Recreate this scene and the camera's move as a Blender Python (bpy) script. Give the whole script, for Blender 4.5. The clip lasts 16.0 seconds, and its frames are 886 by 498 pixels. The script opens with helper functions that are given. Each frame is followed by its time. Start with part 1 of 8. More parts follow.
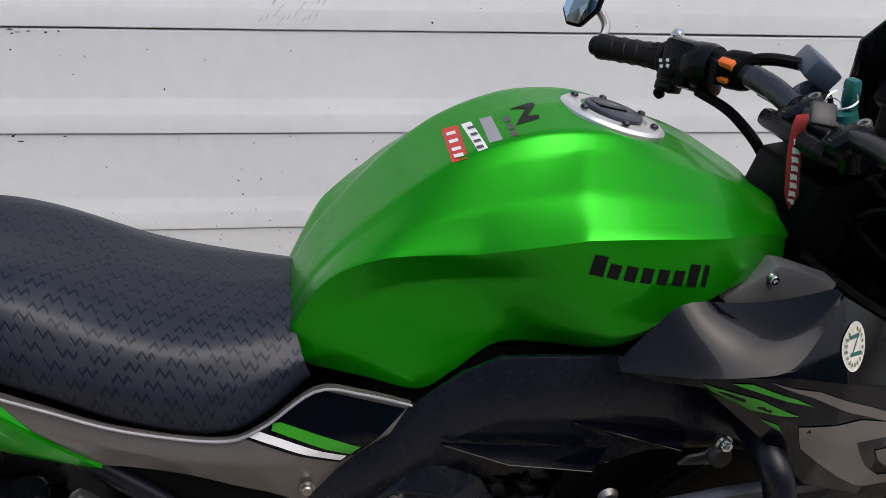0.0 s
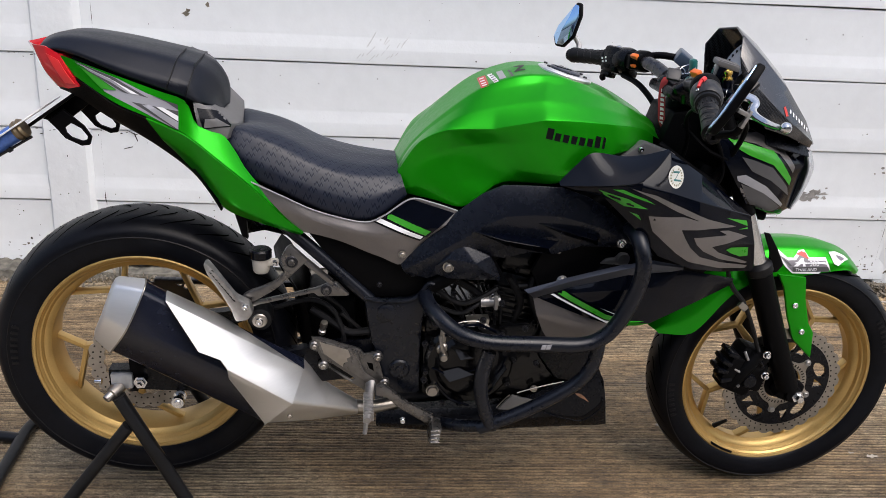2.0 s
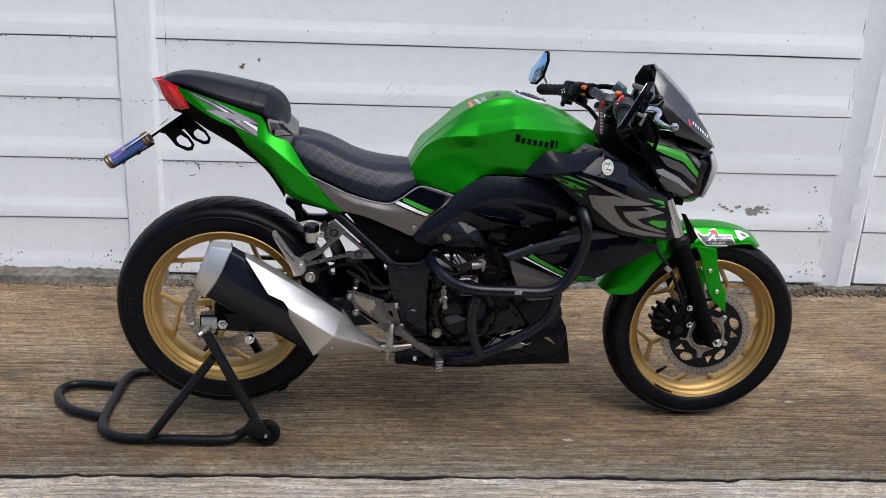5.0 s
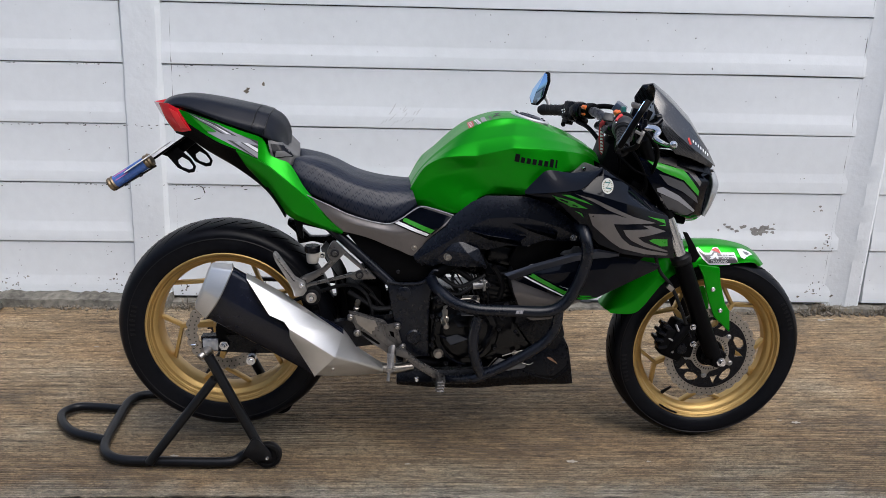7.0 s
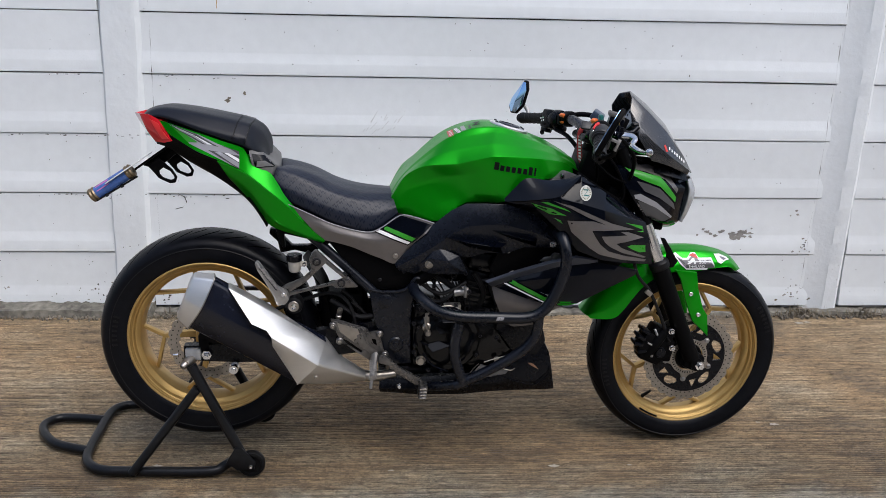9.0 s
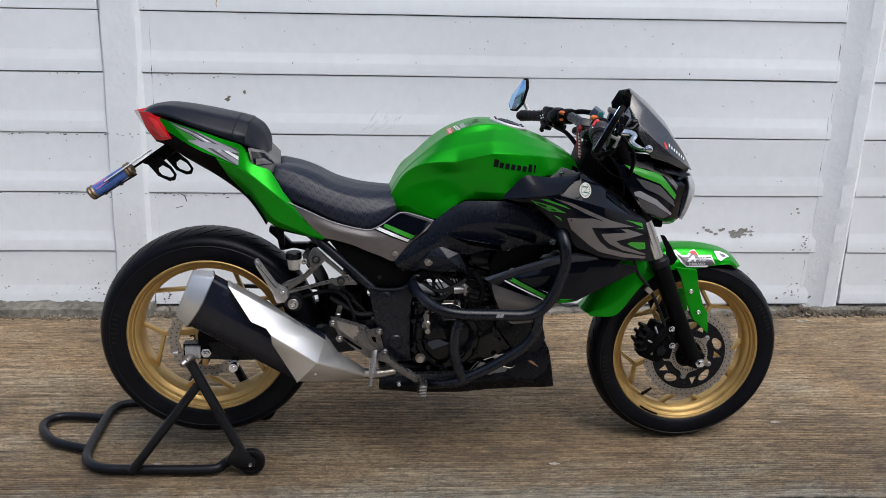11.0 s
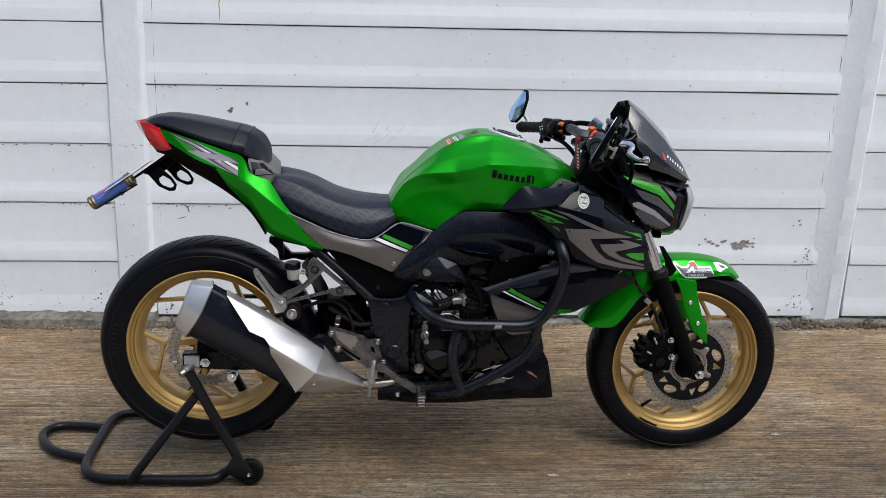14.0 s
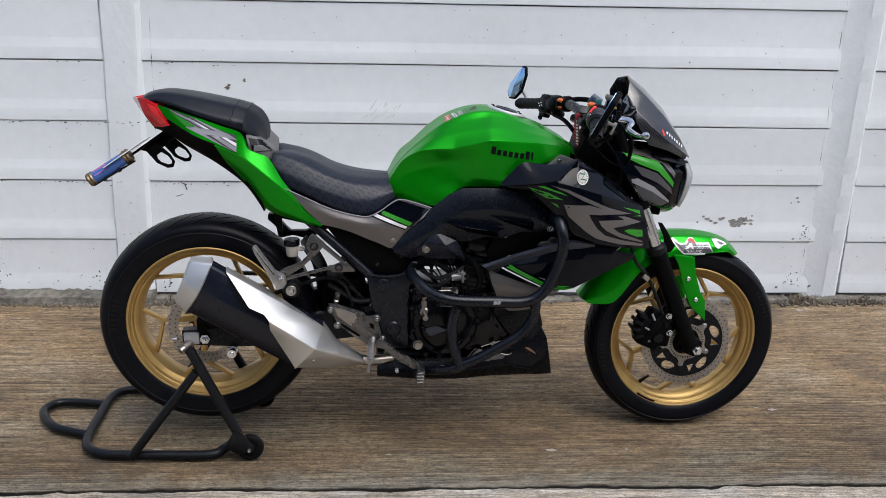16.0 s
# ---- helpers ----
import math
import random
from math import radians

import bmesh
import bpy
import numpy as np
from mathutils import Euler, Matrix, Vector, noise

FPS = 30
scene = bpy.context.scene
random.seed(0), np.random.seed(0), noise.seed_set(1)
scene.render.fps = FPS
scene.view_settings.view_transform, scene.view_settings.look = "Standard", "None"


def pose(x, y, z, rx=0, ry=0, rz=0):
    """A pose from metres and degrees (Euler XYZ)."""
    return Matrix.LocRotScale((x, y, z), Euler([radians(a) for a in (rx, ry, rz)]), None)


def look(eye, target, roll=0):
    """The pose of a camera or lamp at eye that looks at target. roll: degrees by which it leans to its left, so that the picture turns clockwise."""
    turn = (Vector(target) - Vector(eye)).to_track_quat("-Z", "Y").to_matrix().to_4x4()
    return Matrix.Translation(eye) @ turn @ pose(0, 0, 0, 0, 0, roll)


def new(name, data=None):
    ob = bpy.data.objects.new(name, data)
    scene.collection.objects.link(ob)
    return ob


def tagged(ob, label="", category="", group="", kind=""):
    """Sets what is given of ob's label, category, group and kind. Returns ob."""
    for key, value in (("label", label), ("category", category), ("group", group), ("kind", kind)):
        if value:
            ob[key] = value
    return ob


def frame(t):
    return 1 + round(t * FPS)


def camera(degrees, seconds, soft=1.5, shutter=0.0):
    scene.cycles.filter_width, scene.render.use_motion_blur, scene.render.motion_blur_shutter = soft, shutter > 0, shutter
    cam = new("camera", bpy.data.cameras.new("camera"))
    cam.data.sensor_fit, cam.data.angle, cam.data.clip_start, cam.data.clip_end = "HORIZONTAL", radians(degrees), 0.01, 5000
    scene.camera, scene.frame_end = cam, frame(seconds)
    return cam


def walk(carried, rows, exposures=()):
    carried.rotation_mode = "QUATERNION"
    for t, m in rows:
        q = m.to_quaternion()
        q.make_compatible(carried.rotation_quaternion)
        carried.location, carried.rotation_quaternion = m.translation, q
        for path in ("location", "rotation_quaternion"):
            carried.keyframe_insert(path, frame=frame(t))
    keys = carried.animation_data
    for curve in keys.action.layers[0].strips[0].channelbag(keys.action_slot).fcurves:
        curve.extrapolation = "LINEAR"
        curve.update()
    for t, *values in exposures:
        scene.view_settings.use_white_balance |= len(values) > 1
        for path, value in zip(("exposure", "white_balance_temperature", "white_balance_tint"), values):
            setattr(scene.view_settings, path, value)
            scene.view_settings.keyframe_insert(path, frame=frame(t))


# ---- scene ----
cam = camera(56.7, 16.0, soft=0.5)
PATH = [
    (0, (-0.05, -0.636, 1.241), (0.184, 1.115, 0.302), 2.5),
    (0.5, (-0.091, -0.851, 1.24), (0.043, 0.916, 0.314), 3.0),
    (1, (-0.148, -1.101, 1.241), (-0.01, 0.683, 0.347), 2.7),
    (1.5, (-0.146, -1.289, 1.248), (-0.011, 0.509, 0.383), 2.8),
    (2, (-0.12, -1.492, 1.253), (0.012, 0.357, 0.503), 2.8),
    (2.5, (-0.121, -1.65, 1.251), (0.0, 0.211, 0.529), 2.4),
    (3, (-0.141, -1.818, 1.26), (-0.025, 0.051, 0.557), 1.9),
    (5.3, (-0.109, -2.142, 1.26), (-0.024, -0.236, 0.661), 1.8),
    (5.5, (-0.105, -2.142, 1.261), (-0.025, -0.234, 0.667), 1.7),
    (6, (-0.096, -2.139, 1.26), (-0.015, -0.225, 0.682), 1.6),
    (6.5, (-0.092, -2.136, 1.258), (-0.016, -0.218, 0.695), 1.5),
    (7, (-0.09, -2.142, 1.248), (-0.023, -0.221, 0.697), 1.3),
    (7.5, (-0.092, -2.144, 1.252), (-0.027, -0.224, 0.695), 1.2),
    (8, (-0.089, -2.15, 1.255), (-0.026, -0.23, 0.699), 0.8),
    (8.5, (-0.084, -2.159, 1.257), (-0.017, -0.236, 0.712), 0.8),
    (9, (-0.083, -2.161, 1.259), (0.023, -0.237, 0.722), 1.1),
    (9.2, (-0.077, -2.16, 1.259), (0.041, -0.237, 0.725), 1.1),
    (11.5, (-0.078, -2.163, 1.247), (0.019, -0.238, 0.711), 1.0),
    (12, (-0.075, -2.17, 1.245), (0.018, -0.243, 0.716), 1.0),
    (12.5, (-0.065, -2.168, 1.247), (0.026, -0.24, 0.725), 0.9),
    (13, (-0.061, -2.168, 1.25), (0.026, -0.239, 0.732), 1.0),
    (13.5, (-0.057, -2.17, 1.249), (0.031, -0.238, 0.739), 1.0),
    (14, (-0.058, -2.168, 1.247), (0.03, -0.235, 0.74), 1.0),
    (14.5, (-0.053, -2.167, 1.249), (0.039, -0.235, 0.742), 1.0),
    (15, (-0.054, -2.173, 1.247), (0.049, -0.243, 0.733), 1.1),
    (15.5, (-0.06, -2.173, 1.245), (0.037, -0.243, 0.728), 1.0),
    (16, (-0.063, -2.171, 1.241), (0.032, -0.253, 0.685), 1.0),
]
walk(cam, [(t, look(eye, target, roll)) for t, eye, target, roll in PATH], exposures=[(0.0, -0.26, 6480, 12), (0.4, 0.10, 6480, 12), (3.0, 0.06, 6480, 12), (5.5, -0.13, 6200, 11), (16.0, -0.17, 6180, 10)])

from mathutils.bvhtree import BVHTree
from mathutils.geometry import delaunay_2d_cdt

# ---- world and light: an overcast day ----
world = bpy.data.worlds.new("overcast")
scene.world = world
world.use_nodes = True
wn, wl = world.node_tree.nodes, world.node_tree.links
sky = wn.new("ShaderNodeTexSky")
sky.sky_type, sky.sun_disc = "NISHITA", False
sky.sun_elevation, sky.sun_rotation = radians(57), radians(142)
sky.air_density, sky.dust_density = 1.0, 4.0
grey = wn.new("ShaderNodeHueSaturation")
grey.inputs["Saturation"].default_value = 0.85
wl.new(sky.outputs[0], grey.inputs["Color"])
# overcast: the zenith is brighter than the horizon
up, rise, veil = wn.new("ShaderNodeTexCoord"), wn.new("ShaderNodeSeparateXYZ"), wn.new("ShaderNodeMapRange")
wl.new(up.outputs["Generated"], rise.inputs[0]), wl.new(rise.outputs["Z"], veil.inputs["Value"])
veil.inputs["To Min"].default_value, veil.inputs["To Max"].default_value = 0.86, 1.32
cloud = wn.new("ShaderNodeVectorMath")
cloud.operation = "SCALE"
wl.new(grey.outputs[0], cloud.inputs[0]), wl.new(veil.outputs[0], cloud.inputs["Scale"])
wl.new(cloud.outputs[0], wn["Background"].inputs["Color"])
wn["Background"].inputs["Strength"].default_value = 0.198

sun = new("sun", bpy.data.lights.new("sun", "SUN"))
sun.data.energy, sun.data.angle, sun.data.color = 1.22, radians(50), (0.97, 0.985, 1.0)
sun.matrix_world = look((2.2, -2.8, 5.5), (0, 0, 0))


# ---- materials ----
def mat(name, base, rough=0.5, metal=0.0, coat=0.0, vary=0.12, grain=60.0, bump=0.0, bump_scale=300.0, spec=0.5, stretch=(1, 1, 1), coat_rough=0.04):
    """A surface with colour variation at two scales and fine relief, in metres."""
    m = bpy.data.materials.new(name)
    m.use_nodes = True
    n, l = m.node_tree.nodes, m.node_tree.links
    b = n["Principled BSDF"]
    b.inputs["Metallic"].default_value = metal
    b.inputs["Coat Weight"].default_value = coat
    b.inputs["Coat Roughness"].default_value = coat_rough
    b.inputs["Specular IOR Level"].default_value = spec
    pos = n.new("ShaderNodeTexCoord")
    mp = n.new("ShaderNodeMapping")
    mp.inputs["Scale"].default_value = stretch
    l.new(pos.outputs["Object"], mp.inputs["Vector"])
    fine, broad = n.new("ShaderNodeTexNoise"), n.new("ShaderNodeTexNoise")
    fine.inputs["Scale"].default_value, fine.inputs["Detail"].default_value = grain, 4
    broad.inputs["Scale"].default_value, broad.inputs["Detail"].default_value = grain / 9, 3
    l.new(mp.outputs[0], fine.inputs["Vector"]), l.new(mp.outputs[0], broad.inputs["Vector"])
    mix = n.new("ShaderNodeMix")
    mix.data_type = "RGBA"
    both = n.new("ShaderNodeMath")
    both.operation = "ADD"
    l.new(fine.outputs["Fac"], both.inputs[0]), l.new(broad.outputs["Fac"], both.inputs[1])
    span = n.new("ShaderNodeMapRange")
    span.inputs["From Min"].default_value, span.inputs["From Max"].default_value = 0.7, 1.3
    l.new(both.outputs[0], span.inputs["Value"])
    l.new(span.outputs[0], mix.inputs["Factor"])
    mix.inputs["A"].default_value = (*[c * (1 - vary) for c in base], 1)
    mix.inputs["B"].default_value = (*[min(1, c * (1 + vary)) for c in base], 1)
    l.new(mix.outputs["Result"], b.inputs["Base Color"])
    rr = n.new("ShaderNodeMapRange")
    rr.inputs["From Min"].default_value, rr.inputs["From Max"].default_value = 0.7, 1.3
    rr.inputs["To Min"].default_value, rr.inputs["To Max"].default_value = max(0.02, rough - 0.06), min(1, rough + 0.06)
    l.new(both.outputs[0], rr.inputs["Value"]), l.new(rr.outputs[0], b.inputs["Roughness"])
    if bump:
        t, u = n.new("ShaderNodeTexNoise"), n.new("ShaderNodeBump")
        t.inputs["Scale"].default_value, t.inputs["Detail"].default_value = bump_scale, 5
        l.new(mp.outputs[0], t.inputs["Vector"])
        u.inputs["Strength"].default_value, u.inputs["Distance"].default_value = bump, 0.002
        l.new(t.outputs["Fac"], u.inputs["Height"]), l.new(u.outputs[0], b.inputs["Normal"])
    return m


GREEN = mat("candy_green_paint", (0.0058, 0.305, 0.0012), 0.35, 0.70, 0.20, 0.012, 900, spec=0.25, coat_rough=0.05)
GLOSS = mat("gloss_black_paint", (0.0012, 0.0018, 0.0044), 0.08, 0.0, 0.0, 0.15, 200, spec=0.22)
SATIN = mat("satin_black_plastic", (0.0022, 0.0026, 0.0042), 0.27, 0.0, 0.0, 0.2, 120, 0.08, 900, spec=0.20)
MATTE = mat("matt_black_plastic", (0.0018, 0.0018, 0.0022), 0.45, 0.0, 0.0, 0.25, 120, 0.15, 900, spec=0.07)
COVER = mat("grained_black_cover_plastic", (0.0042, 0.0058, 0.0110), 0.27, 0.0, 0.0, 0.2, 120, 0.05, 1200, spec=0.32)
GREYV = mat("grey_vinyl", (0.16, 0.15, 0.165), 0.32, vary=0.1)
FRAME = mat("black_powder_coat", (0.0036, 0.0048, 0.0088), 0.30, 0.0, 0.0, 0.2, 90, 0.06, 700, spec=0.36)
TITAN = mat("titanium_grey_paint", (0.150, 0.137, 0.131), 0.36, 0.55, 0.3, 0.06, 500, coat_rough=0.15)
STEELBLUE = mat("metallic_dark_grey_paint", (0.05, 0.055, 0.072), 0.40, 0.4, 0.1, 0.06, 500, coat_rough=0.15)
GOLD = mat("gold_wheel_paint", (0.54, 0.36, 0.128), 0.38, 0.75, 0.1, 0.07, 300, coat_rough=0.2)
RUBBER = mat("tyre_rubber", (0.0034, 0.0038, 0.0056), 0.38, 0.0, 0.0, 0.35, 70, 0.12, 500, spec=0.13)
GROOVE = mat("tread_groove", (0.0015, 0.0015, 0.0015), 0.9, vary=0.3, spec=0.02)
SOFTRUB = mat("soft_rubber", (0.0040, 0.0040, 0.0046), 0.45, vary=0.2, bump=0.15, spec=0.22)
BRUSHED = mat("brushed_steel", (0.77, 0.76, 0.74), 0.46, 1.0, 0.0, 0.03, 40, 0.05, 400, stretch=(1, 1, 9))
MUFFLER = mat("baked_black_enamel", (0.005, 0.0065, 0.014), 0.25, 0.0, 0.0, 0.2, 60, 0.04, 500, spec=0.40)
ZINC = mat("zinc_plate", (0.55, 0.57, 0.60), 0.38, 0.8, 0.0, 0.15, 80, 0.2, 500)
RUST = mat("rust_run", (0.42, 0.26, 0.09), 0.8, vary=0.3, grain=60)
DULLST = mat("tarnished_steel", (0.40, 0.37, 0.33), 0.38, 1.0, 0.0, 0.12, 30, 0.06, 300)
HEEL = mat("worn_dark_aluminium", (0.135, 0.130, 0.126), 0.30, 0.9, 0.0, 0.25, 70, 0.2, 700)
CASTGREY = mat("grey_cast_aluminium", (0.175, 0.168, 0.162), 0.30, 0.9, 0.0, 0.20, 90, 0.15, 800)
ALU = mat("cast_aluminium", (0.37, 0.36, 0.35), 0.38, 0.9, 0.0, 0.18, 110, 0.25, 900)
CHROME = mat("bright_steel", (0.72, 0.72, 0.72), 0.18, 1.0, 0.0, 0.06, 200)
DISC = mat("brake_disc_steel", (0.36, 0.33, 0.29), 0.36, 0.9, 0.0, 0.14, 60)
DARKMET = mat("dark_metal", (0.022, 0.022, 0.026), 0.30, 0.6, 0.0, 0.3, 60, 0.15, 400)
ENGINE = mat("engine_black", (0.0022, 0.0022, 0.0026), 0.16, 0.0, 0.0, 0.35, 50, 0.12, 260, spec=0.28)
LEATHER = mat("seat_vinyl", (0.0042, 0.0052, 0.0095), 0.40, 0.0, 0.0, 0.2, 200, 0.05, 700, spec=0.27)
REDLENS = mat("red_lens", (0.55, 0.012, 0.02), 0.15, 0.0, 0.5, 0.08, 60)
WHITE = mat("white_vinyl", (0.75, 0.76, 0.76), 0.35, vary=0.03)
SILVERV = mat("silver_vinyl", (0.30, 0.30, 0.32), 0.35, 0.2, vary=0.05)
DARKV = mat("dark_grey_vinyl", (0.055, 0.054, 0.056), 0.35, vary=0.06)
BLACKV = mat("black_vinyl", (0.004, 0.004, 0.005), 0.3, vary=0.1, spec=0.15)
GREENV = mat("green_vinyl", (0.026, 0.245, 0.012), 0.32, vary=0.05)
REDV = mat("red_vinyl", (0.52, 0.03, 0.02), 0.4, vary=0.08)
ORANGE = mat("orange_plastic", (0.75, 0.15, 0.02), 0.4, vary=0.05)
REDPL = mat("red_plastic", (0.6, 0.03, 0.03), 0.35, vary=0.05)
CARBON = mat("carbon_film", (0.02, 0.02, 0.022), 0.22, 0.1, 0.6, 0.3, 400)
GLASSY = mat("headlight_glass", (0.26, 0.275, 0.29), 0.06, 0.0, 0.8, 0.25, 60)
# mirror glass takes the blue of the reflected sky as its own colour
MIRROR = mat("mirror_glass", (0.45, 0.68, 1.0), 0.03, 1.0, vary=0.02)
CLOTHRED = mat("red_strap_cloth", (0.28, 0.018, 0.015), 0.8, vary=0.2, grain=400, bump=0.3)
TEAL = mat("teal_key_plastic", (0.02, 0.14, 0.13), 0.3, 0.2, vary=0.1)
BLUEGREY = mat("blue_grey_anodised", (0.06, 0.085, 0.13), 0.35, 0.5, vary=0.08)
MILKY = mat("milky_plastic", (0.52, 0.49, 0.43), 0.4, vary=0.06)
BRONZE = mat("bronze_ring", (0.20, 0.15, 0.09), 0.35, 0.8, vary=0.2)
PRINTBLUE = mat("printed_blue_film", (0.06, 0.14, 0.42), 0.35, vary=0.35, grain=120)
PINKV = mat("pink_print", (0.62, 0.16, 0.34), 0.4, vary=0.1)
HEADER = mat("heated_pipe_steel", (0.33, 0.19, 0.12), 0.4, 0.8, vary=0.3, grain=30)
STANDBLK = mat("stand_black_paint", (0.0055, 0.006, 0.0075), 0.36, 0.1, 0.1, 0.4, 60, 0.10, 300, spec=0.24)
GREYPL = mat("grey_satin_plastic", (0.105, 0.102, 0.10), 0.5, 0.1, vary=0.1, grain=500, bump=0.15)
GILT = mat("gilt_fitting", (0.7, 0.47, 0.12), 0.25, 1.0, vary=0.05)


def carbon_weave(m):
    n, l = m.node_tree.nodes, m.node_tree.links
    c, p = n.new("ShaderNodeTexChecker"), n.new("ShaderNodeTexCoord")
    c.inputs["Scale"].default_value = 300
    c.inputs["Color1"].default_value, c.inputs["Color2"].default_value = (0.012, 0.012, 0.013, 1), (0.030, 0.031, 0.034, 1)
    l.new(p.outputs["Object"], c.inputs["Vector"])
    l.new(c.outputs["Color"], n["Principled BSDF"].inputs["Base Color"])


carbon_weave(CARBON)


def zigzag_emboss(m):
    """Rows of short lightning strokes pressed into the seat cover, darker in the grooves and glossier than the grain."""
    n, l = m.node_tree.nodes, m.node_tree.links
    b = n["Principled BSDF"]

    def num(op, a, c=None):
        k = n.new("ShaderNodeMath")
        k.operation = op
        for i, v in enumerate((a, c)):
            if v is None:
                continue
            if isinstance(v, (int, float)):
                k.inputs[i].default_value = v
            else:
                l.new(v, k.inputs[i])
        return k.outputs[0]

    p, sep = n.new("ShaderNodeTexCoord"), n.new("ShaderNodeSeparateXYZ")
    l.new(p.outputs["Object"], sep.inputs[0])
    x = sep.outputs["X"]
    v = num("SUBTRACT", num("ABSOLUTE", sep.outputs["Y"]), num("MULTIPLY", sep.outputs["Z"], 0.8))
    v = num("ADD", num("ADD", v, num("MULTIPLY", x, -0.30)), 2.0)
    row = num("FLOOR", num("DIVIDE", v, 0.0150))
    across = num("SUBTRACT", v, num("MULTIPLY", num("ADD", row, 0.5), 0.0150))
    along = num("ADD", num("ADD", x, 4.0), num("MULTIPLY", row, 0.0105))
    tri = num("MULTIPLY", num("SUBTRACT", num("PINGPONG", along, 0.0042), 0.0021), 2.0)
    near = num("ABSOLUTE", num("SUBTRACT", across, tri))
    gate = num("LESS_THAN", num("MODULO", along, 0.0270), 0.0168)
    soft = n.new("ShaderNodeMapRange")
    for key, val in zip(("From Min", "From Max", "To Min", "To Max"), (0.0014, 0.0030, 1.0, 0.0)):
        soft.inputs[key].default_value = val
    l.new(near, soft.inputs["Value"])
    press = num("MULTIPLY", soft.outputs[0], gate)
    r = n.new("ShaderNodeMapRange")
    r.inputs["To Min"].default_value, r.inputs["To Max"].default_value = 0.45, 0.31
    l.new(press, r.inputs["Value"]), l.new(r.outputs[0], b.inputs["Roughness"])
    g = n.new("ShaderNodeMapRange")
    g.inputs["To Min"].default_value, g.inputs["To Max"].default_value = 0.42, 0.19
    l.new(press, g.inputs["Value"]), l.new(g.outputs[0], b.inputs["Specular IOR Level"])
    u = n.new("ShaderNodeBump")
    u.inputs["Strength"].default_value, u.inputs["Distance"].default_value = 0.26, 0.0010
    u.invert = True
    l.new(press, u.inputs["Height"]), l.new(u.outputs[0], b.inputs["Normal"])


SEATVINYL = mat("embossed_seat_vinyl", (0.0054, 0.0082, 0.0180), 0.40, 0.0, 0.0, 0.2, 200, spec=0.40)
zigzag_emboss(SEATVINYL)


def wall_paint(name, relief=0.14, size=110):
    """White masonry paint, chalky, with dirt specks, runs and darker breath of damp."""
    m = mat(name, (0.725, 0.757, 0.772), 0.6, vary=0.035, grain=22, bump=relief, bump_scale=size)
    n, l = m.node_tree.nodes, m.node_tree.links
    b = n["Principled BSDF"]
    old = b.inputs["Base Color"].links[0].from_socket
    p, info = n.new("ShaderNodeTexCoord"), n.new("ShaderNodeObjectInfo")
    off = n.new("ShaderNodeVectorMath")
    off.operation = "MULTIPLY_ADD"
    off.inputs[1].default_value = (1, 1, 1)
    l.new(p.outputs["Object"], off.inputs[0])
    big = n.new("ShaderNodeVectorMath")
    big.operation = "SCALE"
    big.inputs["Scale"].default_value = 37.0
    comb = n.new("ShaderNodeCombineXYZ")
    l.new(info.outputs["Random"], comb.inputs[0]), l.new(info.outputs["Random"], comb.inputs[2])
    l.new(comb.outputs[0], big.inputs[0]), l.new(big.outputs[0], off.inputs[2])
    v = n.new("ShaderNodeTexVoronoi")
    v.inputs["Scale"].default_value = 26
    l.new(off.outputs[0], v.inputs["Vector"])
    gate = n.new("ShaderNodeTexNoise")
    gate.inputs["Scale"].default_value = 3.5
    l.new(off.outputs[0], gate.inputs["Vector"])
    size = n.new("ShaderNodeMapRange")
    size.inputs["From Min"].default_value, size.inputs["From Max"].default_value = 0.40, 0.72
    size.inputs["To Min"].default_value, size.inputs["To Max"].default_value = 0.0, 0.085
    l.new(gate.outputs["Fac"], size.inputs["Value"])
    less = n.new("ShaderNodeMath")
    less.operation = "LESS_THAN"
    l.new(v.outputs["Distance"], less.inputs[0]), l.new(size.outputs[0], less.inputs[1])
    soft = n.new("ShaderNodeMath")
    soft.operation = "MULTIPLY"
    soft.inputs[1].default_value = 0.75
    l.new(less.outputs[0], soft.inputs[0])
    mix = n.new("ShaderNodeMix")
    mix.data_type = "RGBA"
    mix.inputs["B"].default_value = (0.12, 0.115, 0.105, 1)
    l.new(soft.outputs[0], mix.inputs["Factor"]), l.new(old, mix.inputs["A"])
    l.new(mix.outputs["Result"], b.inputs["Base Color"])
    return m


WALL = wall_paint("white_masonry_paint")
POSTPAINT = wall_paint("thick_flaking_masonry_paint", 0.75, 45)
MORTAR = mat("bare_mortar", (0.30, 0.29, 0.27), 0.9, vary=0.3, grain=40, bump=0.8, bump_scale=90)
FOOTING = mat("weathered_mortar", (0.155, 0.145, 0.120), 0.95, vary=0.6, grain=38, bump=1.0, bump_scale=60)
DARKGAP = mat("dirty_joint", (0.05, 0.047, 0.042), 0.95, vary=0.4, grain=60)
DEBRIS = mat("soil_and_rubble", (0.160, 0.140, 0.110), 0.95, vary=0.5, grain=50, bump=0.9, bump_scale=80)


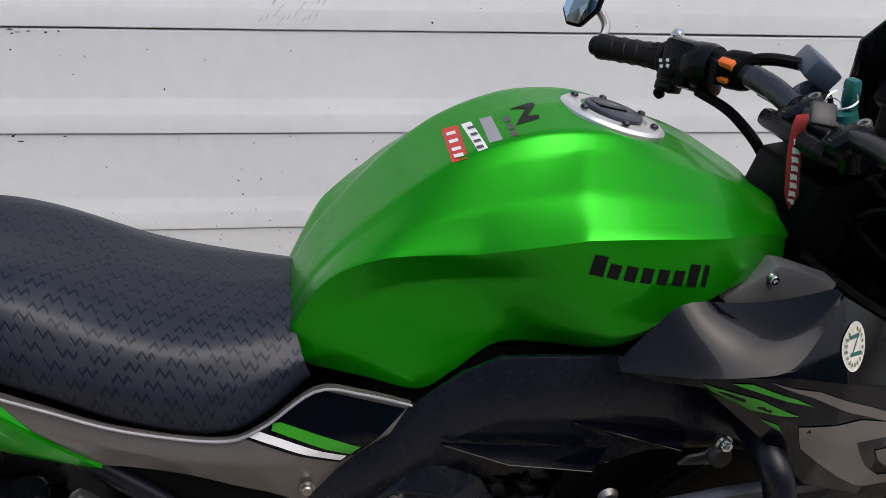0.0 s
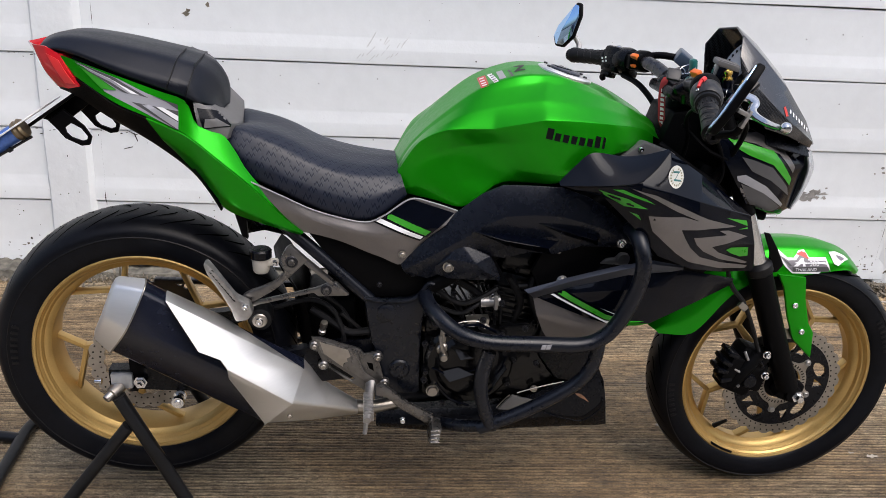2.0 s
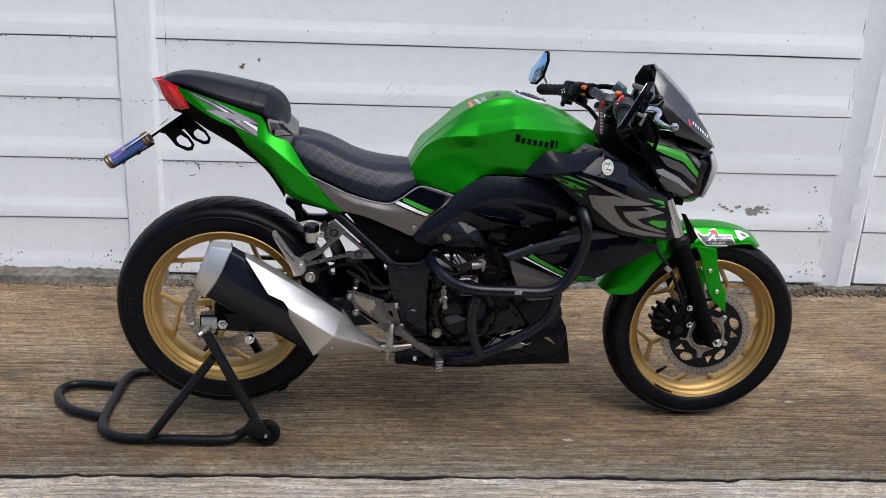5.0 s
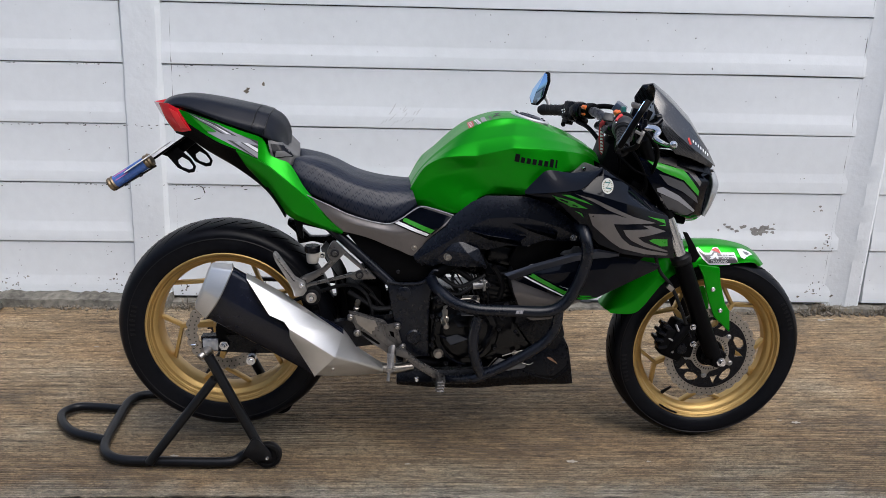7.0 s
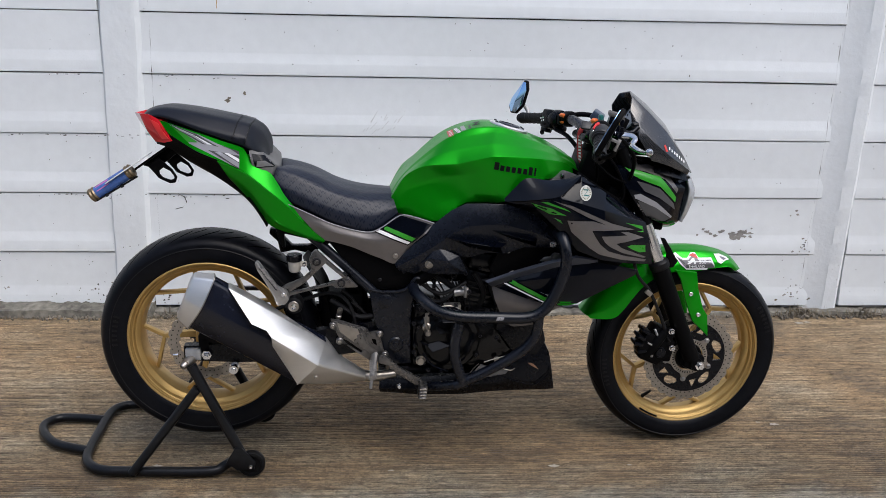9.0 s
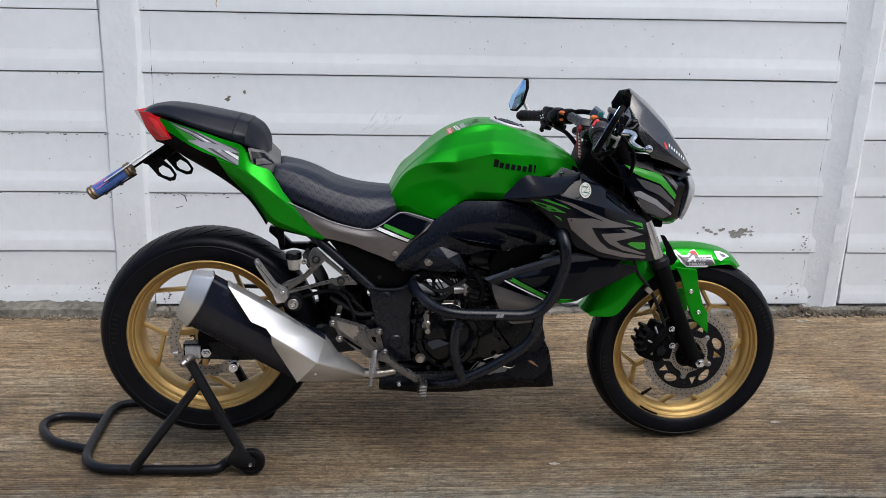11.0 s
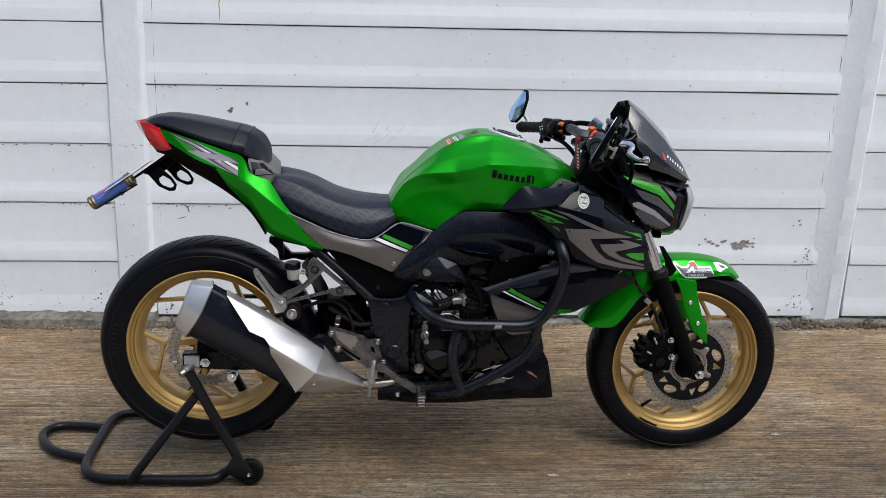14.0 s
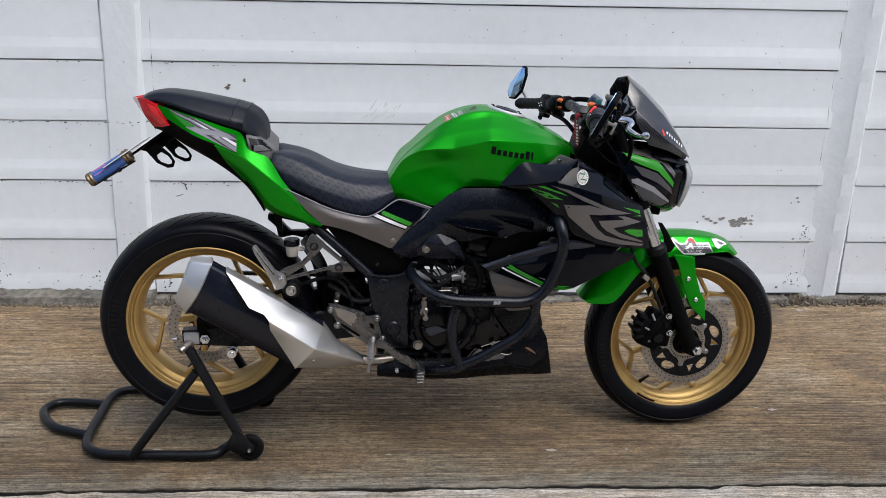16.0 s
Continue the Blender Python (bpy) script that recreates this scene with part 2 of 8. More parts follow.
def concrete(name, dark, light, wet=0.25, raked=False):
    """Worn outdoor concrete: damp brown patches, ochre bloom, pale scuffs, gritty grain."""
    m = bpy.data.materials.new(name)
    m.use_nodes = True
    n, l = m.node_tree.nodes, m.node_tree.links
    b = n["Principled BSDF"]
    p = n.new("ShaderNodeTexCoord")

    def noise_at(scale, detail, rough=0.55, stretch=(1, 1, 1)):
        mp, t = n.new("ShaderNodeMapping"), n.new("ShaderNodeTexNoise")
        mp.inputs["Scale"].default_value = stretch
        l.new(p.outputs["Object"], mp.inputs["Vector"]), l.new(mp.outputs[0], t.inputs["Vector"])
        t.inputs["Scale"].default_value, t.inputs["Detail"].default_value, t.inputs["Roughness"].default_value = scale, detail, rough
        return t.outputs["Fac"]

    def span(fac, a, c, lo, hi):
        r = n.new("ShaderNodeMapRange")
        for k, v in zip(("From Min", "From Max", "To Min", "To Max"), (a, c, lo, hi)):
            r.inputs[k].default_value = v
        l.new(fac, r.inputs["Value"])
        return r.outputs[0]

    def times(x, y):
        k = n.new("ShaderNodeMath")
        k.operation = "MULTIPLY"
        l.new(x, k.inputs[0]), l.new(y, k.inputs[1])
        return k.outputs[0]

    patch, grit = noise_at(2.4, 9, 0.68, (0.7, 1.2, 1)), noise_at(330, 3)
    mottle, speck, scrape = noise_at(40, 7, 0.75, (0.5, 1.4, 1)), noise_at(150, 4, 0.65, (0.45, 1.5, 1)), noise_at(30, 4, 0.6, (0.14, 3.2, 1))
    ramp = n.new("ShaderNodeValToRGB")
    e = ramp.color_ramp.elements
    e[0].position, e[0].color = 0.30, (*dark, 1)
    e[1].position, e[1].color = 0.70, (*light, 1)
    mid = ramp.color_ramp.elements.new(0.48)
    mid.color = (dark[0] * 0.45 + light[0] * 0.62, dark[1] * 0.45 + light[1] * 0.52, dark[2] * 0.45 + light[2] * 0.40, 1)
    l.new(patch, ramp.inputs["Fac"])
    k = times(times(span(mottle, 0.3, 0.7, 0.60, 1.40), span(grit, 0.32, 0.68, 0.60, 1.44)), times(span(speck, 0.30, 0.54, 0.42, 1.12), span(scrape, 0.34, 0.66, 0.55, 1.42)))
    base = ramp.outputs["Color"]
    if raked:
        # grooves darken with depth; a trowelled pale margin along the front edge
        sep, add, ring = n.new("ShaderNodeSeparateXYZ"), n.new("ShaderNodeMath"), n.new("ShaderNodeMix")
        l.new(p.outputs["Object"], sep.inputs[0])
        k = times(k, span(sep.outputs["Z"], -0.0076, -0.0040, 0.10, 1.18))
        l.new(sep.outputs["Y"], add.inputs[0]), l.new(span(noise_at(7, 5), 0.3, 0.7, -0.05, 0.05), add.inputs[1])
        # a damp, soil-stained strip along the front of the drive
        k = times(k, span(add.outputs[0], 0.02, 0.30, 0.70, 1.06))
        ring.data_type = "RGBA"
        ring.inputs["B"].default_value = (0.25, 0.225, 0.175, 1)
        l.new(base, ring.inputs["A"]), l.new(span(add.outputs[0], -0.20, -0.12, 0.85, 0.0), ring.inputs["Factor"])
        tint, mul = n.new("ShaderNodeMix"), n.new("ShaderNodeVectorMath")
        tint.data_type, mul.operation = "RGBA", "MULTIPLY"
        tint.inputs["A"].default_value, tint.inputs["B"].default_value = (1.03, 0.98, 0.89, 1), (0.94, 0.98, 1.0, 1)
        l.new(span(noise_at(1.5, 6, 0.62, (0.6, 1.3, 1)), 0.38, 0.62, 0.0, 1.0), tint.inputs["Factor"])
        l.new(ring.outputs["Result"], mul.inputs[0]), l.new(tint.outputs["Result"], mul.inputs[1])
        base = mul.outputs[0]
    c = n.new("ShaderNodeVectorMath")
    c.operation = "SCALE"
    l.new(base, c.inputs[0]), l.new(k, c.inputs["Scale"])
    l.new(c.outputs[0], b.inputs["Base Color"])
    l.new(span(patch, 0.35, 0.6, 0.8 - wet, 0.9), b.inputs["Roughness"])
    u = n.new("ShaderNodeBump")
    u.inputs["Strength"].default_value, u.inputs["Distance"].default_value = 1.0, 0.008
    l.new(mottle, u.inputs["Height"]), l.new(u.outputs[0], b.inputs["Normal"])
    return m


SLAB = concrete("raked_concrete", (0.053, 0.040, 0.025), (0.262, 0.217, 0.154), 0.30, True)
APRON = concrete("grey_concrete", (0.20, 0.195, 0.18), (0.46, 0.45, 0.42), 0.1)
EARTH = mat("outer_ground", (0.18, 0.16, 0.13), 0.9, vary=0.3, grain=4)
UNSEENWALL = mat("unseen_wall_grey", (0.20, 0.20, 0.20), 0.8, vary=0.1, grain=3)


# ---- mesh helpers ----
def V(x, w, z):
    """A place on the motorcycle: x forward, w out to its right, z up."""
    return Vector((x, -w, z))


def part(name, bm, material, parent, label="", kind="", smooth=35):
    bmesh.ops.recalc_face_normals(bm, faces=bm.faces)
    for f in bm.faces:
        f.smooth = True
    for e in bm.edges:
        if len(e.link_faces) == 2 and e.calc_face_angle(0) > radians(smooth):
            e.smooth = False
    me = bpy.data.meshes.new(name)
    bm.to_mesh(me)
    bm.free()
    me.materials.append(material)
    ob = new(name, me)
    ob.parent = parent
    return tagged(ob, label=label, kind=kind)


def spline(pts, n, closed=False):
    """n points at even steps along a smooth curve through pts."""
    p = [Vector(q) for q in pts]
    out = []
    k = len(p)
    spans = k if closed else k - 1
    for i in range(spans):
        a, b, c, d = (p[(i - 1) % k], p[i], p[(i + 1) % k], p[(i + 2) % k]) if closed else (p[max(i - 1, 0)], p[i], p[i + 1], p[min(i + 2, k - 1)])
        for j in range(12):
            t = j / 12
            out.append(0.5 * (2 * b + (c - a) * t + (2 * a - 5 * b + 4 * c - d) * t * t + (3 * b - a - 3 * c + d) * t ** 3))
    out.append(p[0] if closed else p[-1])
    length = [0.0]
    for a, b in zip(out, out[1:]):
        length.append(length[-1] + (b - a).length)
    res, j = [], 0
    for i in range(n):
        s = length[-1] * i / (n - 1)
        while j < len(out) - 2 and length[j + 1] < s:
            j += 1
        f = (s - length[j]) / max(1e-9, length[j + 1] - length[j])
        res.append(out[j].lerp(out[j + 1], min(1, max(0, f))))
    return res


def surf(rows, n=30, m=4, relax=2, mirror=False, thick=0.0, curved=True):
    """A skin over control lines (x, w, z) that run alongside one another; mirror adds the left half."""
    lines = [spline([V(*q) for q in r], n) if curved else [V(*q) for q in r] for r in rows]
    n = len(lines[0])
    grid = []
    for a, b in zip(lines, lines[1:]):
        for j in range(m):
            grid.append([p.lerp(q, j / m) for p, q in zip(a, b)])
    grid.append(lines[-1])
    for _ in range(relax):
        old = [list(r) for r in grid]
        for i in range(1, len(grid) - 1):
            for j in range(1, n - 1):
                grid[i][j] = old[i][j] * 0.5 + (old[i - 1][j] + old[i + 1][j] + old[i][j - 1] + old[i][j + 1]) * 0.125
    bm = bmesh.new()
    vs = [[bm.verts.new(p) for p in r] for r in grid]
    for a, b in zip(vs, vs[1:]):
        for j in range(n - 1):
            bm.faces.new((a[j], a[j + 1], b[j + 1], b[j]))
    if mirror:
        ws = [[bm.verts.new((p.x, -p.y, p.z)) for p in r] for r in grid]
        for a, b in zip(ws, ws[1:]):
            for j in range(n - 1):
                bm.faces.new((a[j], b[j], b[j + 1], a[j + 1]))
        bmesh.ops.remove_doubles(bm, verts=bm.verts, dist=0.0004)
    if thick:
        bmesh.ops.recalc_face_normals(bm, faces=bm.faces)
        bmesh.ops.solidify(bm, geom=list(bm.faces), thickness=thick)
    return bm


def shell(rows, bevel=0.0018, mirror=False, thick=0.004, sharp=7):
    """A skin of flat facets over lines of corners (x, w, z), its creases a little rounded."""
    bm = surf(rows, 2, 1, 0, mirror, 0.0, False)
    bmesh.ops.remove_doubles(bm, verts=bm.verts, dist=0.0003)
    bmesh.ops.recalc_face_normals(bm, faces=bm.faces)
    if thick:
        bmesh.ops.solidify(bm, geom=list(bm.faces), thickness=thick)
    edges = [e for e in bm.edges if len(e.link_faces) == 2 and e.calc_face_angle(0) > radians(sharp)]
    bmesh.ops.bevel(bm, geom=edges, offset=bevel, segments=2, affect="EDGES", profile=0.5, clamp_overlap=True)
    bmesh.ops.triangulate(bm, faces=bm.faces)
    return bm


def facets(corners, faces, bevel=0.0015, thick=0.003):
    """A sheet-metal shell: numbered corners (x, w, z) and the flat faces between them."""
    bm = bmesh.new()
    vs = [bm.verts.new(V(*c)) for c in corners]
    for f in faces:
        bm.faces.new([vs[i] for i in f])
    bmesh.ops.recalc_face_normals(bm, faces=bm.faces)
    if thick:
        bmesh.ops.solidify(bm, geom=list(bm.faces), thickness=thick)
    bmesh.ops.bevel(bm, geom=[e for e in bm.edges if len(e.link_faces) == 2 and e.calc_face_angle(0) > radians(7)], offset=bevel, segments=2, affect="EDGES", profile=0.5, clamp_overlap=True)
    bmesh.ops.triangulate(bm, faces=[g for g in bm.faces if len(g.verts) > 4])
    return bm


def plate(outline, w0, w1, bevel=0.002, hole=None):
    """A flat plate cut to an outline (x, z), from w0 (inner) to w1 (outer)."""
    bm = bmesh.new()
    top = [bm.verts.new(V(x, w1, z)) for x, z in outline]
    if hole:
        rim = [bm.verts.new(V(x, w1, z)) for x, z in hole]
        edges = [bm.edges.new((q[i], q[i - 1])) for q in (top, rim) for i in range(len(q))]
        bmesh.ops.triangle_fill(bm, use_beauty=True, edges=edges, normal=(0, -1, 0))
        face = list(bm.faces)
    else:
        face = [bm.faces.new(top)]
    r = bmesh.ops.extrude_face_region(bm, geom=face)
    bmesh.ops.translate(bm, verts=[v for v in r["geom"] if isinstance(v, bmesh.types.BMVert)], vec=(0, w1 - w0, 0))
    bmesh.ops.recalc_face_normals(bm, faces=bm.faces)
    if bevel:
        bmesh.ops.bevel(bm, geom=[e for e in bm.edges if e.calc_face_angle(0) > 0.2], offset=bevel, segments=2, affect="EDGES", profile=0.5, clamp_overlap=True)
    bmesh.ops.triangulate(bm, faces=[g for g in bm.faces if len(g.verts) > 4])
    return bm


def tube(pts, r, seg=10, steps=None, flat=1.0, r_end=None):
    """A round bar along a smooth line; r_end tapers it."""
    line = spline(pts, steps or max(2, 7 * len(pts))) if len(pts) > 2 else [Vector(p) for p in pts]
    bm = bmesh.new()
    rings, up = [], None
    for i, p in enumerate(line):
        d = (line[min(i + 1, len(line) - 1)] - line[max(i - 1, 0)]).normalized()
        if up is None:
            up = d.orthogonal().normalized()
        up = (up - d * up.dot(d)).normalized()
        side = d.cross(up)
        k = r if r_end is None else r + (r_end - r) * i / (len(line) - 1)
        rings.append([bm.verts.new(p + k * (up * math.cos(2 * math.pi * j / seg) + side * flat * math.sin(2 * math.pi * j / seg))) for j in range(seg)])
    for a, b in zip(rings, rings[1:]):
        for j in range(seg):
            bm.faces.new((a[j], a[(j + 1) % seg], b[(j + 1) % seg], b[j]))
    bm.faces.new(rings[0]), bm.faces.new(rings[-1])
    return bm


def turned(profile, at, seg=32, axis=(0, -1, 0), closed=False):
    """A body of revolution: profile of (radius, height along axis) about an axis through at."""
    d = Vector(axis).normalized()
    a = Vector((1, 0, 0)) if abs(d.x) < 0.9 else Vector((0, 0, 1))
    a = (a - d * a.dot(d)).normalized()
    b = d.cross(a)
    bm = bmesh.new()
    rings = []
    for r, h in profile:
        if r < 1e-6:
            rings.append([bm.verts.new(Vector(at) + d * h)])
        else:
            rings.append([bm.verts.new(Vector(at) + d * h + r * (a * math.cos(2 * math.pi * j / seg) + b * math.sin(2 * math.pi * j / seg))) for j in range(seg)])
    pairs = list(zip(rings, rings[1:])) + ([(rings[-1], rings[0])] if closed else [])
    for p, q in pairs:
        for j in range(seg):
            k = (j + 1) % seg
            if len(p) == 1 and len(q) > 1:
                bm.faces.new((p[0], q[j], q[k]))
            elif len(q) == 1 and len(p) > 1:
                bm.faces.new((p[j], p[k], q[0]))
            elif len(p) > 1:
                bm.faces.new((p[j], p[k], q[k], q[j]))
    return bm


def box(centre, size, bevel=0.003, turn=None):
    bm = bmesh.new()
    bmesh.ops.create_cube(bm, size=1)
    bmesh.ops.scale(bm, vec=size, verts=bm.verts)
    if bevel:
        bmesh.ops.bevel(bm, geom=list(bm.edges), offset=bevel, segments=2, affect="EDGES", profile=0.5, clamp_overlap=True)
    if turn:
        bmesh.ops.rotate(bm, verts=bm.verts, cent=(0, 0, 0), matrix=Euler([radians(q) for q in turn]).to_matrix())
    bmesh.ops.translate(bm, verts=bm.verts, vec=centre)
    return bm


def join(*bms):
    out = bmesh.new()
    for b in bms:
        me = bpy.data.meshes.new("join")
        b.to_mesh(me)
        b.free()
        out.from_mesh(me)
        bpy.data.meshes.remove(me)
    return out


def bolt_mesh(x, w, z, r=0.007, h=0.005, axis=(0, -1, 0)):
    return turned([(0, h * 0.35), (r * 0.42, h * 0.35), (r * 0.48, h * 0.95), (r * 0.8, h), (r, h * 0.6), (r, -0.002), (r * 1.35, -0.002), (r * 1.35, -0.004), (0, -0.004)], V(x, w, z), 14, axis)


def bolt(x, w, z, parent, r=0.007, h=0.005, material=None, axis=(0, -1, 0)):
    return part("bolt", bolt_mesh(x, w, z, r, h, axis), material or CHROME, parent)


def tree_of(obs):
    """A search tree over parts, to lay stickers on them."""
    verts, faces = [], []
    for ob in obs:
        k = len(verts)
        verts += [v.co.copy() for v in ob.data.vertices]
        ob.data.calc_loop_triangles()
        faces += [[k + i for i in t.vertices] for t in ob.data.loop_triangles]
    return BVHTree.FromPolygons(verts, faces)


def sticker(name, outline, on, material, parent, lift=0.0008, way=(0, 1, 0), label="", fine=0.012):
    """A thin film cut to an outline (x, v) and laid along `way` onto the parts `on`."""
    d = Vector(way).normalized()
    e2 = d.cross(Vector((1, 0, 0))).normalized()
    if e2.z < 0:
        e2 = -e2
    pts = [Vector(p) for p in outline]
    k = len(pts)
    xs, zs = [p.x for p in pts], [p.y for p in pts]
    near, a = [], min(zs)
    while a < max(zs):
        c = min(xs)
        while c < max(xs):
            near.append(Vector((c, a)))
            c += fine
        a += fine
    edges = [(i, (i + 1) % k) for i in range(k)]
    rim = []
    for i, j in edges:
        n = max(1, int((pts[j] - pts[i]).length / fine))
        rim += [pts[i].lerp(pts[j], q / n) for q in range(n)]
    k = len(rim)
    co, _, tris, _, _, _ = delaunay_2d_cdt(rim + near, [(i, (i + 1) % k) for i in range(k)], [], 1, 1e-6)
    bm = bmesh.new()
    vs = [bm.verts.new((p.x, 0, p.y)) for p in co]

    def inside(q):
        odd = False
        for i, j in edges:
            a, c = pts[i], pts[j]
            if (a.y > q.y) != (c.y > q.y) and q.x < (c.x - a.x) * (q.y - a.y) / (c.y - a.y) + a.x:
                odd = not odd
        return odd

    for t in tris:
        if inside((co[t[0]] + co[t[1]] + co[t[2]]) / 3):
            bm.faces.new([vs[i] for i in t])
    bmesh.ops.delete(bm, geom=[v for v in bm.verts if not v.link_faces], context="VERTS")
    tree = on if isinstance(on, BVHTree) else tree_of(on)
    lost = []
    for v in bm.verts:
        start = Vector((v.co.x, 0, 0)) + e2 * v.co.z - d * 1.5
        hit, _, _, _ = tree.ray_cast(start, d)
        if hit is None:
            lost.append(v)
        else:
            v.co = hit - d * lift
    bmesh.ops.delete(bm, geom=lost, context="VERTS")
    return part(name, bm, material, parent, label)


def lettering(text, size, m, material, name, parent, depth=0.0004):
    """Raised words in the built-in font; m places the text's left baseline."""
    cu = bpy.data.curves.new(name, "FONT")
    cu.body, cu.size, cu.extrude = text, size, depth
    ob = bpy.data.objects.new(name, cu)
    scene.collection.objects.link(ob)
    me = bpy.data.meshes.new_from_object(ob)
    bpy.data.objects.remove(ob)
    me.materials.clear()
    me.materials.append(material)
    me.transform(m)
    out = new(name, me)
    out.parent = parent
    return out


# ---- the yard: ground, slab, fence wall ----
FRONT, BACK = -0.206, 1.33


def ragged(x):
    return 0.010 * noise.noise((x * 2.1, 3.3, 0)) + 0.008 * noise.noise((x * 9, 1.7, 0)) + 0.007 * noise.noise((x * 30, 7, 0))


def sheet(xs, ys, z_of, y_of=None):
    bm = bmesh.new()
    rows = [[bm.verts.new((x, y_of(x, y) if y_of else y, z_of(x, y))) for x in xs] for y in ys]
    for a, b in zip(rows, rows[1:]):
        for j in range(len(xs) - 1):
            bm.faces.new((a[j], a[j + 1], b[j + 1], b[j]))
    return bm


def build_ground():
    bm = sheet([-400, -60, -8, 8, 60, 400], [-400, -60, -8, 8, 60, 400], lambda x, y: -0.035)
    g = part("ground", bm, EARTH, None, kind="structure")
    tagged(g, label="brown earth ground beyond the concrete yard", category="ground")

    def ridge(x, y):
        k = (y + 0.0030 * noise.noise((x * 1.7, y * 5, 0)) + 0.0008 * noise.noise((x * 9, y * 12, 4))) / 0.0112
        wear = 0.45 + 0.55 * min(1, max(0, 0.5 + 1.3 * noise.noise((x * 1.3, y * 2.4, 9))))
        if y < -0.14:
            wear *= max(0.12, (y + 0.22) / 0.08)
        return -0.0085 * wear * (0.5 + 0.5 * math.sin(2 * math.pi * k)) ** 2.4 + 0.0022 * noise.noise((x * 2, y * 3, 1)) + 0.0012 * noise.noise((x * 25, y * 60, 2)) + 0.0008 * noise.noise((x * 60, y * 140, 6)) - 0.002

    xs = [-4.4, -3.4, -2.6] + [-2.1 + i * 0.022 for i in range(201)] + [3.0, 3.8, 4.9]
    n = int((BACK - FRONT) / 0.0019)
    ys = [FRONT + (BACK - FRONT) * i / n for i in range(n + 1)]
    bm = sheet(xs, ys, ridge, lambda x, y: y + ragged(x) * max(0, 1 - (y - FRONT) / 0.05))
    bmesh.ops.recalc_face_normals(bm, faces=bm.faces)
    r = bmesh.ops.extrude_edge_only(bm, edges=[e for e in bm.edges if e.is_boundary])
    for v in r["geom"]:
        if isinstance(v, bmesh.types.BMVert):
            v.co.z = -0.034
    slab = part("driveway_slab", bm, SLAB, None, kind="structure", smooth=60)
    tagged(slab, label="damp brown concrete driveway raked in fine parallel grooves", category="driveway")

    xs = [-4.4, -3.2] + [-2.2 + i * 0.02 for i in range(226)] + [3.2, 4.9]
    ys = [-5.4, -3, -1.6, -1.0, -0.7] + [-0.62 + 0.02 * i for i in range(20)] + [FRONT - 0.010]
    bm = sheet(xs, ys, lambda x, y: -0.006 + 0.005 * noise.noise((x * 3, y * 4, 5)) + 0.003 * noise.noise((x * 17, y * 19, 6)),
               lambda x, y: y + (ragged(x) - 0.014 * max(0, noise.noise((x * 6, 8, 0))) + 0.006 * noise.noise((x * 22, 5, 0))) * max(0, 1 - (FRONT - y) / 0.06))
    r = bmesh.ops.extrude_edge_only(bm, edges=[e for e in bm.edges if e.is_boundary])
    for v in r["geom"]:
        if isinstance(v, bmesh.types.BMVert):
            v.co.z = -0.034
    ap = part("pavement", bm, APRON, None, kind="structure", smooth=60)
    tagged(ap, label="rough grey concrete apron with a broken edge", category="pavement")


ROWS_Z = [0.03, 0.272, 0.530, 0.782, 1.028, 1.272, 1.520, 1.770, 2.020, 2.270]
WALL_Y = 1.31


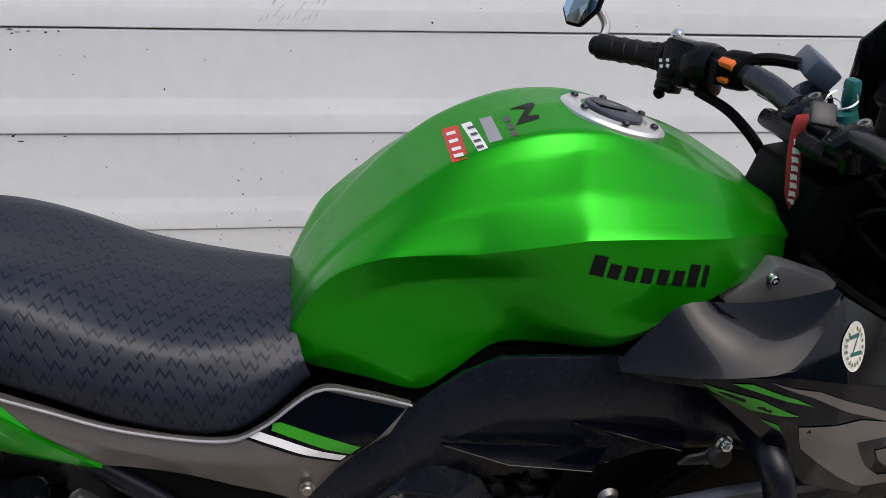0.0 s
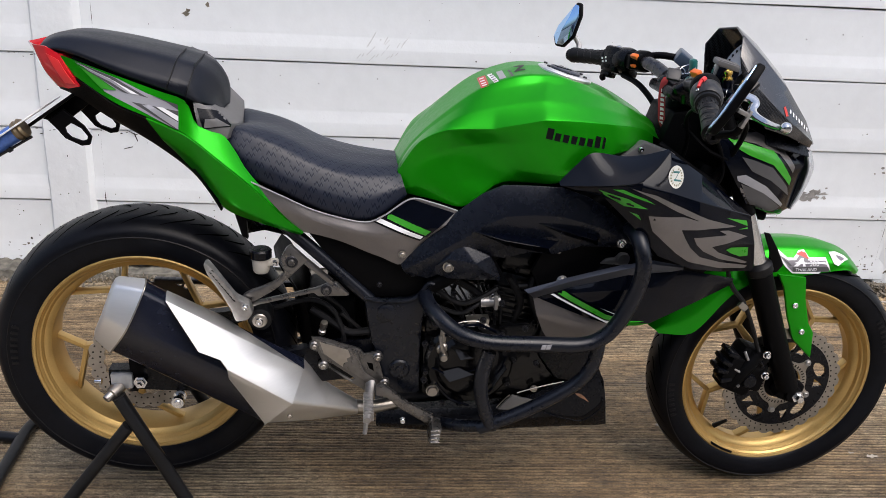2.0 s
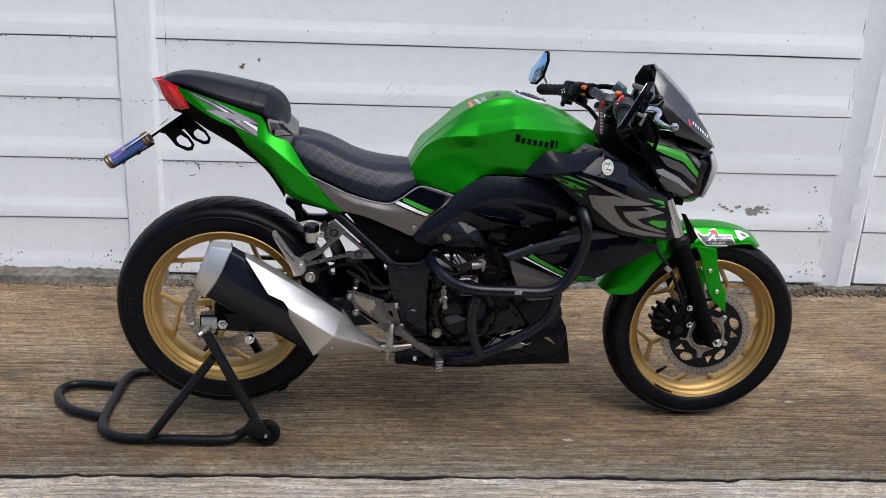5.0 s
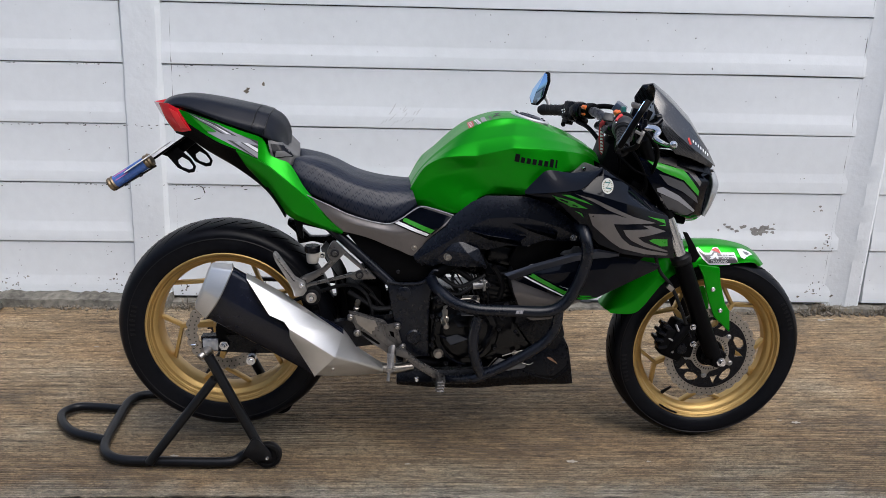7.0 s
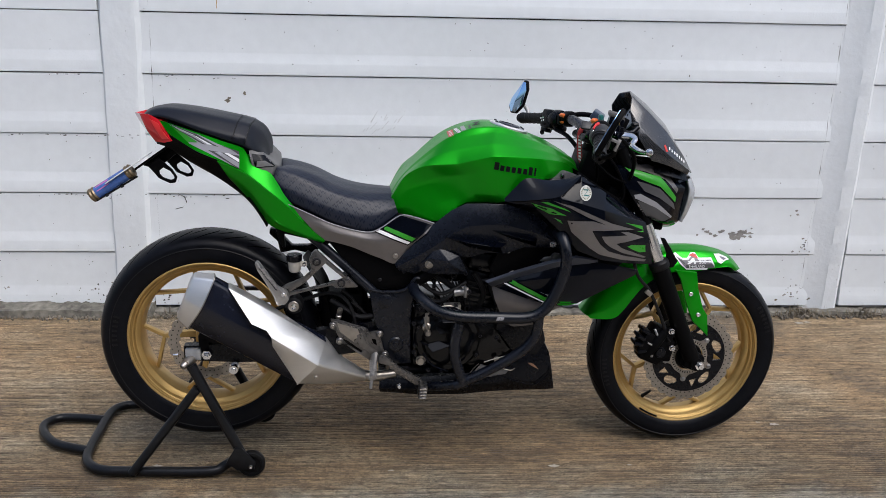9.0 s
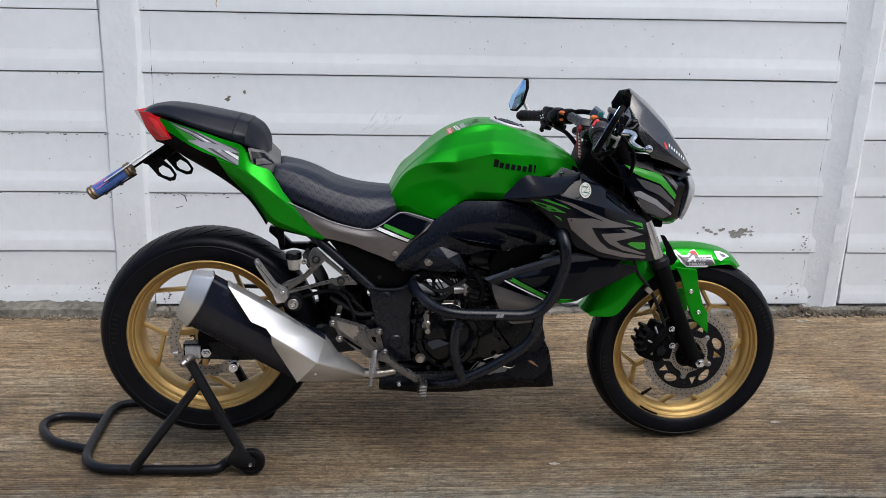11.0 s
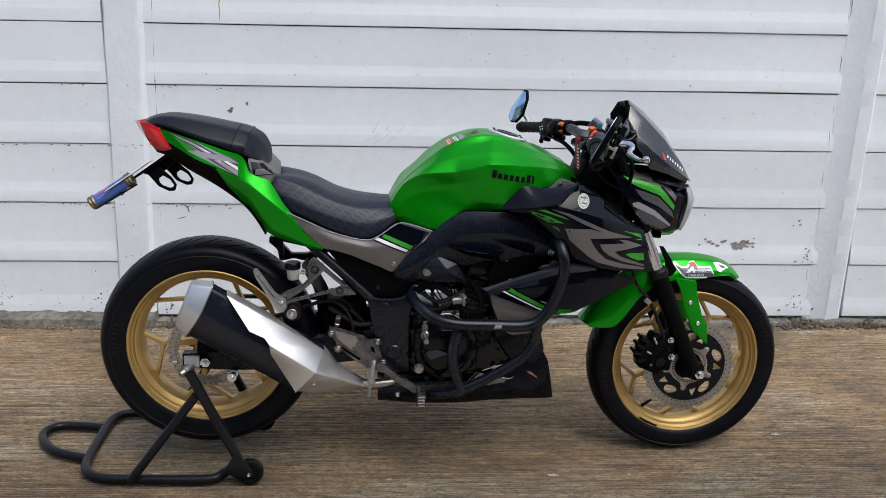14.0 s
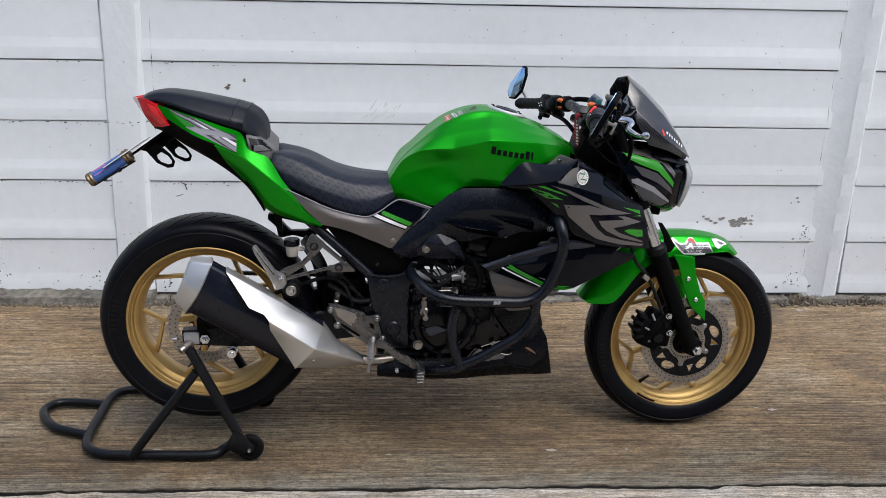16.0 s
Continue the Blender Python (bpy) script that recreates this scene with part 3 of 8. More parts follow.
def build_wall():
    wall = new("wall_north")
    tagged(wall, label="white painted precast concrete panel fence with posts", category="wall", kind="structure")
    bays = [(-4.20, -1.290), (-1.150, 1.780), (1.930, 4.85)]
    for x0, x1 in bays:
        for z0, z1 in zip(ROWS_Z, ROWS_Z[1:]):
            h = z1 - z0 - 0.0035
            section = [(0.05, 0.0), (-0.0005, 0.0), (-0.0022, 0.002), (-0.0022, 0.046), (-0.0018, 0.049), (0.0028, 0.086), (0.0031, 0.089), (0.002, h - 0.003), (0.005, h), (0.05, h)]
            n = 26
            bm = bmesh.new()
            rings = []
            lean = 0.0025 * random.uniform(-1, 1)
            for i in range(n + 1):
                x = x0 + (x1 - x0) * i / n
                rings.append([bm.verts.new((x, WALL_Y + d + 0.0012 * noise.noise((x * 0.9, z0 * 5, k * 0.15)) + lean * (z / h - 0.5),
                                            z0 + z + (0.0010 * noise.noise((x * 7, z0 * 9, 2)) if k in (1, 2, 7, 8) else 0) + 0.003 * noise.noise((x * 1.1, z0 * 3, 3)))) for k, (d, z) in enumerate(section)])
            for a, b in zip(rings, rings[1:]):
                for j in range(len(section)):
                    k = (j + 1) % len(section)
                    bm.faces.new((a[j], a[k], b[k], b[j]))
            bm.faces.new(rings[0]), bm.faces.new(rings[-1])
            part("panel", bm, WALL, wall, smooth=25)
    # dark joints seen between the panels
    back = box((0.285, WALL_Y + 0.055, 1.15), (9.02, 0.03, 2.26), 0)
    part("joint_backing", back, DARKGAP, wall)
    for x0, x1 in ((-4.36, -4.20), (-1.290, -1.150), (1.780, 1.930), (4.85, 5.02)):
        bm = bmesh.new()
        half, rings = (x1 - x0) / 2, []
        ring = [(-half - 0.005, 0.05), (-half - 0.005, 0.0), (-half + 0.004, -0.012), (half - 0.020, -0.016), (half - 0.004, -0.014), (half + 0.014, 0.0), (half + 0.014, 0.05)]
        if x0 > 0:
            ring = [(-half - 0.010, 0.05), (-half - 0.010, 0.002), (-half + 0.074, -0.008), (-half + 0.086, -0.014), (half - 0.010, -0.014), (half + 0.006, 0.0), (half + 0.006, 0.05)]
        for i in range(121):
            z = -0.02 + 2.36 * i / 120
            rings.append([bm.verts.new(((x0 + x1) / 2 + a + 0.024 * (z - 0.8) + 0.003 * noise.noise((x0, z * 6, j)) + 0.0014 * noise.noise((x0, z * 25, j)) + 0.0012 * noise.noise((x0, z * 70, j)), WALL_Y + b + 0.002 * noise.noise((z * 9, j, 1)) + 0.0012 * noise.noise((z * 45, j, 3)), z)) for j, (a, b) in enumerate(ring)])
        for a, b in zip(rings, rings[1:]):
            for j in range(len(ring)):
                k = (j + 1) % len(ring)
                bm.faces.new((a[j], a[k], b[k], b[j]))
        bm.faces.new(rings[0]), bm.faces.new(rings[-1])
        part("post", bm, POSTPAINT, wall, smooth=25)
    # footing of rough mortar along the foot of the wall
    bm = bmesh.new()
    rings = []
    for i in range(1101):
        x = -4.3 + 9.1 * i / 1100
        bulge = 0.008 + 0.010 * noise.noise((x * 3, 0, 4)) + 0.008 * noise.noise((x * 13, 0, 5)) + 0.006 * noise.noise((x * 45, 0, 6))
        left = 0.035 if x < -1.15 else 0.0
        top = 0.016 + 0.010 * noise.noise((x * 4, 2, 0)) + 0.010 * noise.noise((x * 15, 3, 0)) + 0.007 * noise.noise((x * 50, 4, 0)) + left * 0.8
        rings.append([bm.verts.new(p) for p in ((x, WALL_Y + 0.03, -0.01), (x, WALL_Y - 0.040 - bulge - left, -0.01), (x, WALL_Y - 0.034 - bulge - left, top * 0.7), (x, WALL_Y - 0.012 - left * 0.6, top), (x, WALL_Y + 0.03, top))])
    for a, b in zip(rings, rings[1:]):
        for j in range(5):
            k = (j + 1) % 5
            bm.faces.new((a[j], a[k], b[k], b[j]))
    part("footing", bm, FOOTING, wall, "crumbling grey mortar", smooth=40)
    panels = [o for o in wall.children if o.name.startswith(("panel", "post"))]
    tree = tree_of(panels)

    def blot(x, z, rx, rz, seed, name="bare_patch", m=MORTAR, k=15):
        rng = random.Random(seed)
        pts = []
        for i in range(k):
            a = 2 * math.pi * i / k
            q = rng.uniform(0.45, 1.15)
            pts.append((x + rx * q * math.cos(a), z + rz * q * math.sin(a)))
        sticker(name, pts, tree, m, wall, 0.0012, fine=0.03)

    rng = random.Random(21)
    for i in range(26):
        x, z = rng.gauss(1.425, 0.030), rng.gauss(0.362, 0.009)
        blot(x, z, rng.uniform(0.006, 0.022), rng.uniform(0.004, 0.011), 500 + i, k=11)
    # grime that gathers under the joints and in the corners by the post
    for i in range(130):
        x = rng.choice((rng.gauss(-1.36, 0.12), rng.uniform(-2.0, -1.3), rng.uniform(-1.09, -0.7)))
        z = rng.choice((0.782, 0.530, 0.530, 0.782, 1.028)) - abs(rng.gauss(0, 0.007)) - 0.003
        blot(x, z, rng.uniform(0.002, 0.008), rng.uniform(0.0012, 0.003), 560 + i, "joint_grime", DARKGAP, 7)
    for i in range(60):
        x, z = rng.choice(((-1.37, 0.085), (-1.83, 0.075), (-1.10, 0.06), (1.70, 0.09), (1.72, 0.30)))
        blot(rng.gauss(x, 0.030), z + rng.uniform(-0.03, 0.05), rng.uniform(0.002, 0.008), rng.uniform(0.002, 0.006), 700 + i, "damp_stain", rng.choice((DARKGAP, DEBRIS, MORTAR)), 8)
    for i, (x, z, s) in enumerate(((1.282, 0.375, 0.013), (1.300, 0.366, 0.010), (1.322, 0.358, 0.012), (1.265, 0.386, 0.009), (1.340, 0.37, 0.008), (1.482, 0.39, 0.008), (1.239, 0.36, 0.007),
                                   (1.678, 0.472, 0.010), (1.685, 0.455, 0.008), (1.653, 0.45, 0.006), (2.087, 0.73, 0.034), (2.117, 0.725, 0.03))):
        blot(x, z, s, s * 0.75, 40 + i, k=9)
    for i, (x, z, s) in enumerate(((-0.796, 0.923, 0.012), (-0.786, 0.933, 0.008), (-0.724, 0.953, 0.009))):
        blot(x, z, s, s * 0.9, 70 + i, "chip", DEBRIS, 8)
    rng = random.Random(5)
    for i in range(260):
        x, z = rng.uniform(-1.9, 2.1), rng.choice((rng.uniform(0.08, 1.4), rng.uniform(0.06, 0.3)))
        blot(x, z, rng.uniform(0.0012, 0.0034), rng.uniform(0.0012, 0.004), 100 + i, "dirt_speck", DARKGAP, 6)
    for i in range(12):
        x = rng.choice((rng.uniform(-1.45, -1.0), rng.uniform(1.6, 1.8), rng.uniform(-1.9, 2.0)))
        blot(x, rng.uniform(0.045, 0.09), rng.uniform(0.005, 0.014), rng.uniform(0.003, 0.008), 300 + i, "damp_stain", DEBRIS, 10)
    # hairline cracks and mortar lines beside the posts
    for x0, z0, z1, sd in ((-1.100, 0.60, 1.5, 1), (-1.103, 0.12, 0.50, 2), (1.760, 0.50, 1.5, 3), (1.757, 0.1, 0.48, 4)):
        k = 40
        left, right = [], []
        for i in range(k):
            z = z0 + (z1 - z0) * i / (k - 1)
            x = x0 + 0.024 * (z - 0.8) + 0.003 * noise.noise((z * 12, sd, 0))
            t = 0.0001 + 0.0030 * max(0, noise.noise((z * 16, sd, 5)) - 0.05)
            left.append((x - t, z)), right.append((x + t, z))
        sticker("crack", left + right[::-1], tree, DARKGAP, wall, 0.001, fine=0.05)
    loop = [(-1.075, 0.535), (-1.025, 0.530), (-0.995, 0.515), (-0.987, 0.490), (-1.005, 0.470), (-1.035, 0.462)]
    sticker("crack", [(x, z + 0.0018) for x, z in loop] + [(x - 0.003, z - 0.0018) for x, z in loop[::-1]], tree, DARKGAP, wall, 0.0012, fine=0.03)
    wet = [(-0.818 + 0.002 * math.sin(i * 1.7), 1.425 - 0.0125 * i) for i in range(12)]
    sticker("rust_run", [(x - 0.0035 + 0.0002 * i, z) for i, (x, z) in enumerate(wet)] + [(x + 0.0035 - 0.0002 * i, z) for i, (x, z) in reversed(list(enumerate(wet)))], tree, RUST, wall, 0.001, fine=0.02, label="thin rusty run")
    # pencil-like scratches on the wall behind the tank
    for i in range(9):
        x, z = -0.24 + 0.016 * i, 0.80 + 0.006 * (i % 3)
        a, ln = radians(52 + 9 * math.sin(i * 1.9)), 0.07 + 0.03 * math.sin(i * 2.3)
        dx, dz = ln * math.cos(a), ln * math.sin(a)
        sticker("scratch", [(x, z), (x + 0.0012, z), (x + dx + 0.0012, z + dz), (x + dx, z + dz)], tree, MORTAR, wall, 0.0009, fine=0.05)


def build_debris():
    rng = random.Random(8)
    bm = bmesh.new()
    for i in range(760):
        x = rng.choice((rng.uniform(-2.2, 2.4), rng.gauss(1.68, 0.10), rng.gauss(-1.08, 0.13), rng.gauss(2.0, 0.1), rng.uniform(-2.1, -1.2)))
        y = WALL_Y - 0.045 - abs(rng.gauss(0, 0.022)) - (0.03 if x < -1.15 else 0)
        s = rng.uniform(0.002, 0.008)
        m = Matrix.LocRotScale((x, y, s * 0.4), Euler([rng.uniform(0, 6) for _ in range(3)]), (s * rng.uniform(0.6, 1.6), s, s * rng.uniform(0.4, 0.9)))
        bmesh.ops.create_icosphere(bm, subdivisions=1, radius=1, matrix=m)
    for mx, sx, n, top in ((1.725, 0.040, 120, 0.045), (2.02, 0.05, 80, 0.040), (-1.08, 0.08, 60, 0.03), (1.45, 0.16, 24, 0.012)):
        for i in range(n):
            d = rng.gauss(0, 1)
            h = rng.uniform(0, top) * max(0.1, 1 - abs(d) * 0.5)
            s = rng.uniform(0.003, 0.009)
            m = Matrix.LocRotScale((mx + sx * d, WALL_Y - 0.052 - rng.uniform(0, 0.05) * (1 - h / 0.08), h), Euler([rng.uniform(0, 6) for _ in range(3)]), (s * rng.uniform(0.8, 2.4), s * 0.6, s * rng.uniform(0.15, 0.5)))
            bmesh.ops.create_icosphere(bm, subdivisions=1, radius=1, matrix=m)
    ob = part("rubble", bm, DEBRIS, None, kind="stuff")
    blades = bmesh.new()
    for mx, sx, n in ((1.74, 0.06, 130), (2.02, 0.07, 60), (-1.10, 0.10, 40), (0.4, 0.9, 30), (-1.7, 0.3, 40)):
        for i in range(n):
            x, y = rng.gauss(mx, sx), WALL_Y - 0.05 - abs(rng.gauss(0, 0.018)) - (0.03 if mx < -1 else 0)
            h, a, w = rng.uniform(0.01, 0.06 if sx < 0.1 else 0.022), rng.uniform(0, 6.28), rng.uniform(0.0008, 0.002)
            lean = Vector((math.cos(a), math.sin(a) * 0.5, 0)) * h * rng.uniform(0.2, 0.9)
            lean.y = min(lean.y, 0.01)
            p0, p1, p2 = Vector((x, y, 0)), Vector((x, y, h * 0.6)) + lean * 0.4, Vector((x, y, h)) + lean
            side = Vector((w, w * 0.4, 0))
            q = [blades.verts.new(v) for v in (p0 - side, p0 + side, p1 + side * 0.8, p1 - side * 0.8, p2)]
            blades.faces.new(q[:4]), blades.faces.new((q[3], q[2], q[4]))
    dry = part("dead_weeds", blades, mat("dry_weed", (0.150, 0.120, 0.075), 0.85, vary=0.4, grain=90), None, kind="stuff")
    tagged(dry, label="dry brown weeds and roots at the foot of the wall", category="weeds")
    tagged(ob, label="grit, dead leaves and crumbled mortar along the wall foot", category="debris")
    pale = mat("pale_spall", (0.33, 0.30, 0.25), 0.9, vary=0.25, grain=80, bump=0.5)
    leaf = mat("dead_leaf", (0.07, 0.045, 0.025), 0.8, vary=0.3)
    spots = [(0.374, -0.022, 0.022, pale), (1.150, 0.225, 0.018, pale), (-0.105, -0.04, 0.012, pale), (-0.78, 0.0, 0.016, pale), (1.10, 0.24, 0.01, pale), (1.68, 1.16, 0.03, pale), (1.72, 1.17, 0.02, pale), (-1.3, 0.8, 0.012, pale), (-1.2, 0.75, 0.008, pale), (0.62, 0.36, 0.012, pale), (0.60, -0.02, 0.010, pale),
             (1.166, -0.045, 0.007, leaf), (1.30, 0.12, 0.008, leaf), (0.85, 0.02, 0.006, leaf), (1.55, 0.62, 0.012, leaf), (0.70, -0.07, 0.006, leaf), (0.42, -0.10, 0.005, leaf), (1.18, 0.10, 0.006, leaf), (0.45, 0.55, 0.006, leaf)]
    for i, (x, y, s, m) in enumerate(spots):
        bm = bmesh.new()
        k = 17
        ring = [bm.verts.new((x + s * rng.uniform(0.35, 1.05) * math.cos(2 * math.pi * j / k), y + 0.5 * s * rng.uniform(0.35, 1.05) * math.sin(2 * math.pi * j / k), 0.0004)) for j in range(k)]
        mid = bm.verts.new((x, y, 0.0012))
        for j in range(k):
            bm.faces.new((mid, ring[j], ring[(j + 1) % k]))
        if m is pale:
            tagged(part("cement_splash", bm, m, None), "pale flaked cement spot on the driveway", "stain", "cement spots")
        else:
            tagged(part("dead_leaf", bm, m, None), "small curled brown leaf scrap on the concrete", "leaf", "leaf scraps")
    # stone by the foot of the wall
    bm = bmesh.new()
    bmesh.ops.create_icosphere(bm, subdivisions=4, radius=1, matrix=Matrix.LocRotScale((-1.885, 1.17, 0.024), None, (0.055, 0.05, 0.034)))
    for v in bm.verts:
        v.co += Vector((1, 1, 1)) * (0.010 * noise.noise(v.co * 22) + 0.005 * noise.noise(v.co * 70))
    tagged(part("stone", bm, FOOTING, None, smooth=20), "grey lump of broken concrete by the wall", "stone")


def build_unseen_wall():
    """An unseen plain wall, added behind the camera to darken reflections, closes the place."""
    w = box((0, -5.6, 1.9), (22, 0.2, 3.8), 0.02)
    tagged(part("unseen_wall_south", w, UNSEENWALL, None, kind="structure"), "plain unseen wall added across the yard to darken reflections", "wall")


build_ground()
build_wall()
build_debris()
build_unseen_wall()

BIKE = pose(0, 0.13, 0, 0, 0, 3)


# ---- the paddock stand under the rear wheel ----
def build_stand():
    st = new("paddock_stand")
    tagged(st, "black painted tubular steel paddock stand lifting the rear wheel", "motorcycle stand")
    W = lambda x, w, z: BIKE @ V(x, w, z)
    rail = [W(-0.540, 0.165, 0.066), (-0.575, -0.052, 0.030), (-0.62, -0.064, 0.018), (-0.82, -0.060, 0.018), (-0.916, -0.052, 0.018), (-0.970, -0.013, 0.018), (-0.993, 0.053, 0.018), (-1.004, 0.173, 0.018), (-1.011, 0.302, 0.018), (-0.985, 0.350, 0.018), (-0.925, 0.358, 0.018), (-0.75, 0.335, 0.018), W(-0.575, -0.170, 0.05)]
    part("base_frame", tube(rail, 0.0140, 14, 110), STANDBLK, st)
    part("lever_loop", tube([(-1.008, 0.252, 0.018), (-1.095, 0.265, 0.019), (-1.157, 0.262, 0.02), (-1.186, 0.220, 0.02), (-1.160, 0.157, 0.02), (-1.098, 0.096, 0.019), (-0.992, 0.056, 0.018)], 0.0135, 14, 60), STANDBLK, st)
    for s in (1, -1):
        part("upright", tube([W(-0.658, 0.155 * s, 0.340), W(-0.530, 0.166 * s, 0.065)], 0.0140, 14), STANDBLK, st)
        part("brace", tube([W(-0.645, 0.156 * s, 0.272), W(-0.838, 0.160, 0.02) if s > 0 else W(-0.80, -0.205, 0.02)], 0.0130, 14), STANDBLK, st)
        br = plate([(-0.575, 0.055), (-0.548, 0.100), (-0.530, 0.098), (-0.495, 0.055), (-0.498, 0.032), (-0.545, 0.030)], 0.178 if s > 0 else -0.164, 0.184 if s > 0 else -0.158, 0.001)
        bmesh.ops.transform(br, matrix=BIKE, verts=br.verts)
        part("bracket", br, STANDBLK, st)
        wh = turned([(0, 0.011), (0.011, 0.011), (0.012, 0.007), (0.026, 0.007), (0.028, 0.012), (0.036, 0.011), (0.039, 0.006), (0.039, -0.006), (0.036, -0.011), (0.028, -0.012), (0, -0.012)], V(-0.508, 0.164 * s, 0.041), 28)
        bmesh.ops.transform(wh, matrix=BIKE, verts=wh.verts)
        w = part("wheel", wh, SOFTRUB, st)
        ax = bolt_mesh(-0.508, 0.182 * s, 0.041, 0.006, 0.006, (0, -s, 0))
        bmesh.ops.transform(ax, matrix=BIKE, verts=ax.verts)
        part("axle_bolt", ax, CHROME, w)
        pin = turned([(0, 0.025), (0.0075, 0.024), (0.009, 0.021), (0.010, 0.010), (0.014, 0.008), (0.014, -0.02), (0, -0.02)], V(-0.668, 0.142 * s, 0.345), 16, (-0.55, -0.75 * s, -0.35))
        bmesh.ops.transform(pin, matrix=BIKE, verts=pin.verts)
        part("support_pin", pin, DULLST, st, "bare metal support pin")


build_stand()


# ---- the motorcycle ----
bike = new("motorcycle")
bike.matrix_world = BIKE
tagged(bike, "green and black naked sports motorcycle with gold wheels on a stand", "motorcycle")


SIDES = {"shroud_side", "tail_flank", "lower_shroud", "tank_shroud", "tail_panel", "shroud_foot", "shroud_tip", "tank_trim", "lamp_core", "cowl_shoulder", "chin"}


def P(name, bm, material, label="", parent=None, smooth=35):
    if name in SIDES:
        # the left piece becomes a part of its own
        left = bm.copy()
        bmesh.ops.delete(left, geom=[v for v in left.verts if v.co.y < 0], context="VERTS")
        bmesh.ops.delete(bm, geom=[v for v in bm.verts if v.co.y > 0], context="VERTS")
        part(name, left, material, parent or bike, label, smooth=smooth)
    return part(name, bm, material, parent or bike, label, smooth=smooth)


def beam(a, b, wide0, wide1, deep, cx, cz, w=0.0):
    """A flat spoke from polar a to polar b (radius, angle) about an axle at cx, cz."""
    p = Vector((cx + a[0] * math.cos(a[1]), cz + a[0] * math.sin(a[1])))
    q = Vector((cx + b[0] * math.cos(b[1]), cz + b[0] * math.sin(b[1])))
    n = (q - p).normalized()
    n = Vector((-n.y, n.x))
    return plate([p + n * wide0, q + n * wide1, q - n * wide1, p - n * wide0], w - deep, w + deep, 0.003)


def wheel(name, cx, cz, rt, ht, rr, hr, first, fork, arms, label):
    axle = V(cx, 0, cz)
    wh = P(name, turned([(0.0, hr + 0.012), (0.020, hr + 0.012), (0.026, hr), (0.040, hr - 0.008), (0.046, 0.012), (0.046, -0.012), (0.040, -hr + 0.008), (0.026, -hr), (0, -hr)], axle, 32), GOLD, label)
    lip = [(rr, hr), (rr - 0.004, hr + 0.002), (rr - 0.008, hr), (rr - 0.011, hr - 0.007), (rr - 0.016, hr - 0.010), (rr - 0.020, hr - 0.017), (rr - 0.026, hr - 0.020), (rr - 0.032, hr - 0.026), (rr - 0.036, 0.012)]
    prof = lip + [(r, -h) for r, h in lip[::-1]] + [(r, h) for r, h in [(rr - 0.010, -hr + 0.004), (rr - 0.016, -hr + 0.012), (rr - 0.030, -0.012), (rr - 0.030, 0.012), (rr - 0.016, hr - 0.012), (rr - 0.010, hr - 0.004)]]
    P("rim", turned(prof, axle, 96, closed=True), GOLD, parent=wh, smooth=22)
    for i in range(5):
        a = radians(first + 72 * i)
        y = join(beam((0.036, a), (fork + 0.004, a), 0.011, 0.0062, 0.011, cx, cz), *[beam((fork, a), (rr - 0.031, a + radians(k)), 0.0052, 0.0052, 0.010, cx, cz) for k in arms])
        P("spoke", y, GOLD, parent=wh)
    crown = []
    for i in range(17):
        a = radians(-84 + 168 * i / 16)
        crown.append((rt - 0.036 * (1 - math.cos(a)) ** 1.1, -ht * math.sin(a) / math.sin(radians(84))))
    wall_in = [(rr + 0.014, -ht * 0.93), (rr + 0.001, -hr - 0.003), (rr - 0.006, -hr + 0.004), (rr - 0.006, hr - 0.004), (rr + 0.001, hr + 0.003), (rr + 0.014, ht * 0.93)]
    t = P("tyre", turned(crown + wall_in, axle, 128, closed=True), RUBBER, "black road tyre with slanted tread grooves", parent=wh, smooth=50)
    # slanted grooves of the tread, both flanks
    tree = tree_of([t])
    bm = bmesh.new()
    for i in range(26):
        for s in (1, -1):
            for k, (h0, h1, sweep) in enumerate(((0.16, 0.80, 0.20), (0.05, 0.52, 0.13))):
                a0 = 2 * math.pi * (i + 0.5 * k + (0.25 if s < 0 else 0)) / 26
                quads = []
                for j in range(9):
                    f = j / 8
                    h, a = ht * (h0 + (h1 - h0) * f), a0 + sweep * f ** 1.6
                    wd = 0.0036 * math.sin(math.pi * (0.12 + 0.8 * f)) / rt
                    row = []
                    for e in (-wd, wd):
                        hit, _, _, _ = tree.ray_cast(V(cx + 0.6 * math.cos(a + e), s * h, cz + 0.6 * math.sin(a + e)), Vector((-math.cos(a + e), 0, -math.sin(a + e))))
                        row.append(bm.verts.new(hit + Vector((math.cos(a), 0, math.sin(a))) * 0.0008))
                    quads.append(row)
                for p, q in zip(quads, quads[1:]):
                    bm.faces.new((p[0], p[1], q[1], q[0]))
    tagged(P("tread_pattern", bm, GROOVE, parent=t), kind="stuff")
    for s in (1, -1):
        P("sidewall_line", turned([(rr + 0.040, 0.0006), (rr + 0.0415, 0.0016), (rr + 0.043, 0.0006)], V(cx, s * ht * 0.985, cz), 96, (0, -s, 0)), SOFTRUB, parent=t)
    # raised maker's bars on the sidewall
    for a0, k in ((first + 174, 7), (first - 20, 7)):
        for i in range(k):
            a = radians(a0 + 3.1 * i)
            P("sidewall_bar", beam((rr + 0.022, a), (rr + 0.036, a), 0.0032, 0.0036, 0.0004, cx, cz, ht * 0.965 + 0.0022), SOFTRUB, parent=t)
    return wh


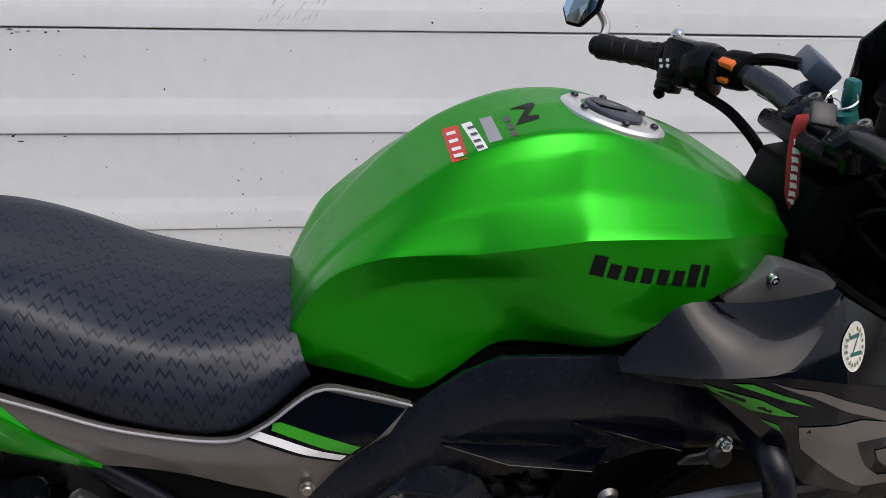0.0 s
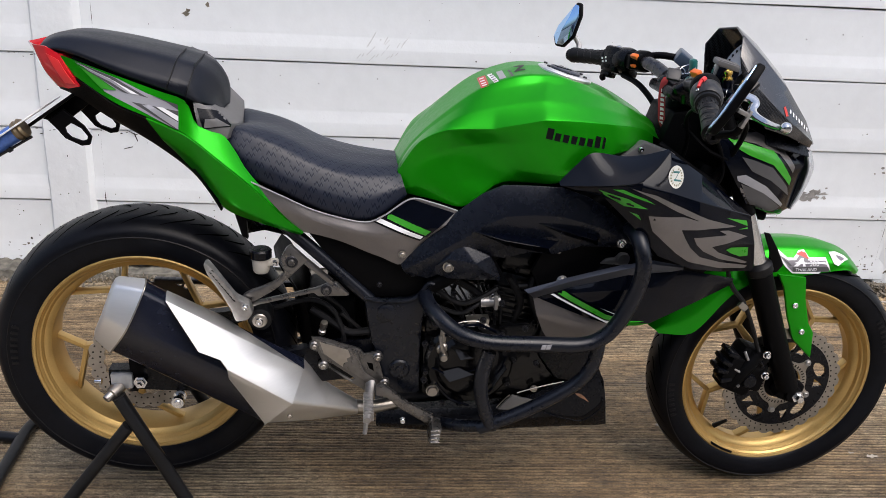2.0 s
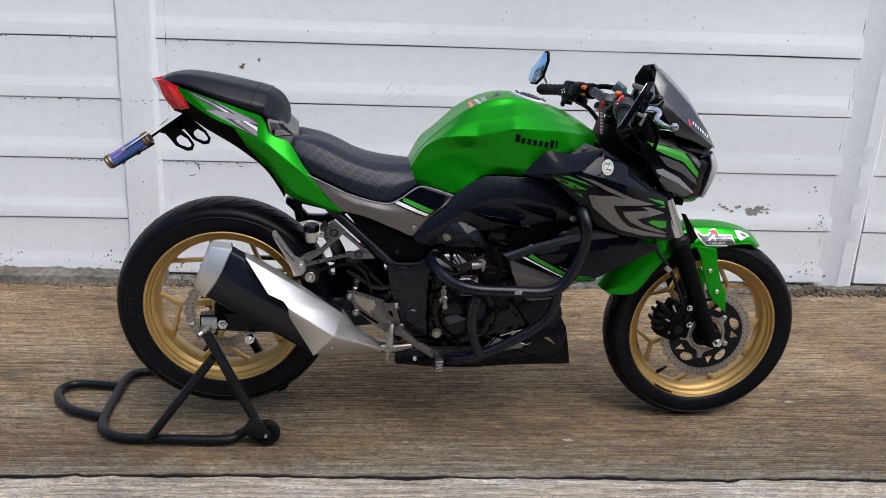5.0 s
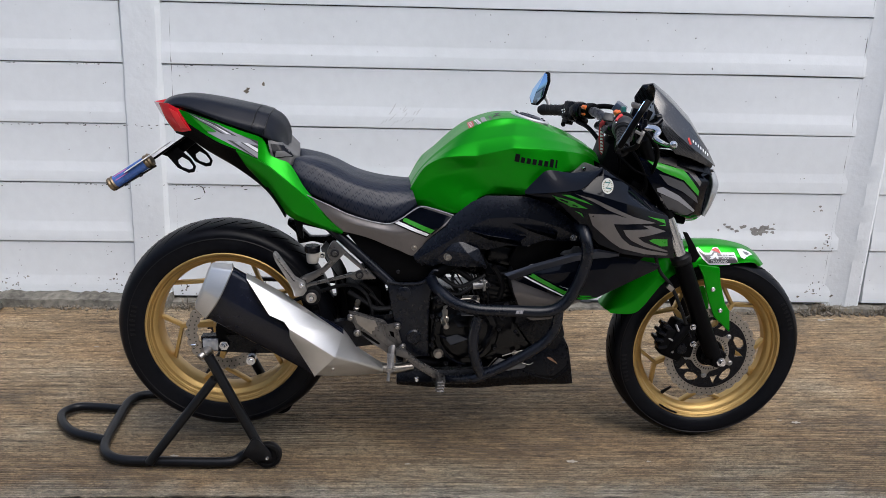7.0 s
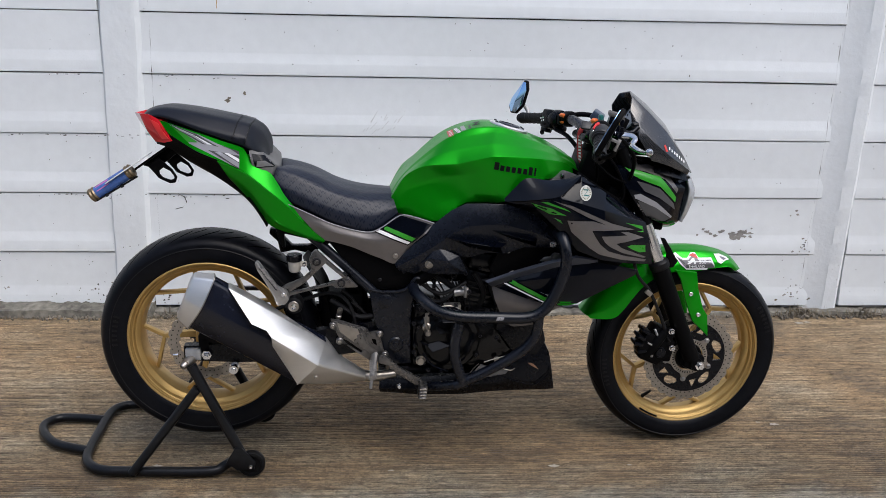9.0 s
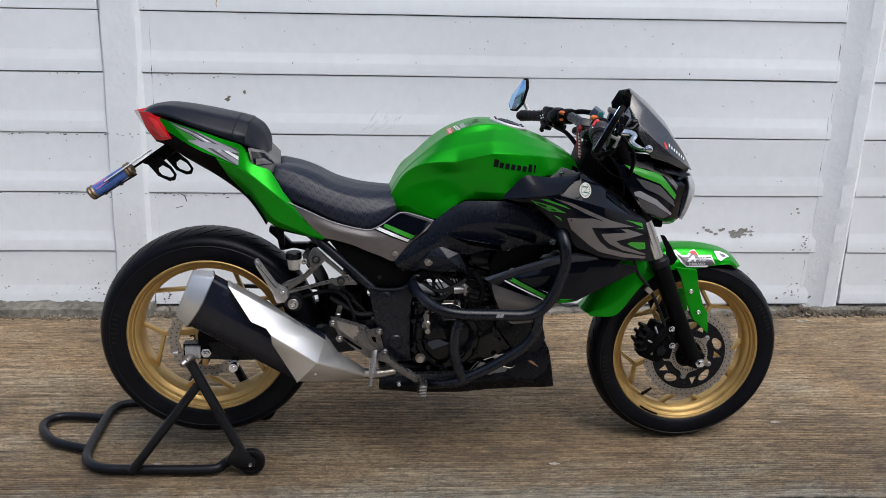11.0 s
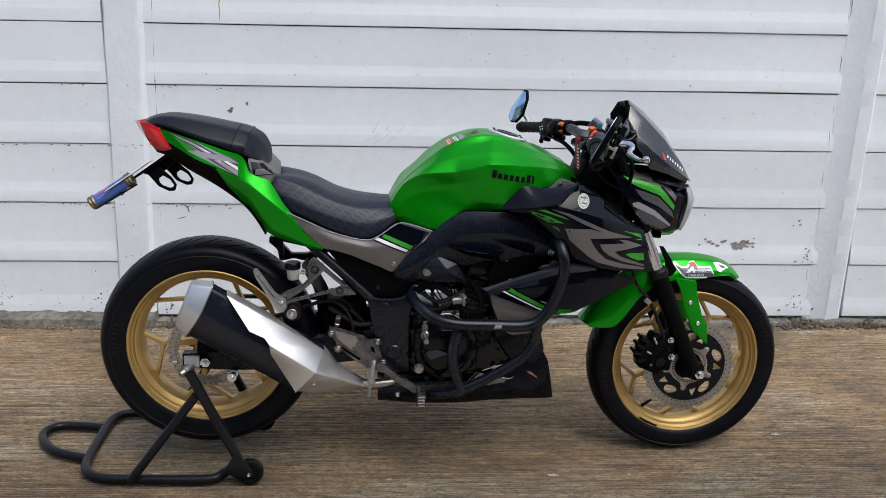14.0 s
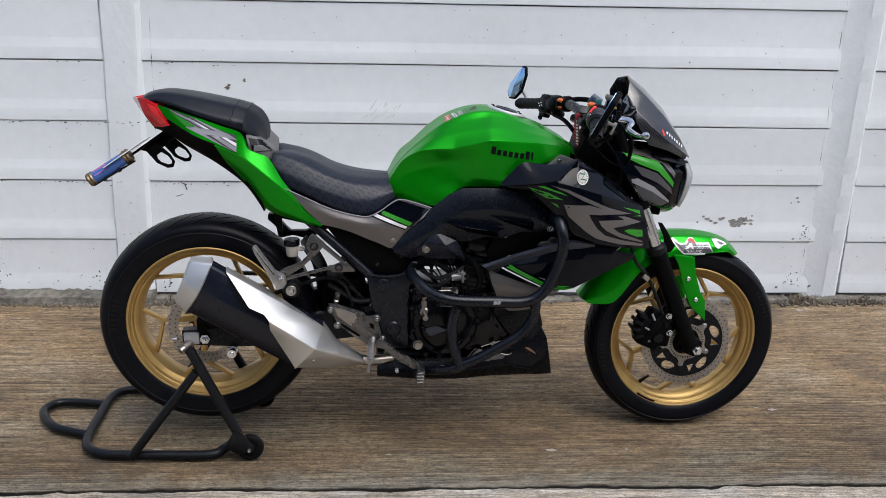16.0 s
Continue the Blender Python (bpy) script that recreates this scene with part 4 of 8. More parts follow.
def disc(name, cx, cz, w, ro, ri, petals, parent, arms, first, label):
    bm = bmesh.new()
    n = petals * 8
    rings = []
    for r0, wv, d in ((ri, 0, 0.002), (ro, 1, 0.002), (ro, 1, -0.002), (ri, 0, -0.002)):
        ring = []
        for i in range(n):
            a = 2 * math.pi * i / n
            r = r0 - (0.0060 * (0.5 - 0.5 * math.cos(petals * a)) ** 2.2 if wv else -0.002 * math.cos(petals * a))
            ring.append(bm.verts.new(V(cx + r * math.cos(a), w + d, cz + r * math.sin(a))))
        rings.append(ring)
    for k in range(4):
        p, q = rings[k], rings[(k + 1) % 4]
        for i in range(n):
            bm.faces.new((p[i], p[(i + 1) % n], q[(i + 1) % n], q[i]))
    d = P(name, bm, DISC, label, parent=parent)
    bm = bmesh.new()
    for i in range(petals * 2):
        for rr, sh in ((ri + 0.008, 0.0), (ro - 0.0095, 0.35)):
            a = 2 * math.pi * (i + sh) / (petals * 2)
            h = turned([(0, 0.0004), (0.0020, 0.0004), (0.0020, -0.0046), (0, -0.0046)], V(cx + rr * math.cos(a), w + 0.0021, cz + rr * math.sin(a)), 6)
            me = bpy.data.meshes.new("hole")
            h.to_mesh(me), h.free()
            bm.from_mesh(me)
            bpy.data.meshes.remove(me)
    P("drilled_holes", bm, GROOVE, parent=d)
    if arms:
        bm = bmesh.new()
        nr, na = 26, 340
        grid = [[[bm.verts.new(V(cx + (0.056 + (ri - 0.053) * k / nr) * math.cos(2 * math.pi * j / na), w + d, cz + (0.056 + (ri - 0.053) * k / nr) * math.sin(2 * math.pi * j / na))) for j in range(na)] for k in range(nr + 1)] for d in (0.0035, -0.0025)]

        def solid(k, j):
            rm, am = 0.056 + (ri - 0.053) * (k + 0.5) / nr, 2 * math.pi * (j % na + 0.5) / na - radians(first)
            step = 2 * math.pi / arms
            u = (am + radians(25) + 5 * (rm - 0.092) + step / 2) % step - step / 2
            v = (am + radians(50) + 3 * (rm - 0.092) + step / 2) % step - step / 2
            oval = (u * rm / 0.021) ** 2 + ((rm - 0.091) / 0.0135) ** 2 < 1
            wedge = 0.077 < rm < 0.105 and abs(v) * rm < 0.013 * (0.105 - rm) / 0.028
            return k in range(nr) and not oval and not wedge

        for k in range(nr):
            for j in range(na):
                if solid(k, j):
                    i = (j + 1) % na
                    bm.faces.new((grid[0][k][j], grid[0][k][i], grid[0][k + 1][i], grid[0][k + 1][j]))
                    bm.faces.new((grid[1][k][j], grid[1][k + 1][j], grid[1][k + 1][i], grid[1][k][i]))
                    for (p, q), (kk, jj) in ((((k, j), (k, i)), (k - 1, j)), (((k + 1, j), (k + 1, i)), (k + 1, j)), (((k, j), (k + 1, j)), (k, j - 1)), (((k, i), (k + 1, i)), (k, j + 1))):
                        if not solid(kk, jj):
                            bm.faces.new((grid[0][p[0]][p[1]], grid[0][q[0]][q[1]], grid[1][q[0]][q[1]], grid[1][p[0]][p[1]]))
        bmesh.ops.delete(bm, geom=[v for v in bm.verts if not v.link_faces], context="VERTS")
        P("carrier", bm, SATIN, "black disc carrier with oval holes", parent=d)
        star = [(r, math.tau * i / 120) for i in range(120) for r in [0.0575 + 0.021 * math.exp(-(((math.degrees(math.tau * i / 120) - first + 36) % 72 - 36) / 8.5) ** 2)]]
        P("star_plate", plate([(cx + r * math.cos(a), cz + r * math.sin(a)) for r, a in star], w + 0.0036, w + 0.0056, 0.0004, hole=[(cx + 0.043 * math.cos(math.tau * i / 40), cz + 0.043 * math.sin(math.tau * i / 40)) for i in range(40)]), DISC, "grey five lobed sensor plate", parent=d)
        P("hub_cover", turned([(0.016, 0.004), (0.040, 0.002), (0.043, -0.004), (0.043, -0.012), (0.016, -0.012)], V(cx, w, cz), 32, closed=True), MATTE, parent=d)
        slots = []
        for i in range(40):
            a = 2 * math.pi * i / 40
            slots.append(beam((0.047, a), (0.053, a), 0.0013, 0.0013, 0.0003, cx, cz, w + 0.0060))
        P("sensor_slots", join(*slots), GROOVE, parent=d)
        for i in range(arms):
            a = radians(first + 360 / arms * i)
            bolt(cx + 0.072 * math.cos(a), w + 0.0065, cz + 0.072 * math.sin(a), d, 0.0065, 0.003, ALU)
    return d


RX, RZ, FX, FZ = -0.622, 0.378, 0.789, 0.293
rear = wheel("rear_wheel", RX, RZ, 0.306, 0.072, 0.227, 0.060, 183, 0.136, (-10, 31), "gold painted rear wheel with five forked spokes")
front = wheel("front_wheel", FX, FZ, 0.293, 0.056, 0.228, 0.044, 202, 0.152, (-19, 19), "gold painted front wheel with five forked spokes")
for a0, n in ((234, 15),):
    pts = [(FX + q * math.cos(radians(a0 + 1.2 * i)), FZ + q * math.sin(radians(a0 + 1.2 * i))) for q, ks in ((0.2225, range(n)), (0.2175, range(n - 1, -1, -1))) for i in ks]
    P("rim_sticker", plate(pts, 0.043, 0.0466, 0.0002), BLACKV, "small black rim sticker", front)
disc("front_disc", FX, FZ, 0.066, 0.140, 0.110, 26, front, 5, 45, "wavy drilled steel brake disc")
disc("rear_disc", RX, RZ, 0.082, 0.110, 0.078, 22, rear, 0, 0, "wavy drilled steel rear disc")
P("valve_stem", tube([V(FX - 0.112, 0.01, FZ - 0.155), V(FX - 0.092, 0.028, FZ - 0.128)], 0.006, 10, r_end=0.0035), SOFTRUB, "black rubber valve", front)
# sprocket and chain on the far side
sp = [turned([(0.070, 0.003), (0.098, 0.003), (0.098, -0.003), (0.070, -0.003)], V(RX, -0.10, RZ), 60, closed=True), turned([(0.0, 0.004), (0.04, 0.004), (0.04, -0.02), (0, -0.02)], V(RX, -0.10, RZ), 24)]
for i in range(5):
    sp.append(beam((0.035, 1.2566 * i), (0.078, 1.2566 * i), 0.010, 0.013, 0.003, RX, RZ, -0.10))
for i in range(42):
    a = 2 * math.pi * i / 42
    sp.append(beam((0.096, a), (0.106, a), 0.0045, 0.002, 0.003, RX, RZ, -0.10))
P("sprocket", join(*sp), DARKMET, "dark toothed rear sprocket", rear)
for z0, z1, nm in ((RZ + 0.101, 0.46, "upper_chain"), (RZ - 0.101, 0.36, "lower_chain")):
    bm = []
    for i in range(36):
        f = i / 35
        bm.append(box(V(RX + (0.52) * f, -0.10, z0 + (z1 - z0) * f), (0.0162, 0.016, 0.011), 0.002))
    P(nm, join(*bm), DARKMET)

# ---- swing arm and rear axle ----
P("swingarm", join(*[surf([[(-0.68, s * 0.10, 0.385), (-0.50, s * 0.105, 0.395), (-0.30, s * 0.10, 0.425), (-0.08, s * 0.085, 0.45)], [(-0.68, s * 0.128, 0.385), (-0.50, s * 0.13, 0.395), (-0.30, s * 0.125, 0.425), (-0.08, s * 0.105, 0.45)],
                        [(-0.68, s * 0.128, 0.345), (-0.50, s * 0.13, 0.335), (-0.30, s * 0.125, 0.345), (-0.08, s * 0.105, 0.36)], [(-0.68, s * 0.10, 0.345), (-0.50, s * 0.105, 0.335), (-0.30, s * 0.10, 0.345), (-0.08, s * 0.085, 0.36)],
                        [(-0.68, s * 0.10, 0.385), (-0.50, s * 0.105, 0.395), (-0.30, s * 0.10, 0.425), (-0.08, s * 0.085, 0.45)]], 20, 2, 0) for s in (1, -1)]), SATIN)
for s in (1, -1):
    P("axle_block", box(V(-0.654, 0.132 * s, 0.364), (0.042, 0.014, 0.034), 0.003), ZINC, "zinc plated axle adjuster block")
    P("axle_nut", turned([(0, 0.014), (0.005, 0.014), (0.006, 0.007), (0.010, 0.006), (0.011, 0), (0.014, 0), (0.014, -0.004), (0, -0.004)], V(-0.618, 0.140 * s, 0.362), 6, (0, -s, 0)), CHROME)
    P("spool", turned([(0, 0.016), (0.006, 0.015), (0.007, 0.010), (0.012, 0.010), (0.013, 0.004), (0.0085, 0.002), (0.0085, -0.014), (0.013, -0.016), (0.013, -0.02), (0, -0.02)], V(-0.545, 0.148 * s, 0.324), 20, (0, -s, 0)), CHROME, "bright stand spool")
    bolt(-0.698, 0.132 * s, 0.362, bike, 0.005, 0.01, CHROME, (-1, 0, 0))
P("rear_caliper", join(box(V(-0.60, 0.11, 0.415), (0.075, 0.04, 0.05), 0.008, (0, 20, 0)), box(V(-0.625, 0.12, 0.385), (0.03, 0.02, 0.05), 0.004)), MATTE)
P("rear_brake_hose", tube([V(-0.60, 0.12, 0.43), V(-0.50, 0.11, 0.455), V(-0.36, 0.09, 0.50), V(-0.28, 0.09, 0.52), V(-0.235, 0.10, 0.50), V(-0.215, 0.11, 0.455), V(-0.215, 0.11, 0.43)], 0.0055, 8), SOFTRUB)
P("inner_mudguard", surf([[(-0.36, 0, 0.60), (-0.325, 0, 0.52), (-0.312, 0, 0.40)], [(-0.35, 0.07, 0.60), (-0.31, 0.07, 0.52), (-0.298, 0.07, 0.40)], [(-0.335, 0.085, 0.58), (-0.29, 0.085, 0.50), (-0.28, 0.085, 0.40)]], 18, 3, 1, True, 0.003), MATTE)

# ---- muffler ----
JOINT = [(-0.579, 0.180, 0.606), (-0.572, 0.222, 0.602), (-0.605, 0.236, 0.532), (-0.650, 0.200, 0.466), (-0.640, 0.135, 0.475), (-0.590, 0.125, 0.570)]
FRONT_END = [(-0.295, 0.125, 0.407), (-0.292, 0.164, 0.402), (-0.312, 0.225, 0.362), (-0.372, 0.187, 0.290), (-0.362, 0.125, 0.298), (-0.300, 0.095, 0.375)]
muf = P("muffler", shell([[a, tuple((p + q) / 2 for p, q in zip(a, b)), b] for a, b in zip(JOINT + JOINT[:1], FRONT_END + FRONT_END[:1])], 0.009, False, 0, 12), MUFFLER, "black muffler with brushed steel shield and end cap", smooth=50)
CAP_IN = [(-0.577, 0.180, 0.609), (-0.571, 0.225, 0.605), (-0.605, 0.240, 0.532), (-0.651, 0.202, 0.463), (-0.640, 0.133, 0.473), (-0.588, 0.123, 0.572)]
CAP_OUT = [(-0.628, 0.180, 0.615), (-0.626, 0.208, 0.607), (-0.647, 0.220, 0.551), (-0.679, 0.196, 0.492), (-0.668, 0.150, 0.500), (-0.618, 0.140, 0.590)]
CAP_END = [(-0.641, 0.181, 0.595), (-0.639, 0.201, 0.590), (-0.654, 0.209, 0.549), (-0.677, 0.192, 0.507), (-0.669, 0.159, 0.513), (-0.633, 0.152, 0.577)]
P("end_cap", facets(CAP_IN + CAP_OUT + CAP_END, [(i + 6 * k, (i + 1) % 6 + 6 * k, (i + 1) % 6 + 6 * k + 6, i + 6 * k + 6) for k in (0, 1) for i in range(6)] + [(12, 13, 14, 15, 16, 17)], 0.007, 0), BRUSHED, "brushed steel end cap", muf, 50)
P("cap_seam", tube([V(*p) for p in CAP_IN[:4]], 0.0016, 8, 40), DULLST, parent=muf)
P("heat_shield", facets([(-0.541, 0.178, 0.584), (-0.536, 0.217, 0.580), (-0.291, 0.167, 0.404), (-0.312, 0.229, 0.362), (-0.429, 0.249, 0.452), (-0.441, 0.243, 0.470), (-0.477, 0.253, 0.493), (-0.430, 0.231, 0.422), (-0.373, 0.193, 0.296), (-0.321, 0.219, 0.351), (-0.372, 0.191, 0.288), (-0.451, 0.151, 0.519)],
                       [(0, 11, 2, 1), (1, 2, 3, 4, 5, 6), (4, 3, 10, 8, 7)], 0.005, 0.003), BRUSHED, "bright brushed steel heat shield", muf, 40)
RIM0 = [(-0.295, 0.125, 0.407), (-0.292, 0.164, 0.402), (-0.312, 0.225, 0.362), (-0.372, 0.187, 0.290), (-0.362, 0.125, 0.298), (-0.300, 0.095, 0.375)]
RIM1 = [(-0.253, 0.112, 0.339), (-0.251, 0.140, 0.335), (-0.248, 0.177, 0.322), (-0.282, 0.153, 0.272), (-0.274, 0.115, 0.280), (-0.243, 0.096, 0.329)]
RIM2 = [(-0.186, 0.108, 0.294), (-0.186, 0.124, 0.291), (-0.184, 0.129, 0.278), (-0.185, 0.120, 0.263), (-0.186, 0.104, 0.263), (-0.186, 0.096, 0.282)]
P("collector", facets(RIM0 + RIM1 + RIM2, [(i + 6 * k, (i + 1) % 6 + 6 * k, (i + 1) % 6 + 6 * k + 6, i + 6 * k + 6) for k in (0, 1) for i in range(6)], 0.010, 0), BRUSHED, "brushed steel collector cone", muf, 60)
P("link_pipe", tube([V(-0.19, 0.111, 0.278), V(-0.15, 0.10, 0.270), V(-0.10, 0.085, 0.270)], 0.015, 14), DULLST, parent=muf)
bolt(-0.320, 0.206, 0.318, muf, 0.004, 0.002, DULLST)

# ---- subframe, pivot plate, hangers ----
for s in (1, -1):
    P("subframe_rail", tube([V(-0.50, 0.085 * s, 0.83), V(-0.33, 0.105 * s, 0.690), V(-0.160, 0.112 * s, 0.530)], 0.013, 12), FRAME)
inner = P("inner_cover", plate([(-0.288, 0.682), (-0.236, 0.671), (-0.138, 0.631), (-0.093, 0.611), (-0.036, 0.574), (-0.050, 0.554), (-0.083, 0.538), (-0.167, 0.535), (-0.187, 0.553), (-0.236, 0.612)], 0.095, 0.112, 0.004), MATTE, "matt black inner side cover")
P("left_cover", plate([(-0.33, 0.70), (-0.10, 0.66), (0.05, 0.72), (0.10, 0.60), (-0.04, 0.50), (-0.16, 0.50)], -0.115, -0.095, 0.004), MATTE)
pv = P("pivot_plate", plate([(-0.173, 0.539), (-0.137, 0.531), (-0.086, 0.531), (-0.061, 0.544), (-0.045, 0.567), (-0.031, 0.567), (-0.043, 0.538), (-0.054, 0.491), (-0.057, 0.418), (-0.055, 0.316), (-0.135, 0.313), (-0.145, 0.395), (-0.158, 0.445), (-0.167, 0.493)], 0.085, 0.125, 0.006), FRAME, "black cast frame pivot plate")
P("plate_edge", tube([V(-0.173, 0.125, 0.541), V(-0.137, 0.125, 0.533), V(-0.088, 0.125, 0.534), V(-0.064, 0.125, 0.546), V(-0.047, 0.125, 0.570), V(-0.034, 0.125, 0.570)], 0.0045, 8), FRAME, parent=pv)
P("round_cap", turned([(0, 0.003), (0.015, 0.003), (0.0185, 0.001), (0.0195, -0.004), (0, -0.004)], V(-0.128, 0.127, 0.507), 28), FRAME, parent=pv)
lp = P("pivot_cap", turned([(0, 0.006), (0.008, 0.006), (0.009, 0.003), (0.018, 0.003), (0.022, 0.0), (0.022, -0.004), (0, -0.004)], V(-0.099, 0.127, 0.377), 28), FRAME, parent=pv)
for i in range(3):
    bolt(-0.099 + 0.0155 * math.cos(2.1 * i + 0.5), 0.130, 0.377 + 0.0155 * math.sin(2.1 * i + 0.5), lp, 0.003, 0.003, DARKMET)
P("left_pivot", plate([(-0.16, 0.52), (-0.04, 0.55), (-0.05, 0.30), (-0.14, 0.29)], -0.125, -0.09, 0.006), FRAME)
for x, z in ((-0.143, 0.564), (-0.077, 0.587)):
    bolt(x, 0.114, z, inner, 0.005, 0.003, DARKMET)


def hanger(s):
    w0, w1 = (0.132, 0.146) if s > 0 else (-0.146, -0.132)
    h = P("footpeg_hanger", plate([(-0.408, 0.556), (-0.391, 0.566), (-0.376, 0.571), (-0.348, 0.584), (-0.327, 0.605), (-0.334, 0.632), (-0.323, 0.655), (-0.313, 0.661), (-0.282, 0.630), (-0.315, 0.597), (-0.345, 0.568), (-0.384, 0.544), (-0.404, 0.538)], w0, w1, 0.0035), CASTGREY, "grey cast aluminium passenger peg bracket")
    P("strut", plate([(-0.402, 0.539), (-0.377, 0.542), (-0.270, 0.567), (-0.239, 0.580), (-0.228, 0.581), (-0.202, 0.553), (-0.209, 0.551), (-0.264, 0.550), (-0.272, 0.558), (-0.377, 0.533), (-0.396, 0.526)], w0 - 0.004, w1 - 0.006, 0.003), CASTGREY, parent=h)
    P("edge_bar", plate([(-0.291, 0.622), (-0.284, 0.629), (-0.233, 0.582), (-0.240, 0.577)], w0 - 0.006, w1 - 0.002, 0.002), CASTGREY, parent=h)
    for x, z, q in ((-0.313, 0.627, 0.146), (-0.248, 0.564, 0.139)):
        P("washer", turned([(0, 0.002), (0.0105, 0.002), (0.0120, 0.0), (0.0120, -0.004), (0, -0.004)], V(x, q * s, z), 22, (0, -s, 0)), DARKMET, parent=h)
        bolt(x, (q + 0.003) * s, z, h, 0.007, 0.005, HEEL, (0, -s, 0))
    pg = P("passenger_peg", plate([(-0.474, 0.634), (-0.466, 0.637), (-0.458, 0.626), (-0.418, 0.566), (-0.392, 0.552), (-0.386, 0.532), (-0.398, 0.516), (-0.420, 0.514), (-0.428, 0.540), (-0.446, 0.576), (-0.468, 0.614)], 0.150 if s > 0 else -0.176, 0.176 if s > 0 else -0.150, 0.005), ALU, "folded ribbed aluminium passenger footpeg", h)
    for i in range(9):
        f = i / 8
        P("rib", box(V(-0.455 + 0.040 * f, 0.174 * s, 0.618 - 0.056 * f), (0.0034, 0.012, 0.020), 0.001, (0, -54, 0)), ALU, parent=pg)
    # a black strip on the peg paints in the shade between its ribs
    P("slot", plate([(-0.463, 0.620), (-0.457, 0.624), (-0.414, 0.562), (-0.420, 0.558)], 0.1762 * s if s > 0 else -0.1772, 0.1772 if s > 0 else -0.1762, 0.0002), MATTE, "dark strip laid in for the shade between the ribs", pg)
    bolt(-0.400, 0.184 * s, 0.548, pg, 0.005, 0.003, CHROME, (0, -s, 0))
    return h


hanger(1)
mount = P("muffler_mount", turned([(0, 0.004), (0.016, 0.004), (0.0225, 0.001), (0.024, -0.004), (0.024, -0.04), (0, -0.04)], V(-0.378, 0.140, 0.501), 28), SOFTRUB, "black rubber bush of the muffler mount")
P("washer", turned([(0, 0.007), (0.0135, 0.007), (0.0150, 0.005), (0.0150, 0.0), (0, 0.0)], V(-0.378, 0.140, 0.501), 28), DULLST, "steel washer", mount)
bolt(-0.378, 0.148, 0.501, mount, 0.008, 0.006, CHROME)
rsv = P("fluid_reservoir", turned([(0, -0.029), (0.0135, -0.029), (0.016, -0.025), (0.0180, 0.0), (0.0185, 0.002), (0, 0.002)], V(-0.375, 0.105, 0.618), 24, (0, 0, 1)), MILKY, "milky brake fluid cup with a black lid")
P("lid", turned([(0, 0.020), (0.0185, 0.020), (0.0215, 0.017), (0.0215, 0.003), (0.019, 0.001), (0, 0.001)], V(-0.375, 0.105, 0.618), 28, (0, 0, 1)), SATIN, "ribbed black lid", rsv)
P("clamp", box(V(-0.352, 0.108, 0.611), (0.022, 0.012, 0.014), 0.003), MILKY, parent=rsv)
bolt(-0.348, 0.116, 0.611, rsv, 0.005, 0.004)
# the far peg is coloured black for the shade it lies in
lpeg = P("passenger_peg", plate([(-0.468, 0.629), (-0.465, 0.647), (-0.448, 0.645), (-0.401, 0.593), (-0.351, 0.593), (-0.270, 0.640), (-0.255, 0.615), (-0.347, 0.566), (-0.394, 0.578), (-0.430, 0.570), (-0.438, 0.574), (-0.443, 0.605)], -0.176, -0.150, 0.004), SATIN, "folded far passenger footpeg and bracket, shade painted in black")
for i in range(8):
    P("rib", box(V(-0.452 + 0.0065 * i, -0.152, 0.634 - 0.0068 * i), (0.0036, 0.012, 0.018), 0.001, (0, -46, 0)), SATIN, parent=lpeg)
P("tail_hook", plate([(-0.436, 0.715), (-0.425, 0.705), (-0.412, 0.655), (-0.400, 0.648), (-0.402, 0.690), (-0.330, 0.672), (-0.325, 0.690), (-0.40, 0.712)], 0.07, 0.085, 0.003), MATTE)

# rider's peg, heel plate, brake pedal
hp = P("heel_plate", plate([(-0.280, 0.460), (-0.260, 0.458), (-0.181, 0.431), (-0.172, 0.419), (-0.153, 0.423), (-0.137, 0.421), (-0.133, 0.409), (-0.141, 0.399), (-0.132, 0.362), (-0.123, 0.352), (-0.127, 0.339), (-0.142, 0.341), (-0.147, 0.347), (-0.171, 0.332), (-0.192, 0.348), (-0.208, 0.358), (-0.243, 0.387), (-0.257, 0.382), (-0.263, 0.392), (-0.257, 0.403), (-0.266, 0.424), (-0.275, 0.429), (-0.279, 0.440), (-0.275, 0.449)], 0.130, 0.137, 0.002, hole=[(-0.246, 0.401), (-0.234, 0.395), (-0.191, 0.362), (-0.197, 0.357), (-0.239, 0.387)]), HEEL, "worn grey aluminium heel plate with a slot")
P("raised_face", plate([(-0.270, 0.455), (-0.188, 0.429), (-0.178, 0.390), (-0.170, 0.378), (-0.143, 0.356), (-0.158, 0.346), (-0.180, 0.365), (-0.228, 0.400), (-0.258, 0.424)], 0.1372, 0.1402, 0.0014), CASTGREY, parent=hp)
P("worn_patch", plate([(-0.262, 0.450), (-0.205, 0.431), (-0.200, 0.416), (-0.208, 0.411), (-0.206, 0.404), (-0.214, 0.401), (-0.216, 0.392), (-0.228, 0.402), (-0.254, 0.424)], 0.1404, 0.1409, 0.0002), DISC, "patch with the finish scuffed away", hp)
P("plate_rib", tube([V(-0.190, 0.1405, 0.428), V(-0.184, 0.1415, 0.408), V(-0.176, 0.1415, 0.386), V(-0.168, 0.1405, 0.374)], 0.0022, 8), CASTGREY, parent=hp)
P("plate_hole", plate([(-0.167, 0.400), (-0.155, 0.397), (-0.152, 0.379), (-0.162, 0.386)], 0.1366, 0.1378, 0.0003), GROOVE, "dark opening in the plate", hp)
